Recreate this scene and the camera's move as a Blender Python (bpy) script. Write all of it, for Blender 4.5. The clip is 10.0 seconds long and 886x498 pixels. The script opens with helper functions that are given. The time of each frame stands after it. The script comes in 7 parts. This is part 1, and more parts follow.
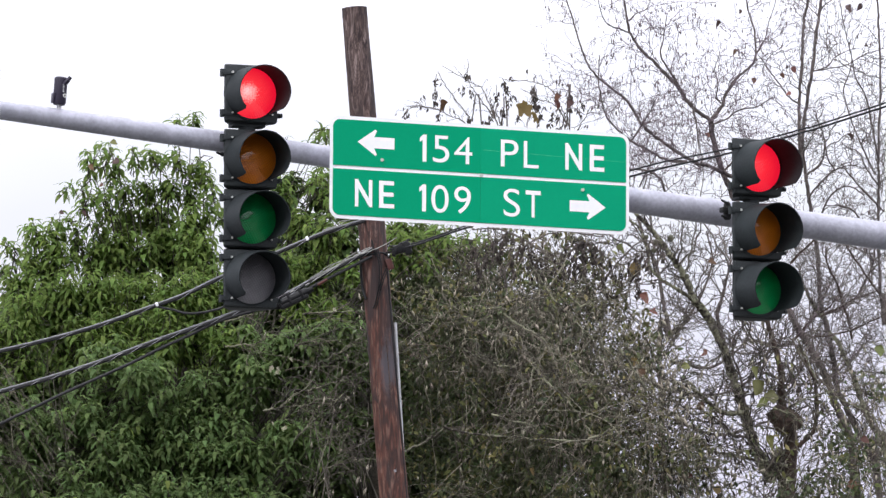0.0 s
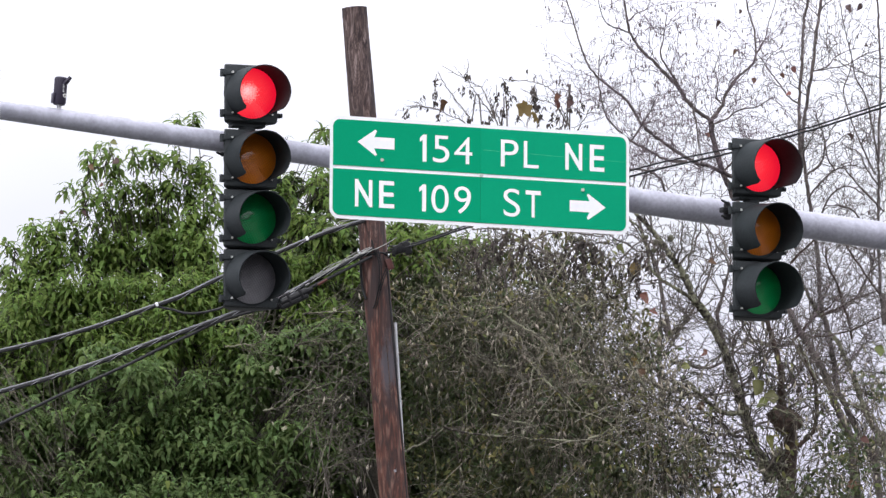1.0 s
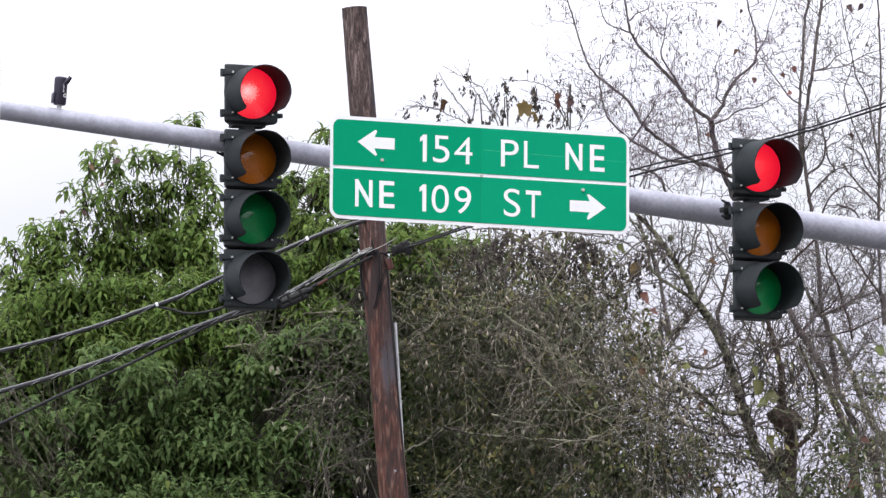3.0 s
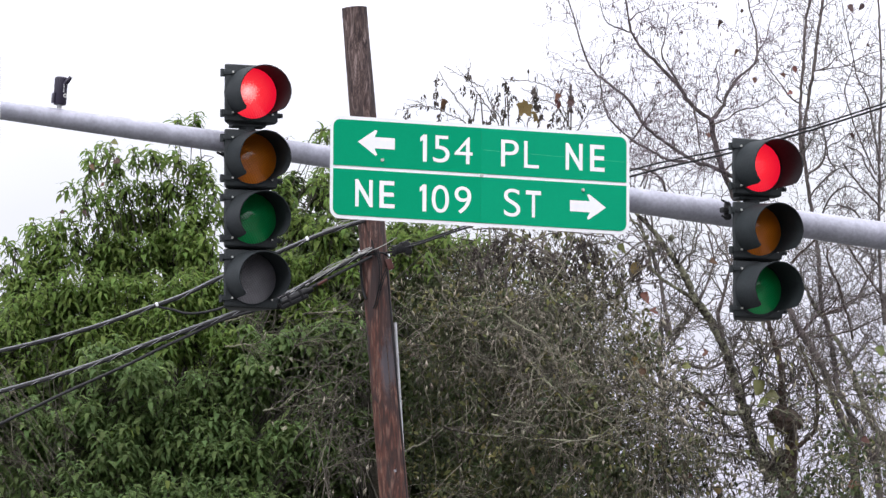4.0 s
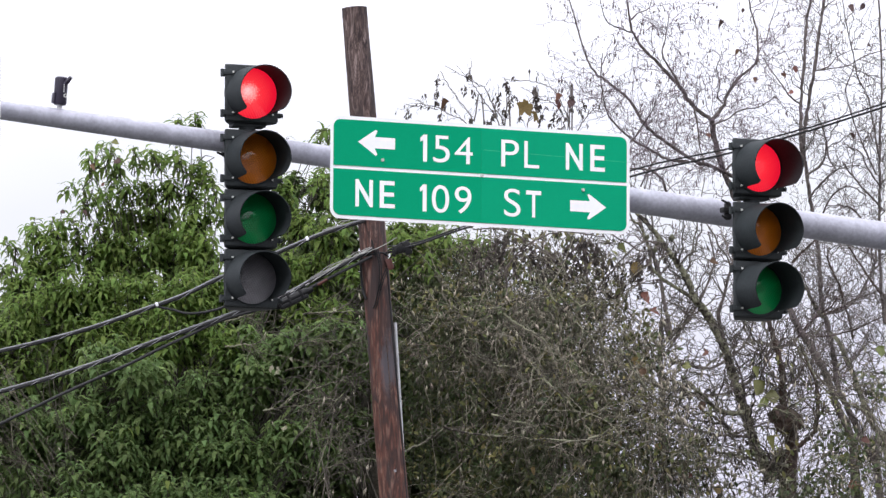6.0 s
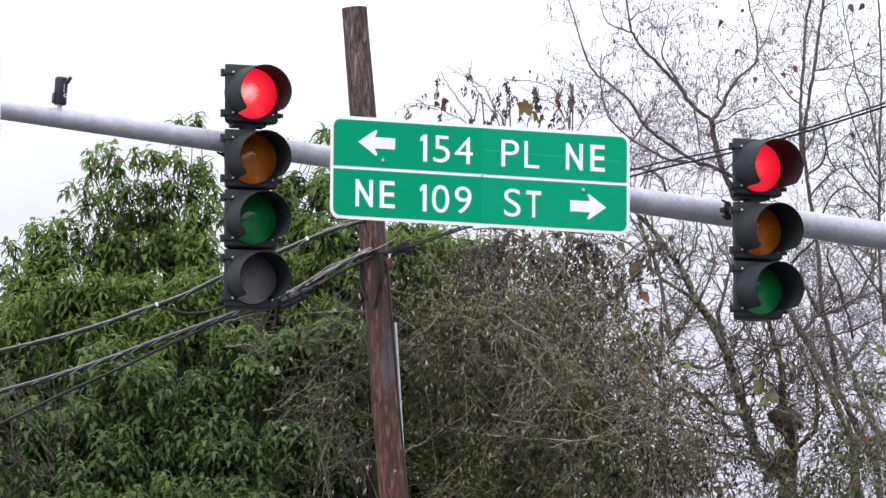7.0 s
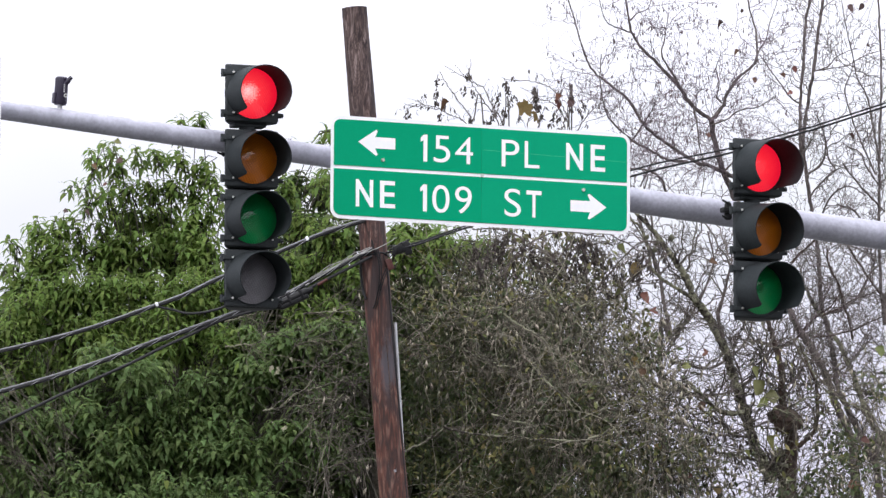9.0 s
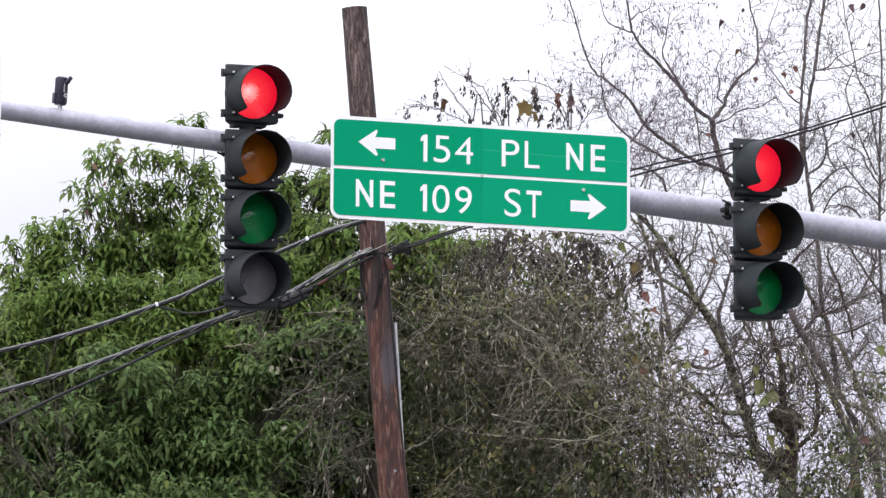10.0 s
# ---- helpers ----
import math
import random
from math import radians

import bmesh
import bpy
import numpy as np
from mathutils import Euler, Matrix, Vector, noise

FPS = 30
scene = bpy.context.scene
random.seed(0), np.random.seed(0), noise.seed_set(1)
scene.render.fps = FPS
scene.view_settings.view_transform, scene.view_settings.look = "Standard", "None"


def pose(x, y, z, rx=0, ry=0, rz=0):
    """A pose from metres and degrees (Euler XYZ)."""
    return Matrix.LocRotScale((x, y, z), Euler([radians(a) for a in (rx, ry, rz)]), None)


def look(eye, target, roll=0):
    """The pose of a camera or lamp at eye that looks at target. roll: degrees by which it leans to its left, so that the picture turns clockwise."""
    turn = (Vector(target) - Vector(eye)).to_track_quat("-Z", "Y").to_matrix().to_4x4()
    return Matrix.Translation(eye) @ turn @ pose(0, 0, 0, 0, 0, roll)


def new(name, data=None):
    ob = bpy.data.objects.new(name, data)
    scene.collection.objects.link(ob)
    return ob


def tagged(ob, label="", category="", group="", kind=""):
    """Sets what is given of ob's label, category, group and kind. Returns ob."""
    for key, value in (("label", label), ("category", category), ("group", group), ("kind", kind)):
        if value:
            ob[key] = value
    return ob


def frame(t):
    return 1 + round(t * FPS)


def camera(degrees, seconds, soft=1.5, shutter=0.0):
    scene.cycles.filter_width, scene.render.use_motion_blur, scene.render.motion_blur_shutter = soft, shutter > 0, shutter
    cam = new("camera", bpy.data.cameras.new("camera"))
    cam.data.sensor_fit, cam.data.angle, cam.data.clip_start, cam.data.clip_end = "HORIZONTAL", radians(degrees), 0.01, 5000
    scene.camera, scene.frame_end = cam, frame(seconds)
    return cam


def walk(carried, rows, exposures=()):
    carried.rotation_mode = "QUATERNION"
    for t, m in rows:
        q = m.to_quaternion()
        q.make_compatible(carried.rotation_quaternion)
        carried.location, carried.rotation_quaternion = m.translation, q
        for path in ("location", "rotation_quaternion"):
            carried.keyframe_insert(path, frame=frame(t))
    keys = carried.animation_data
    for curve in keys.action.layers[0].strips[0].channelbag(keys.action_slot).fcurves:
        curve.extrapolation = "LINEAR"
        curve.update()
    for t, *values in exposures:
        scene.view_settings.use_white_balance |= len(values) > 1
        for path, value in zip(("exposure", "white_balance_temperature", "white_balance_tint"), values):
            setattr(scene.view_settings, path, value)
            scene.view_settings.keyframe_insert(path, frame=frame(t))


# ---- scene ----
# A signal mast arm over a junction, a leaning utility pole and trees behind it, under an overcast sky.
cam = camera(8.54, 10.0, soft=1.37)
EYE = (0.0, 0.0, 1.6)
walk(cam, [(0, pose(*EYE, 97, 0, 0)), (10, pose(*EYE, 97, 0, 0))], exposures=[(0, 0.05, 6380, 10.8), (10, 0.05, 6380, 10.8)])

# ---- light: white overcast sky, brighter overhead, and a wide weak sun ----
SUN_ELEVATION, SUN_TURN = radians(43), radians(-150)


def make_world():
    world = bpy.data.worlds.new("overcast")
    scene.world = world
    world.use_nodes = True
    nt = world.node_tree
    nt.nodes.clear()
    N, L = nt.nodes.new, nt.links.new
    out, bg = N("ShaderNodeOutputWorld"), N("ShaderNodeBackground")
    sky = N("ShaderNodeTexSky")
    sky.sky_type, sky.sun_disc = "NISHITA", False
    sky.sun_elevation, sky.sun_rotation = SUN_ELEVATION, SUN_TURN
    sky.air_density, sky.dust_density = 1.0, 3.0
    pale = N("ShaderNodeHueSaturation")
    pale.inputs["Saturation"].default_value = 0.25
    pale.inputs["Value"].default_value = 0.9
    L(sky.outputs[0], pale.inputs["Color"])
    tex = N("ShaderNodeTexCoord")
    sep = N("ShaderNodeSeparateXYZ")
    L(tex.outputs["Generated"], sep.inputs[0])
    ramp = N("ShaderNodeValToRGB")
    e = ramp.color_ramp.elements
    e[0].position, e[0].color = 0.0, (0.50, 0.50, 0.59, 1)
    e[1].position, e[1].color = 1.0, (2.6, 2.6, 2.75, 1)
    m = e.new(0.165)
    m.color = (1.14, 1.14, 1.24, 1)
    m = e.new(0.132)
    m.color = (0.865, 0.875, 0.955, 1)
    m = e.new(0.095)
    m.color = (0.80, 0.785, 0.94, 1)
    cloud = N("ShaderNodeTexNoise")
    cloud.inputs["Scale"].default_value = 9
    cloud.inputs["Detail"].default_value = 4
    L(tex.outputs["Generated"], cloud.inputs["Vector"])
    shift = N("ShaderNodeMath")
    shift.operation, shift.inputs[1].default_value, shift.inputs[2].default_value = "MULTIPLY_ADD", 0.06, -0.03
    L(cloud.outputs[0], shift.inputs[0])
    add = N("ShaderNodeMath")
    L(sep.outputs["Z"], add.inputs[0])
    L(shift.outputs[0], add.inputs[1])
    L(add.outputs[0], ramp.inputs[0])
    scale = N("ShaderNodeVectorMath")
    scale.operation = "SCALE"
    scale.inputs["Scale"].default_value = 11.0
    L(ramp.outputs[0], scale.inputs[0])
    mix = N("ShaderNodeMix")
    mix.data_type = "RGBA"
    mix.inputs[0].default_value = 0.9
    L(pale.outputs[0], mix.inputs[6])
    L(scale.outputs[0], mix.inputs[7])
    L(mix.outputs[2], bg.inputs["Color"])
    bg.inputs["Strength"].default_value = 0.1
    L(bg.outputs[0], out.inputs["Surface"])


make_world()
sun = new("sun", bpy.data.lights.new("sun", "SUN"))
sun.data.energy, sun.data.angle, sun.data.color = 1.25, radians(25), (1.0, 0.97, 0.93)
sun.matrix_world = look((-12, -20, 22), (0, 0, 0))


# ---- materials ----
def material(name, base, rough=0.6, metal=0.0, spread=0.25, scale=8.0, fine=60.0, bump=0.15, tint=None, stretch=None,
             island=0.0, per_object=0.0, translucent=None, emit=None, coat=0.0, specular=0.5, hard=0.35):
    """Base colour varied by a broad and a fine noise, with relief; optional variation per island or object."""
    mat = bpy.data.materials.new(name)
    mat.use_nodes = True
    nt = mat.node_tree
    N, L = nt.nodes.new, nt.links.new
    bsdf = nt.nodes["Principled BSDF"]
    out = nt.nodes["Material Output"]
    tex = N("ShaderNodeTexCoord")
    mapping = N("ShaderNodeMapping")
    if stretch:
        mapping.inputs["Scale"].default_value = stretch
    L(tex.outputs["Object"], mapping.inputs[0])
    broad, grain = N("ShaderNodeTexNoise"), N("ShaderNodeTexNoise")
    for node, s, d in ((broad, scale, 4), (grain, fine, 3)):
        node.inputs["Scale"].default_value = s
        node.inputs["Detail"].default_value = d
        L(mapping.outputs[0], node.inputs["Vector"])
    both = N("ShaderNodeMath")
    both.operation = "ADD"
    L(broad.outputs[0], both.inputs[0])
    L(grain.outputs[0], both.inputs[1])
    ramp = N("ShaderNodeMapRange")
    ramp.inputs["From Min"].default_value, ramp.inputs["From Max"].default_value = 1 - hard, 1 + hard
    L(both.outputs[0], ramp.inputs["Value"])
    mix = N("ShaderNodeMix")
    mix.data_type = "RGBA"
    low = [max(0.0, c * (1 - spread)) for c in base]
    high = [min(1.0, c * (1 + spread)) for c in (tint or base)]
    mix.inputs[6].default_value, mix.inputs[7].default_value = (*low, 1), (*high, 1)
    L(ramp.outputs[0], mix.inputs[0])
    colour = mix.outputs[2]
    if island or per_object:
        if island:
            src = N("ShaderNodeNewGeometry").outputs["Random Per Island"]
        else:
            src = N("ShaderNodeObjectInfo").outputs["Random"]
        amount = island or per_object
        hsv = N("ShaderNodeHueSaturation")
        val = N("ShaderNodeMapRange")
        val.inputs["To Min"].default_value, val.inputs["To Max"].default_value = 1 - amount, 1 + amount
        L(src, val.inputs["Value"])
        L(val.outputs[0], hsv.inputs["Value"])
        wheel = N("ShaderNodeMath")
        wheel.operation = "MULTIPLY"
        wheel.inputs[1].default_value = 7.31
        L(src, wheel.inputs[0])
        fract = N("ShaderNodeMath")
        fract.operation = "FRACT"
        L(wheel.outputs[0], fract.inputs[0])
        hue = N("ShaderNodeMapRange")
        hue.inputs["To Min"].default_value, hue.inputs["To Max"].default_value = 0.5 - amount * 0.07, 0.5 + amount * 0.05
        L(fract.outputs[0], hue.inputs["Value"])
        L(hue.outputs[0], hsv.inputs["Hue"])
        L(colour, hsv.inputs["Color"])
        colour = hsv.outputs[0]
    L(colour, bsdf.inputs["Base Color"])
    bsdf.inputs["Roughness"].default_value = rough
    bsdf.inputs["Metallic"].default_value = metal
    bsdf.inputs["Coat Weight"].default_value = coat
    bsdf.inputs["Specular IOR Level"].default_value = specular
    if bump:
        bump_node = N("ShaderNodeBump")
        bump_node.inputs["Strength"].default_value = bump
        bump_node.inputs["Distance"].default_value = 0.004
        L(both.outputs[0], bump_node.inputs["Height"])
        L(bump_node.outputs[0], bsdf.inputs["Normal"])
    if emit:
        bsdf.inputs["Emission Color"].default_value = (*emit[0], 1)
        bsdf.inputs["Emission Strength"].default_value = emit[1]
    if translucent:
        back = N("ShaderNodeBsdfTranslucent")
        L(colour, back.inputs["Color"])
        blend = N("ShaderNodeMixShader")
        blend.inputs[0].default_value = translucent
        L(bsdf.outputs[0], blend.inputs[1])
        L(back.outputs[0], blend.inputs[2])
        L(blend.outputs[0], out.inputs["Surface"])
    return mat


def lens_material(name, base, glow=0.0, gloss=0.7, hot=(1.0, 0.78, 0.74), warm=(1.0, 0.035, 0.05)):
    """Moulded plastic lens with small facets under a smooth gloss; a lit one glows, hottest near its middle."""
    mat = bpy.data.materials.new(name)
    mat.use_nodes = True
    nt = mat.node_tree
    N, L = nt.nodes.new, nt.links.new
    bsdf = nt.nodes["Principled BSDF"]
    tex = N("ShaderNodeTexCoord")
    cells = N("ShaderNodeTexVoronoi")
    cells.inputs["Scale"].default_value = 74
    cells.inputs["Randomness"].default_value = 0.05
    flat = N("ShaderNodeMapping")
    flat.inputs["Scale"].default_value = (1, 0, 1)
    flat.inputs["Rotation"].default_value = (0, radians(35), 0)
    L(tex.outputs["Object"], flat.inputs[0])
    L(flat.outputs[0], cells.inputs["Vector"])
    bump_node = N("ShaderNodeBump")
    bump_node.inputs["Strength"].default_value = 0.9
    bump_node.inputs["Distance"].default_value = 0.006
    L(cells.outputs["Distance"], bump_node.inputs["Height"])
    L(bump_node.outputs[0], bsdf.inputs["Normal"])
    dirt = N("ShaderNodeTexNoise")
    dirt.inputs["Scale"].default_value = 14
    L(tex.outputs["Object"], dirt.inputs["Vector"])
    mix = N("ShaderNodeMix")
    mix.data_type = "RGBA"
    mix.inputs[6].default_value = (*[c * 0.7 for c in base], 1)
    mix.inputs[7].default_value = (*[min(1, c * 1.3) for c in base], 1)
    L(dirt.outputs[0], mix.inputs[0])
    joint = N("ShaderNodeMapRange")
    joint.inputs["From Min"].default_value, joint.inputs["From Max"].default_value = 0.25, 0.62
    joint.inputs["To Min"].default_value, joint.inputs["To Max"].default_value = 0.0, 0.3
    L(cells.outputs["Distance"], joint.inputs["Value"])
    ribs = N("ShaderNodeMix")
    ribs.data_type = "RGBA"
    ribs.inputs[7].default_value = (*[c * 0.3 for c in base], 1)
    L(joint.outputs[0], ribs.inputs[0])
    L(mix.outputs[2], ribs.inputs[6])
    L(ribs.outputs[2], bsdf.inputs["Base Color"])
    bsdf.inputs["Roughness"].default_value = 0.35
    bsdf.inputs["Coat Weight"].default_value = gloss
    bsdf.inputs["Coat Roughness"].default_value = 0.10
    bsdf.inputs["Coat IOR"].default_value = 2.0
    bsdf.inputs["Specular IOR Level"].default_value = 0.25
    if glow:
        length = N("ShaderNodeVectorMath")
        length.operation = "DISTANCE"
        length.inputs[1].default_value = (-0.035, -0.045, 0.0)
        L(tex.outputs["Object"], length.inputs[0])
        ramp = N("ShaderNodeValToRGB")
        e = ramp.color_ramp.elements
        e[0].position, e[0].color = 0.0, (*hot, 1)
        e[1].position, e[1].color = 1.0, (0.80, 0.006, 0.030, 1)
        mid = e.new(0.44)
        mid.color = (*warm, 1)
        reach = N("ShaderNodeMath")
        reach.operation, reach.inputs[1].default_value = "MULTIPLY", 1 / 0.17
        L(length.outputs["Value"], reach.inputs[0])
        jitter = N("ShaderNodeMath")
        jitter.operation, jitter.inputs[1].default_value, jitter.inputs[2].default_value = "MULTIPLY_ADD", 0.5, -0.2
        speck = N("ShaderNodeTexNoise")
        speck.inputs["Scale"].default_value = 130
        L(tex.outputs["Object"], speck.inputs["Vector"])
        L(speck.outputs[0], jitter.inputs[0])
        both = N("ShaderNodeMath")
        L(reach.outputs[0], both.inputs[0])
        L(jitter.outputs[0], both.inputs[1])
        L(both.outputs[0], ramp.inputs[0])
        L(ramp.outputs[0], bsdf.inputs["Emission Color"])
        bsdf.inputs["Emission Strength"].default_value = glow
    return mat


HOUSING = material("housing_paint", (0.028, 0.033, 0.036), 0.6, specular=0.3, spread=0.25, scale=5, fine=90, bump=0.08)
VISOR = material("visor_plastic", (0.026, 0.031, 0.034), 0.7, specular=0.12, spread=0.25, scale=6, fine=70, bump=0.06)
LENS_RED = lens_material("red_lens_lit", (0.30, 0.01, 0.015), 1.05)
LENS_RED_EVEN = lens_material("red_lens_lit_evenly", (0.30, 0.01, 0.015), 0.95, 0.2, (1.0, 0.07, 0.09), (1.0, 0.02, 0.04))
LENS_AMBER = lens_material("amber_lens", (0.66, 0.18, 0.008), gloss=0.42)
LENS_GREEN = lens_material("green_lens", (0.002, 0.33, 0.085), gloss=0.36)
LENS_GREY = lens_material("dusty_grey_lens", (0.25, 0.24, 0.265), gloss=0.04)
GALVANISED = material("galvanised_steel", (0.385, 0.385, 0.45), 0.5, metal=0.25, spread=0.22, scale=11, fine=48, bump=0.08)
BOLT = material("bright_bolt", (0.62, 0.62, 0.60), 0.4, metal=0.3, spread=0.1, bump=0)
SIGN_GREEN = material("green_sheeting", (0.001, 0.308, 0.152), 0.5, specular=0.08, spread=0.05, scale=2, fine=120, bump=0.02)
SIGN_FADED = material("faded_green_sheeting", (0.003, 0.326, 0.166), 0.5, specular=0.08, spread=0.06, scale=2, fine=120, bump=0.02)
SIGN_WHITE = material("white_sheeting", (0.90, 0.90, 0.93), 0.45, specular=0.3, spread=0.04, scale=6, fine=90, bump=0.02)
SCRATCH = material("scratched_sheeting", (0.06, 0.42, 0.235), 0.5, specular=0.1, bump=0)
ALUMINIUM = material("sign_aluminium", (0.55, 0.55, 0.57), 0.4, metal=0.7, spread=0.1, bump=0.03)
BLACK_CABLE = material("cable_sheath", (0.016, 0.016, 0.018), 0.6, specular=0.3, spread=0.3, bump=0.05)
GREY_STRAND = material("steel_strand", (0.26, 0.26, 0.275), 0.4, metal=0.5, spread=0.2, bump=0.05)
BLACK_PLASTIC = material("black_plastic", (0.007, 0.007, 0.008), 0.38, specular=0.22, spread=0.2, bump=0.03)
PALE_STRAND = material("pale_strand", (0.28, 0.28, 0.265), 0.5, metal=0.3, spread=0.2, bump=0)
RED_TAPE = material("red_tape", (0.08, 0.019, 0.014), 0.6, bump=0)
DETECTOR = material("purple_grey_plastic", (0.022, 0.017, 0.036), 0.45, spread=0.2, bump=0.03)
CONDUIT = material("grey_conduit", (0.48, 0.48, 0.50), 0.5, metal=0.2, spread=0.15, bump=0.03)
BARK = material("grey_brown_bark", (0.095, 0.080, 0.066), 0.9, spread=0.5, scale=9, fine=50, bump=0.5, tint=(0.14, 0.125, 0.10))
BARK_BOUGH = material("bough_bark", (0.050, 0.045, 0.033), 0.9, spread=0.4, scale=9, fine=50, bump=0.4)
BARK_DARK = material("dark_bark", (0.105, 0.086, 0.082), 0.9, spread=0.5, scale=9, fine=50, bump=0.5, hard=0.16)
BURL = material("burl_bark", (0.035, 0.022, 0.018), 0.9, spread=0.5, scale=9, fine=50, bump=0.6, tint=(0.07, 0.045, 0.035))
MOSS = material("grey_green_moss", (0.092, 0.092, 0.060), 0.95, spread=0.45, scale=20, fine=90, bump=0.6)
LICHEN_BARK = material("lichen_bark", (0.052, 0.040, 0.033), 0.9, spread=0.4, scale=9, fine=38, bump=0.6, tint=(0.176, 0.176, 0.118), hard=0.13)
TWIG = material("fine_twigs", (0.172, 0.133, 0.160), 0.85, spread=0.3, island=0.5, bump=0)
TWIG_GREY = material("grey_twigs", (0.146, 0.130, 0.122), 0.85, spread=0.3, island=0.6, bump=0)
TWIG_DARK = material("dark_twigs", (0.100, 0.088, 0.076), 0.85, spread=0.3, island=0.75, bump=0)
DRY_TWIG = material("dry_twigs", (0.096, 0.088, 0.063), 0.9, spread=0.3, island=0.85, bump=0)
LEAF = material("green_leaves", (0.162, 0.240, 0.064), 0.6, spread=0.3, scale=5, fine=50, island=0.28, bump=0.1, specular=0.15, translucent=0.6)
LEAF_DEEP = material("deep_green_leaves", (0.145, 0.214, 0.080), 0.6, spread=0.25, scale=5, fine=50, island=0.30, bump=0.1, specular=0.15, translucent=0.6)
# leaf green darkened to stand for shade in the gaps
LEAF_SHADE = material("shaded_evergreen_leaves", (0.088, 0.132, 0.046), 0.6, spread=0.3, scale=5, fine=50, island=0.36, bump=0.1, specular=0.12, translucent=0.4)
LEAF_SINGLE = material("single_green_leaf", (0.160, 0.235, 0.060), 0.6, spread=0.25, scale=5, fine=50, per_object=0.4, bump=0.1, specular=0.15, translucent=0.6)
DARK_DRY = material("dark_dry_leaves", (0.076, 0.063, 0.056), 0.8, spread=0.3, island=0.6, bump=0, translucent=0.2)
LEAF_OLIVE = material("olive_leaves", (0.076, 0.098, 0.040), 0.6, spread=0.3, island=0.55, bump=0.1, translucent=0.25)
HUSK = material("pale_husks", (0.37, 0.34, 0.265), 0.8, spread=0.25, island=0.5, bump=0, translucent=0.3)
CATKIN = material("catkins", (0.15, 0.115, 0.118), 0.9, spread=0.3, island=0.4, bump=0)
LEAF_YELLOW_MASS = material("yellow_green_leaves", (0.165, 0.170, 0.060), 0.6, spread=0.3, island=0.7, bump=0.1, translucent=0.35)
LEAF_RUST = material("rusty_leaf", (0.17, 0.085, 0.055), 0.7, spread=0.35, scale=18, fine=80, per_object=0.45, bump=0.2, translucent=0.35)
LEAF_DARK = material("dark_curled_leaf", (0.075, 0.045, 0.042), 0.8, spread=0.35, scale=18, fine=80, per_object=0.3, bump=0.2, translucent=0.15)
LEAF_PALE = material("bleached_leaf", (0.42, 0.40, 0.29), 0.7, spread=0.3, scale=18, fine=80, per_object=0.3, bump=0.2, translucent=0.4)
LEAF_YELLOW = material("yellowing_leaf", (0.135, 0.150, 0.046), 0.6, spread=0.4, scale=18, fine=80, per_object=0.4, bump=0.2, translucent=0.3)
LEAF_OCHRE = material("ochre_leaf", (0.230, 0.165, 0.066), 0.65, spread=0.4, scale=18, fine=80, bump=0.2, translucent=0.35)
# for the unseen bank added behind the camera
UNSEEN_BANK = material("unseen_tree_bank", (0.045, 0.055, 0.030), 0.95, spread=0.5, scale=0.6, fine=3, bump=0.3)
CANE = material("pale_canes", (0.225, 0.208, 0.162), 0.9, spread=0.35, island=0.6, bump=0)
TWIG_DULL = material("dull_dry_twigs", (0.064, 0.055, 0.044), 0.9, spread=0.3, island=0.7, bump=0)
GROUND = material("ground_cover", (0.078, 0.078, 0.072), 0.95, spread=0.45, scale=0.3, fine=6, bump=0.4)


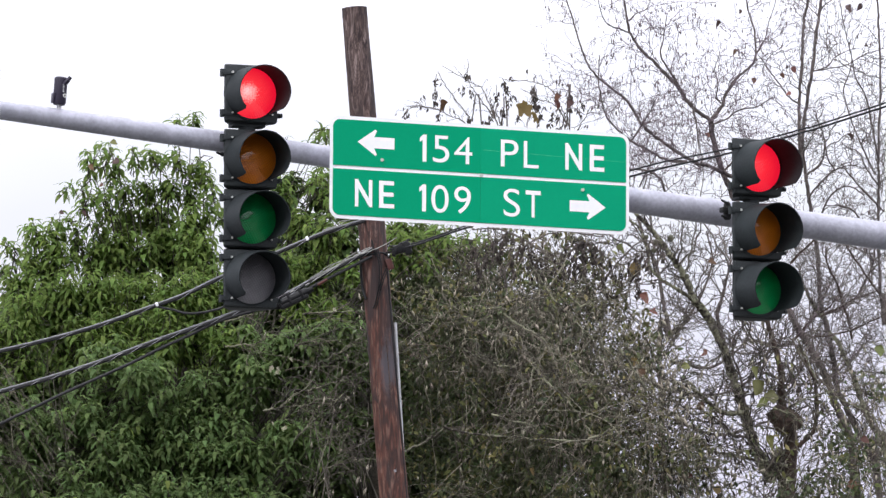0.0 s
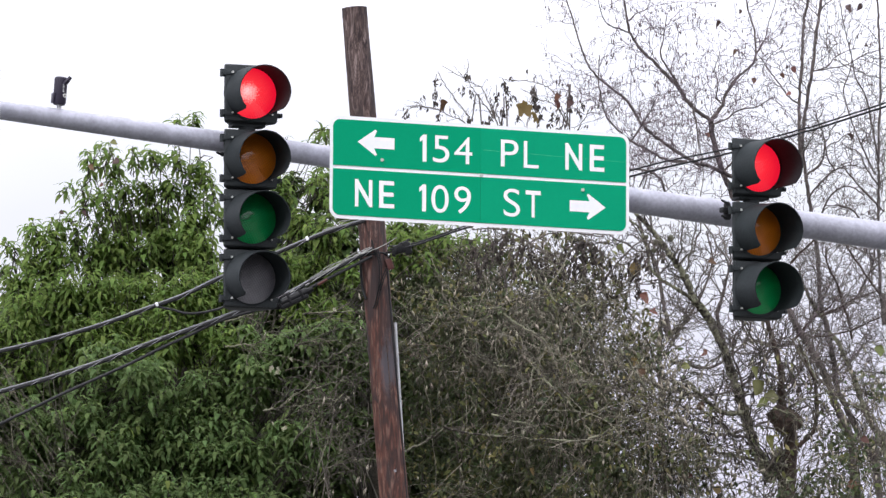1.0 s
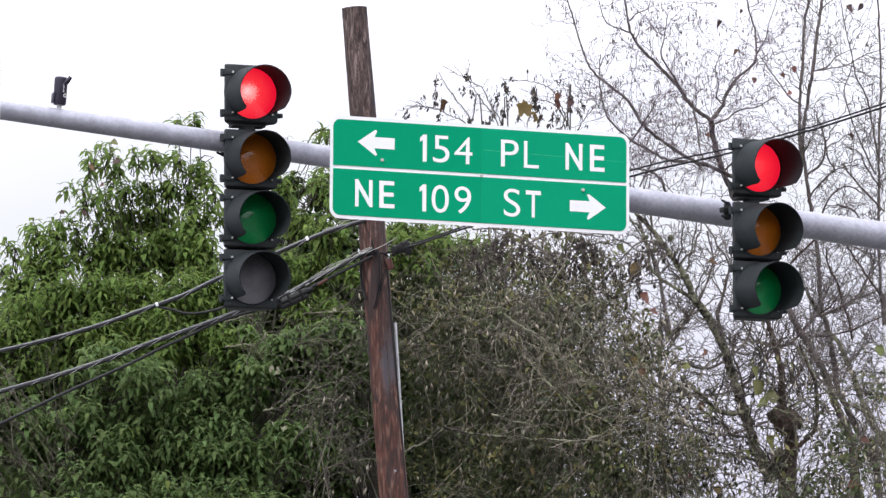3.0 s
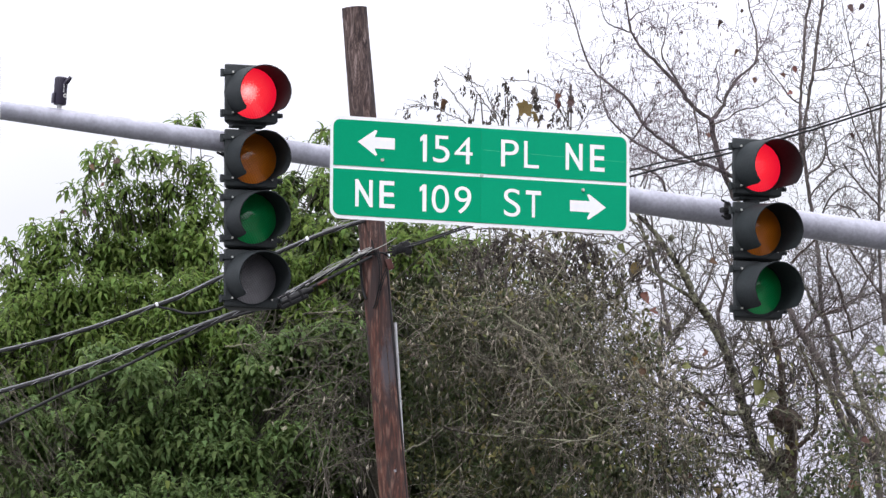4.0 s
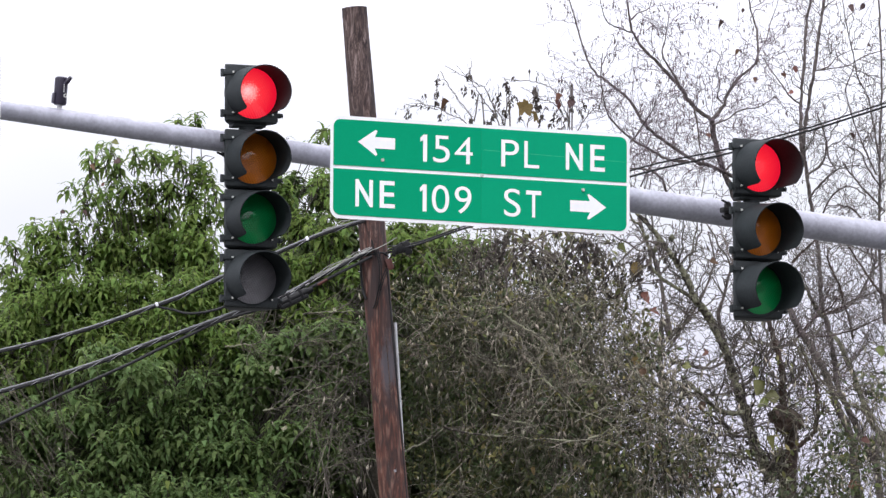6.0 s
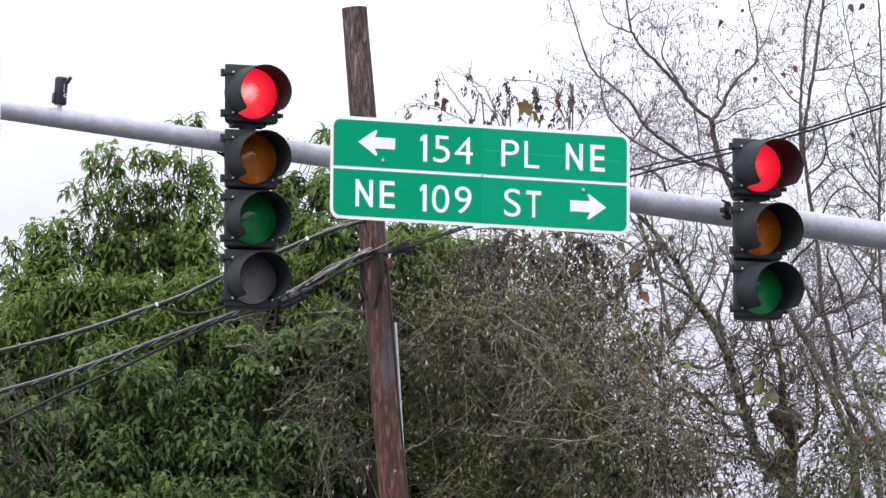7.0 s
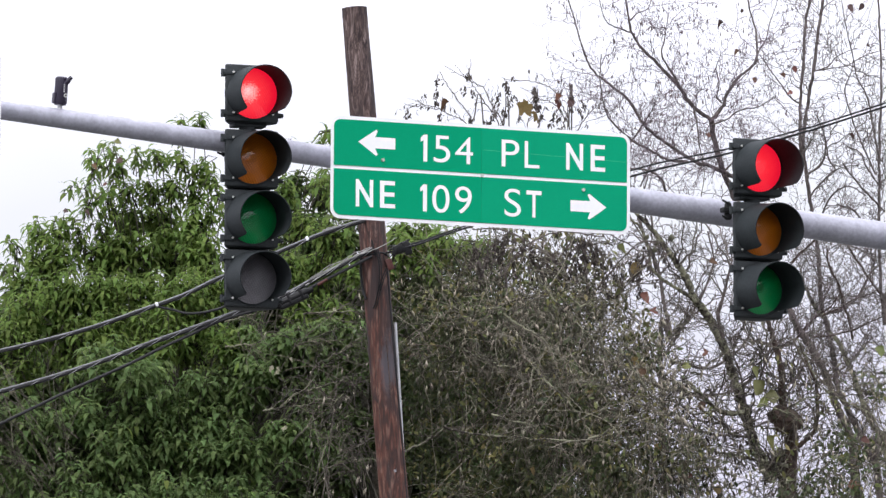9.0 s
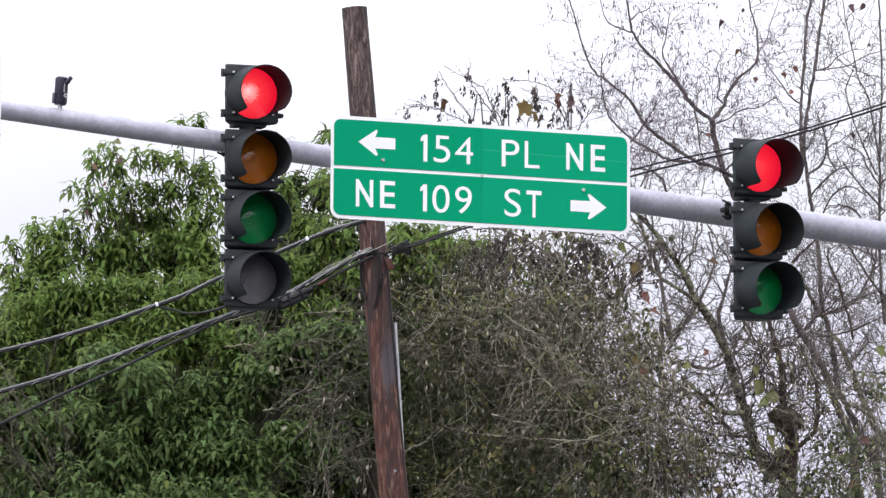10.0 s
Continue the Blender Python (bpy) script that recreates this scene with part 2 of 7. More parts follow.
def pole_wood():
    """Treated pole: wavy stretched grain, reddish brown with dark tarry streaks and grey weathered patches."""
    mat = bpy.data.materials.new("pole_wood")
    mat.use_nodes = True
    nt = mat.node_tree
    N, L = nt.nodes.new, nt.links.new
    bsdf = nt.nodes["Principled BSDF"]
    tex = N("ShaderNodeTexCoord")

    def noise_at(stretch, scale, detail, distortion=0.0):
        mapping, node = N("ShaderNodeMapping"), N("ShaderNodeTexNoise")
        mapping.inputs["Scale"].default_value = stretch
        L(tex.outputs["Object"], mapping.inputs[0])
        L(mapping.outputs[0], node.inputs["Vector"])
        node.inputs["Scale"].default_value, node.inputs["Detail"].default_value = scale, detail
        node.inputs["Distortion"].default_value = distortion
        return node.outputs[0]

    def ramp(value, stops):
        node = N("ShaderNodeValToRGB")
        e = node.color_ramp.elements
        e[0].position, e[0].color = stops[0][0], (*stops[0][1], 1)
        e[1].position, e[1].color = stops[-1][0], (*stops[-1][1], 1)
        for at, c in stops[1:-1]:
            m = e.new(at)
            m.color = (*c, 1)
        L(value, node.inputs[0])
        return node.outputs[0]

    def blend(factor, a, b):
        node = N("ShaderNodeMix")
        node.data_type = "RGBA"
        L(factor, node.inputs[0])
        for socket, c in ((node.inputs[6], a), (node.inputs[7], b)):
            if isinstance(c, tuple):
                socket.default_value = (*c, 1)
            else:
                L(c, socket)
        return node.outputs[2]

    broad = noise_at((19, 19, 3.2), 1.0, 6, 1.9)
    grain = noise_at((60, 60, 2.2), 1.0, 5, 0.6)
    red = ramp(broad, ((0.37, (0.034, 0.016, 0.013)), (0.46, (0.078, 0.027, 0.018)), (0.54, (0.112, 0.042, 0.029)), (0.64, (0.190, 0.105, 0.080))))
    grey = ramp(broad, ((0.38, (0.026, 0.015, 0.016)), (0.46, (0.135, 0.092, 0.084)), (0.51, (0.050, 0.031, 0.030)), (0.56, (0.160, 0.110, 0.100)), (0.64, (0.250, 0.190, 0.178))))
    sep = N("ShaderNodeSeparateXYZ")
    L(tex.outputs["Object"], sep.inputs[0])
    height = N("ShaderNodeMapRange")
    height.inputs["From Min"].default_value, height.inputs["From Max"].default_value = 7.2, 9.2
    L(sep.outputs["Z"], height.inputs["Value"])
    colour = blend(height.outputs[0], red, grey)
    tar = ramp(noise_at((5.5, 5.5, 1.5), 1.0, 5, 0.4), ((0.53, (0, 0, 0)), (0.62, (0.8, 0.8, 0.8))))
    colour = blend(tar, colour, (0.030, 0.022, 0.024))
    eyes = noise_at((4.2, 4.2, 0.75), 1.0, 1.0, 0.1)
    for knot in ((-0.763, -0.094, 9.36), (-0.503, -0.104, 6.72), (-0.60, -0.10, 7.95)):
        away = N("ShaderNodeVectorMath")
        away.operation, away.inputs[1].default_value = "SUBTRACT", knot
        L(tex.outputs["Object"], away.inputs[0])
        flat = N("ShaderNodeVectorMath")
        flat.operation, flat.inputs[1].default_value = "MULTIPLY", (1.0, 0.6, 0.33)
        L(away.outputs[0], flat.inputs[0])
        far = N("ShaderNodeVectorMath")
        far.operation = "LENGTH"
        L(flat.outputs[0], far.inputs[0])
        hump = N("ShaderNodeMapRange")
        hump.interpolation_type = "SMOOTHSTEP"
        hump.inputs["From Min"].default_value, hump.inputs["From Max"].default_value = 0.10, 0.0
        hump.inputs["To Min"].default_value, hump.inputs["To Max"].default_value = 0.0, 0.55
        L(far.outputs["Value"], hump.inputs["Value"])
        both = N("ShaderNodeMath")
        L(eyes, both.inputs[0])
        L(hump.outputs[0], both.inputs[1])
        eyes = both.outputs[0]
    wave = N("ShaderNodeMath")
    wave.operation, wave.inputs[1].default_value = "MULTIPLY", 70.0
    L(eyes, wave.inputs[0])
    crest = N("ShaderNodeMath")
    crest.operation = "SINE"
    L(wave.outputs[0], crest.inputs[0])
    spot = N("ShaderNodeVectorMath")
    spot.operation, spot.inputs[1].default_value = "SUBTRACT", (-0.500, -0.10, 6.76)
    L(tex.outputs["Object"], spot.inputs[0])
    drawn = N("ShaderNodeVectorMath")
    drawn.operation, drawn.inputs[1].default_value = "MULTIPLY", (1.0, 0.5, 0.36)
    L(spot.outputs[0], drawn.inputs[0])
    reach = N("ShaderNodeVectorMath")
    reach.operation = "LENGTH"
    L(drawn.outputs[0], reach.inputs[0])
    ragged = N("ShaderNodeMath")
    ragged.operation, ragged.inputs[1].default_value = "MULTIPLY_ADD", 0.16
    L(noise_at((22, 22, 9), 1.0, 5, 0.3), ragged.inputs[0])
    L(reach.outputs["Value"], ragged.inputs[2])
    stain = ramp(ragged.outputs[0], ((0.13, (0.85, 0.85, 0.85)), (0.175, (0, 0, 0))))
    rings = ramp(crest.outputs[0], ((0.1, (0, 0, 0)), (0.95, (0.5, 0.5, 0.5))))
    colour = blend(rings, colour, (0.034, 0.019, 0.018))
    fine = ramp(grain, ((0.38, (0.4, 0.4, 0.4)), (0.6, (0, 0, 0))))
    colour = blend(fine, colour, (0.020, 0.012, 0.011))
    colour = blend(stain, colour, (0.066, 0.062, 0.074))
    L(colour, bsdf.inputs["Base Color"])
    bsdf.inputs["Roughness"].default_value = 0.7
    bsdf.inputs["Specular IOR Level"].default_value = 0.35
    bump_node = N("ShaderNodeBump")
    bump_node.inputs["Strength"].default_value = 0.7
    bump_node.inputs["Distance"].default_value = 0.006
    L(grain, bump_node.inputs["Height"])
    L(bump_node.outputs[0], bsdf.inputs["Normal"])
    return mat


POLE_WOOD = pole_wood()


# ---- mesh helpers ----
def finish(name, bm, mat, smooth=40):
    me = bpy.data.meshes.new(name)
    bm.normal_update()
    bm.to_mesh(me)
    bm.free()
    me.materials.append(mat)
    if smooth:
        me.polygons.foreach_set("use_smooth", [True] * len(me.polygons))
        me.set_sharp_from_angle(angle=radians(smooth))
    return me


def part(name, bm, mat, parent, label="", smooth=40):
    ob = new(name, finish(name, bm, mat, smooth))
    ob.parent = parent
    if label:
        ob["label"] = label
    return ob


def thing(name, m, label, category, group="", kind=""):
    ob = new(name)
    ob.empty_display_size = 0.1
    ob.matrix_world = m
    return tagged(ob, label, category, group, kind)


def box(bm, size, centre=(0, 0, 0), bevel=0.0, turn=None):
    m = Matrix.Translation(centre) @ (turn or Matrix()) @ Matrix.Diagonal((*size, 1))
    made = bmesh.ops.create_cube(bm, size=1, matrix=m)["verts"]
    if bevel:
        edges = list({e for v in made for e in v.link_edges})
        bmesh.ops.bevel(bm, geom=edges, offset=bevel, segments=2, affect="EDGES", profile=0.6)
    return bm


def tube(bm, points, radii, sides=16, cap=True):
    """A round bar swept along points."""
    points = [Vector(p) for p in points]
    rings = []
    side = None
    for i, p in enumerate(points):
        d = (points[min(i + 1, len(points) - 1)] - points[max(i - 1, 0)]).normalized()
        if side is None:
            side = d.orthogonal().normalized()
        side = (side - d * side.dot(d)).normalized()
        up = d.cross(side)
        r = radii[i] if hasattr(radii, "__len__") else radii
        rings.append([bm.verts.new(p + (side * math.cos(a) + up * math.sin(a)) * r)
                      for a in (2 * math.pi * k / sides for k in range(sides))])
    for a, b in zip(rings, rings[1:]):
        for k in range(sides):
            bm.faces.new((a[k], a[(k + 1) % sides], b[(k + 1) % sides], b[k]))
    if cap:
        bm.faces.new(rings[0][::-1])
        bm.faces.new(rings[-1])
    return bm


def rounded_plate(bm, w, h, r, y0, y1, steps=6):
    """An upright plate in the xz plane with rounded corners, from y0 (front) to y1."""
    ring = []
    for cx, cz, a0 in ((w / 2 - r, h / 2 - r, 0), (-w / 2 + r, h / 2 - r, 90), (-w / 2 + r, -h / 2 + r, 180), (w / 2 - r, -h / 2 + r, 270)):
        for k in range(steps + 1):
            a = radians(a0 + 90 * k / steps)
            ring.append((cx + r * math.cos(a), cz + r * math.sin(a)))
    front = [bm.verts.new((x, y0, z)) for x, z in ring]
    back = [bm.verts.new((x, y1, z)) for x, z in ring]
    bm.faces.new(front)
    bm.faces.new(back[::-1])
    for k in range(len(ring)):
        j = (k + 1) % len(ring)
        bm.faces.new((front[j], front[k], back[k], back[j]))
    return bm


def flat_shape(bm, outline, y0, y1):
    front = [bm.verts.new((x, y0, z)) for x, z in outline]
    back = [bm.verts.new((x, y1, z)) for x, z in outline]
    bm.faces.new(front)
    bm.faces.new(back[::-1])
    for k in range(len(outline)):
        j = (k + 1) % len(outline)
        bm.faces.new((front[j], front[k], back[k], back[j]))
    bmesh.ops.recalc_face_normals(bm, faces=bm.faces)
    return bm


# ---- ground ----
bm = bmesh.new()
bmesh.ops.create_grid(bm, x_segments=24, y_segments=24, size=1500)
ground = new("ground", finish("ground", bm, GROUND))
tagged(ground, "dull grass and asphalt ground of the roadside", "ground", kind="structure")

# ---- an unseen dark bank of trees, added behind the camera to shape reflections ----
bm = bmesh.new()
feet, crests, backs = [], [], []
for k in range(91):
    a = radians(180 + 180 * k / 90)
    raised = max(0.0, min(1.0, (k - 62) / 3))          # one side raised as added tall firs, cutting off reflected sky
    high = 9 + 3.5 * noise.noise((k * 0.21, 3, 0)) + 1.6 * noise.noise((k * 0.9, 7, 0)) + raised * (22 + 5 * noise.noise((k * 1.3, 1, 0)))
    for row, r, z in ((feet, 58, 0), (crests, 60, high), (backs, 64, 0)):
        row.append(bm.verts.new((r * math.cos(a), r * math.sin(a) - 4, z)))
for k in range(90):
    bm.faces.new((feet[k], crests[k], crests[k + 1], feet[k + 1]))
    bm.faces.new((crests[k], backs[k], backs[k + 1], crests[k + 1]))
backdrop = new("backdrop", finish("backdrop", bm, UNSEEN_BANK))
tagged(backdrop, "unseen dark bank of trees, added to shape lens reflections", "backdrop", kind="structure")

# ---- the mast arm ----
ARM_TURN = 22.0
ARM_FOOT = Vector((0.136, 35.104, 6.347))
ALONG = Vector((math.cos(radians(ARM_TURN)), math.sin(radians(ARM_TURN)), 0))
SLOPE = -0.0823
POST_AT = 8.6


def arm_point(s):
    return ARM_FOOT + ALONG * s + Vector((0, 0, SLOPE * s))


def arm_radius(s):
    return 0.5 * (0.141 + 0.0112 * s)


moving = []          # what leans with the arm


def make_mast():
    base = arm_point(POST_AT)
    base.z = 0
    mast = thing("signal_mast", Matrix.Translation(base), "galvanised steel signal mast with a long tapered arm", "signal mast")
    bm = bmesh.new()
    tube(bm, [(0, 0, 0.05), (0, 0, 3), (0, 0, 6.2)], [0.17, 0.155, 0.14], 24)
    part("post", bm, GALVANISED, mast)
    bm = bmesh.new()
    box(bm, (0.5, 0.5, 0.05), (0, 0, 0.025), 0.008)
    part("base_plate", bm, GALVANISED, mast)
    bm = bmesh.new()
    stops = [-4.4 + (POST_AT + 4.4) * k / 24 for k in range(25)]
    tube(bm, [arm_point(s) - base for s in stops], [arm_radius(s) for s in stops], 32)
    moving.append(part("arm", bm, GALVANISED, mast))
    bm = bmesh.new()
    tube(bm, [arm_point(-4.42) - base, arm_point(-4.37) - base], 0.045, 24)
    moving.append(part("end_cap", bm, GALVANISED, mast))
    return mast


mast = make_mast()

# ---- signals ----
SECTION, GAP, WIDE, DEEP = 0.352, 0.034, 0.335, 0.15


def make_section(signal, z, lens_mat, label, hood, wide):
    """One section: housing with a door, hinges, latches, lens and a visor open at the bottom."""
    bm = bmesh.new()
    box(bm, (WIDE, DEEP, SECTION - 0.004), (0, DEEP / 2, z), 0.016)
    for v in bm.verts:
        v.co.x *= 1 - 0.5 * max(0.0, v.co.y / DEEP)
    section = part("section", bm, HOUSING, signal)
    bm = bmesh.new()
    box(bm, (WIDE - 0.012, 0.022, SECTION - 0.02), (0, -0.009, z), 0.009)
    part("door", bm, HOUSING, section)
    # lens: a dome
    bm = bmesh.new()
    rings = []
    for k in range(11):
        a = k / 10
        rings.append([bm.verts.new((0.150 * a * math.sin(q), -0.022 - 0.047 * (1 - a ** 2.0), 0.150 * a * math.cos(q)))
                      for q in (2 * math.pi * i / 40 for i in range(40))])
    for a, b in zip(rings, rings[1:]):
        for i in range(40):
            bm.faces.new((a[i], a[(i + 1) % 40], b[(i + 1) % 40], b[i]))
    bmesh.ops.remove_doubles(bm, verts=bm.verts, dist=1e-5)
    bmesh.ops.recalc_face_normals(bm, faces=bm.faces)
    part("lens", bm, lens_mat, section, label).location = (0, 0, z)
    # visor: long above and at the sides, a short collar below
    bm = bmesh.new()
    n = 56
    inner, outer = [], []
    for i in range(n + 1):
        deg = -180 + 360 * i / n
        reach = 0.272 if abs(deg) < 134 else (0.03 if abs(deg) > 139 else 0.272 - (abs(deg) - 134) / 5 * 0.242)
        reach -= 0.012 * (1 - math.cos(radians(deg)))
        a = radians(deg)
        drop = -0.095 * reach
        curl = 0.99 - 0.10 * max(0.0, -math.cos(a)) * min(1.0, reach / 0.2)
        for row, r in ((outer, wide), (inner, wide - 0.005)):
            row.append([bm.verts.new((min(r, 0.160) * math.sin(a), 0.02, z + min(r, 0.160) * math.cos(a))),
                        bm.verts.new((r * curl * math.sin(a), -0.018 - reach, z + r * curl * math.cos(a) + drop))])
    for i in range(n):
        bm.faces.new((outer[i][0], outer[i + 1][0], outer[i + 1][1], outer[i][1]))
        bm.faces.new((inner[i][1], inner[i + 1][1], inner[i + 1][0], inner[i][0]))
        bm.faces.new((outer[i][1], outer[i + 1][1], inner[i + 1][1], inner[i][1]))
    bmesh.ops.remove_doubles(bm, verts=bm.verts, dist=1e-5)
    part("visor", bm, hood, section)
    for sz in (0.118, -0.122):
        bm = bmesh.new()
        tube(bm, [(-WIDE / 2 - 0.008, 0.004, z + sz - 0.022), (-WIDE / 2 - 0.008, 0.004, z + sz + 0.022)], 0.013, 10)
        box(bm, (0.075, 0.010, 0.026), (-WIDE / 2 + 0.028, -0.022, z + sz), 0.003)
        part("hinge", bm, HOUSING, section)
        bm = bmesh.new()
        tube(bm, [(-WIDE / 2 + 0.046, -0.024, z + sz + 0.002), (-WIDE / 2 + 0.046, -0.036, z + sz + 0.002)], 0.0065, 8)
        part("visor_screw", bm, BOLT, section, "bright screw")
    bm = bmesh.new()
    box(bm, (0.03, 0.012, 0.03), (WIDE / 2 - 0.005, -0.014, z - 0.125), 0.004)
    tube(bm, [(WIDE / 2 + 0.006, -0.02, z - 0.125), (WIDE / 2 + 0.020, -0.02, z - 0.125)], 0.012, 8)
    tube(bm, [(WIDE / 2 + 0.016, -0.02, z - 0.138), (WIDE / 2 + 0.016, -0.02, z - 0.112)], 0.006, 8)
    part("latch", bm, HOUSING, section)
    bm = bmesh.new()
    tube(bm, [(WIDE / 2 - 0.042, -0.018, z - 0.122), (WIDE / 2 - 0.042, -0.03, z - 0.122)], 0.0055, 8)
    part("visor_screw", bm, BOLT, section, "bright screw")
    return section


def make_signal(name, m, lenses, label, wide, arm_s):
    """Sections hang below and above the bracket that grips the arm; the origin is the gap under the first section."""
    signal = thing(name, m, label, "traffic light", "signals on the arm")
    z = GAP / 2 + SECTION / 2
    for k, (mat, words) in enumerate(lenses):
        make_section(signal, z, mat, words, VISOR, wide)
        z -= SECTION + (GAP if k == 0 else 0.002)
    bm = bmesh.new()
    tube(bm, [(0, 0.07, -GAP), (0, 0.07, GAP)], 0.05, 16)
    # tapered foot of the first section
    box(bm, (0.20, 0.10, 0.02), (0, 0.07, GAP / 2 - 0.006), 0.006)
    part("collar", bm, HOUSING, signal)
    # bracket: clamp on the arm and a stub to the housing
    inv = m.inverted()
    c = inv @ arm_point(arm_s)
    r = arm_radius(arm_s)
    d = (inv.to_3x3() @ (arm_point(arm_s + 1) - arm_point(arm_s))).normalized()
    bm = bmesh.new()
    tube(bm, [c - d * 0.05, c + d * 0.05], r + 0.008, 24)
    tube(bm, [(c.x, c.y, c.z), (c.x * 0.3, DEEP * 0.7, c.z)], 0.035, 12)
    part("bracket", bm, HOUSING, signal)
    bm = tube(bmesh.new(), [(-WIDE / 2 + 0.064, DEEP + 0.03, c.z - 0.055), (-WIDE / 2 + 0.064, DEEP + 0.03, c.z - 0.045), (-WIDE / 2 + 0.064, DEEP + 0.03, c.z + 0.04), (-WIDE / 2 + 0.06, DEEP + 0.03, c.z + 0.055)], [0.014, 0.024, 0.022, 0.013], 14)
    box(bm, (0.05, 0.05, 0.03), (-WIDE / 2 + 0.03, DEEP, c.z + 0.0), 0.006)
    part("clamp", bm, BLACK_CABLE, signal)
    for dz in (0.045, -0.05):
        bm = tube(bmesh.new(), [(-WIDE / 2 + 0.05, DEEP + 0.01, c.z + dz), (-WIDE / 2 + 0.005, DEEP - 0.01, c.z + dz + 0.012)], 0.007, 8)
        part("clamp_bolt", bm, BLACK_CABLE, signal)
    return signal


RED, AMBER, GREEN, GREY = ((LENS_RED, "lit red lens"), (LENS_AMBER, "unlit amber lens"), (LENS_GREEN, "unlit green lens"), (LENS_GREY, "dark grey unlit lens"))
signal_a = make_signal("traffic_light", pose(-1.130, 34.49, 6.560, 0, 0, 20), (RED, AMBER, GREEN, GREY),
                       "dark four-section traffic light showing red, on the mast arm", 0.161, -1.31)
signal_b = make_signal("traffic_light", pose(1.884, 35.35, 6.241, 0, 0, 25.5), ((LENS_RED_EVEN, "lit red lens"), AMBER, GREEN),
                       "dark three-section traffic light showing red, on the mast arm", 0.168, 1.95)

# ---- the street sign ----
SIGN_AT = pose(0.2185, 34.905, 6.326, 0, 0.37, 22)
SIGN_W, SIGN_H = 1.922, 0.606


def make_sign():
    sign = thing("street_sign", SIGN_AT, "green street name sign with white border, letters and arrows", "street sign")
    bm = bmesh.new()
    rounded_plate(bm, SIGN_W - 0.001, SIGN_H + 0.005, 0.058, 0.0, 0.004)
    bmesh.ops.translate(bm, verts=bm.verts, vec=(0.0075, 0, 0))
    part("border", bm, SIGN_WHITE, sign, "white border")
    # two green panels above and two below the white line, with a seam between
    mid = 0.004
    for x0, x1 in ((-SIGN_W / 2 + 0.027, mid - 0.0006), (mid + 0.0006, SIGN_W / 2 - 0.014)):
        for up in (1, -1):
            z0, z1 = 0.010, SIGN_H / 2 - 0.019
            r = 0.042
            outer = x0 if x0 < -0.5 else x1
            inner = x1 if x0 < -0.5 else x0
            sgn = 1 if outer > inner else -1
            ring = [(inner, up * z0), (outer, up * z0)]
            for k in range(7):
                a = radians(90 * k / 6)
                ring.append((outer - sgn * (r - r * math.cos(a)), up * (z1 - r + r * math.sin(a))))
            ring.append((inner, up * z1))
            bm = flat_shape(bmesh.new(), ring, -0.003, 0.001)
            part("green_panel", bm, SIGN_GREEN if x0 < -0.5 else SIGN_FADED, sign, "green reflective panel", 0)
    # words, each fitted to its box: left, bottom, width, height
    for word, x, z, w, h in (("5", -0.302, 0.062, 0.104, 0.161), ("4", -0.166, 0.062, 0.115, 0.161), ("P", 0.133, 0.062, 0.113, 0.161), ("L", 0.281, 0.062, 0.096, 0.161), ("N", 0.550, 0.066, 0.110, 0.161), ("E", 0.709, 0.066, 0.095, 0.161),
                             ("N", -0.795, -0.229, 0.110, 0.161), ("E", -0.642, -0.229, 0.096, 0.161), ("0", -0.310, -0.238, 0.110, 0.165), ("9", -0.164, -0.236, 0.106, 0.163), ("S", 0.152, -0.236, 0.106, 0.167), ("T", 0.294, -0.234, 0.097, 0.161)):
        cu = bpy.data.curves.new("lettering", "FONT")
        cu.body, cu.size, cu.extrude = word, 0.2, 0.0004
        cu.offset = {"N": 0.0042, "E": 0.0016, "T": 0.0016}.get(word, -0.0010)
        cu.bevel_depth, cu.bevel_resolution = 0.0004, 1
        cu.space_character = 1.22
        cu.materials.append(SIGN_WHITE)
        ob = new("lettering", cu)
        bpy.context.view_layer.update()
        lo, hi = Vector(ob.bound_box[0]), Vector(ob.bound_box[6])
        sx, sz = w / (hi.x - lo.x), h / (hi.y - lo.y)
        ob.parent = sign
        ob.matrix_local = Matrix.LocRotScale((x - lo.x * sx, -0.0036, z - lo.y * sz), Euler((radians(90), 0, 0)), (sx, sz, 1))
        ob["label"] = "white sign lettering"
    for x, z in ((-0.343, 0.058), (-0.344, -0.240)):
        z, top = z + 0.004, z + 0.165
        ring = [(x, z), (x, top), (x - 0.022, top), (x - 0.043, top - 0.020), (x - 0.043, top - 0.044), (x - 0.025, top - 0.034), (x - 0.025, z)]
        part("numeral", flat_shape(bmesh.new(), ring, -0.0042, -0.002), SIGN_WHITE, sign, "white numeral one", 0)
    scratch = flat_shape(bmesh.new(), [(0.02, 0.152), (0.955, 0.132), (0.955, 0.1335), (0.02, 0.1545)], -0.0036, -0.002)
    part("scratch", scratch, SCRATCH, sign, "pale scratch", 0)
    for x, z, way in ((-0.664, 0.156, -1), (0.696, -0.149, 1)):
        ring = [(0.117, 0.0), (0.005, 0.077), (-0.006, 0.070), (0.012, 0.033), (-0.117, 0.033), (-0.117, -0.034), (0.012, -0.034), (-0.006, -0.071), (0.005, -0.078)]
        bm = flat_shape(bmesh.new(), [(x + way * a, z + b) for a, b in ring], -0.0042, -0.002)
        part("arrow", bm, SIGN_WHITE, sign, "white arrow", 0)
    for x, z in ((-0.627, 0.055), (0.007, 0.0), (0.661, -0.051)):
        bm = bmesh.new()
        tube(bm, [(x, -0.002, z), (x, -0.014, z)], 0.010, 10)
        part("bolt", bm, BOLT, sign, "dull steel bolt")
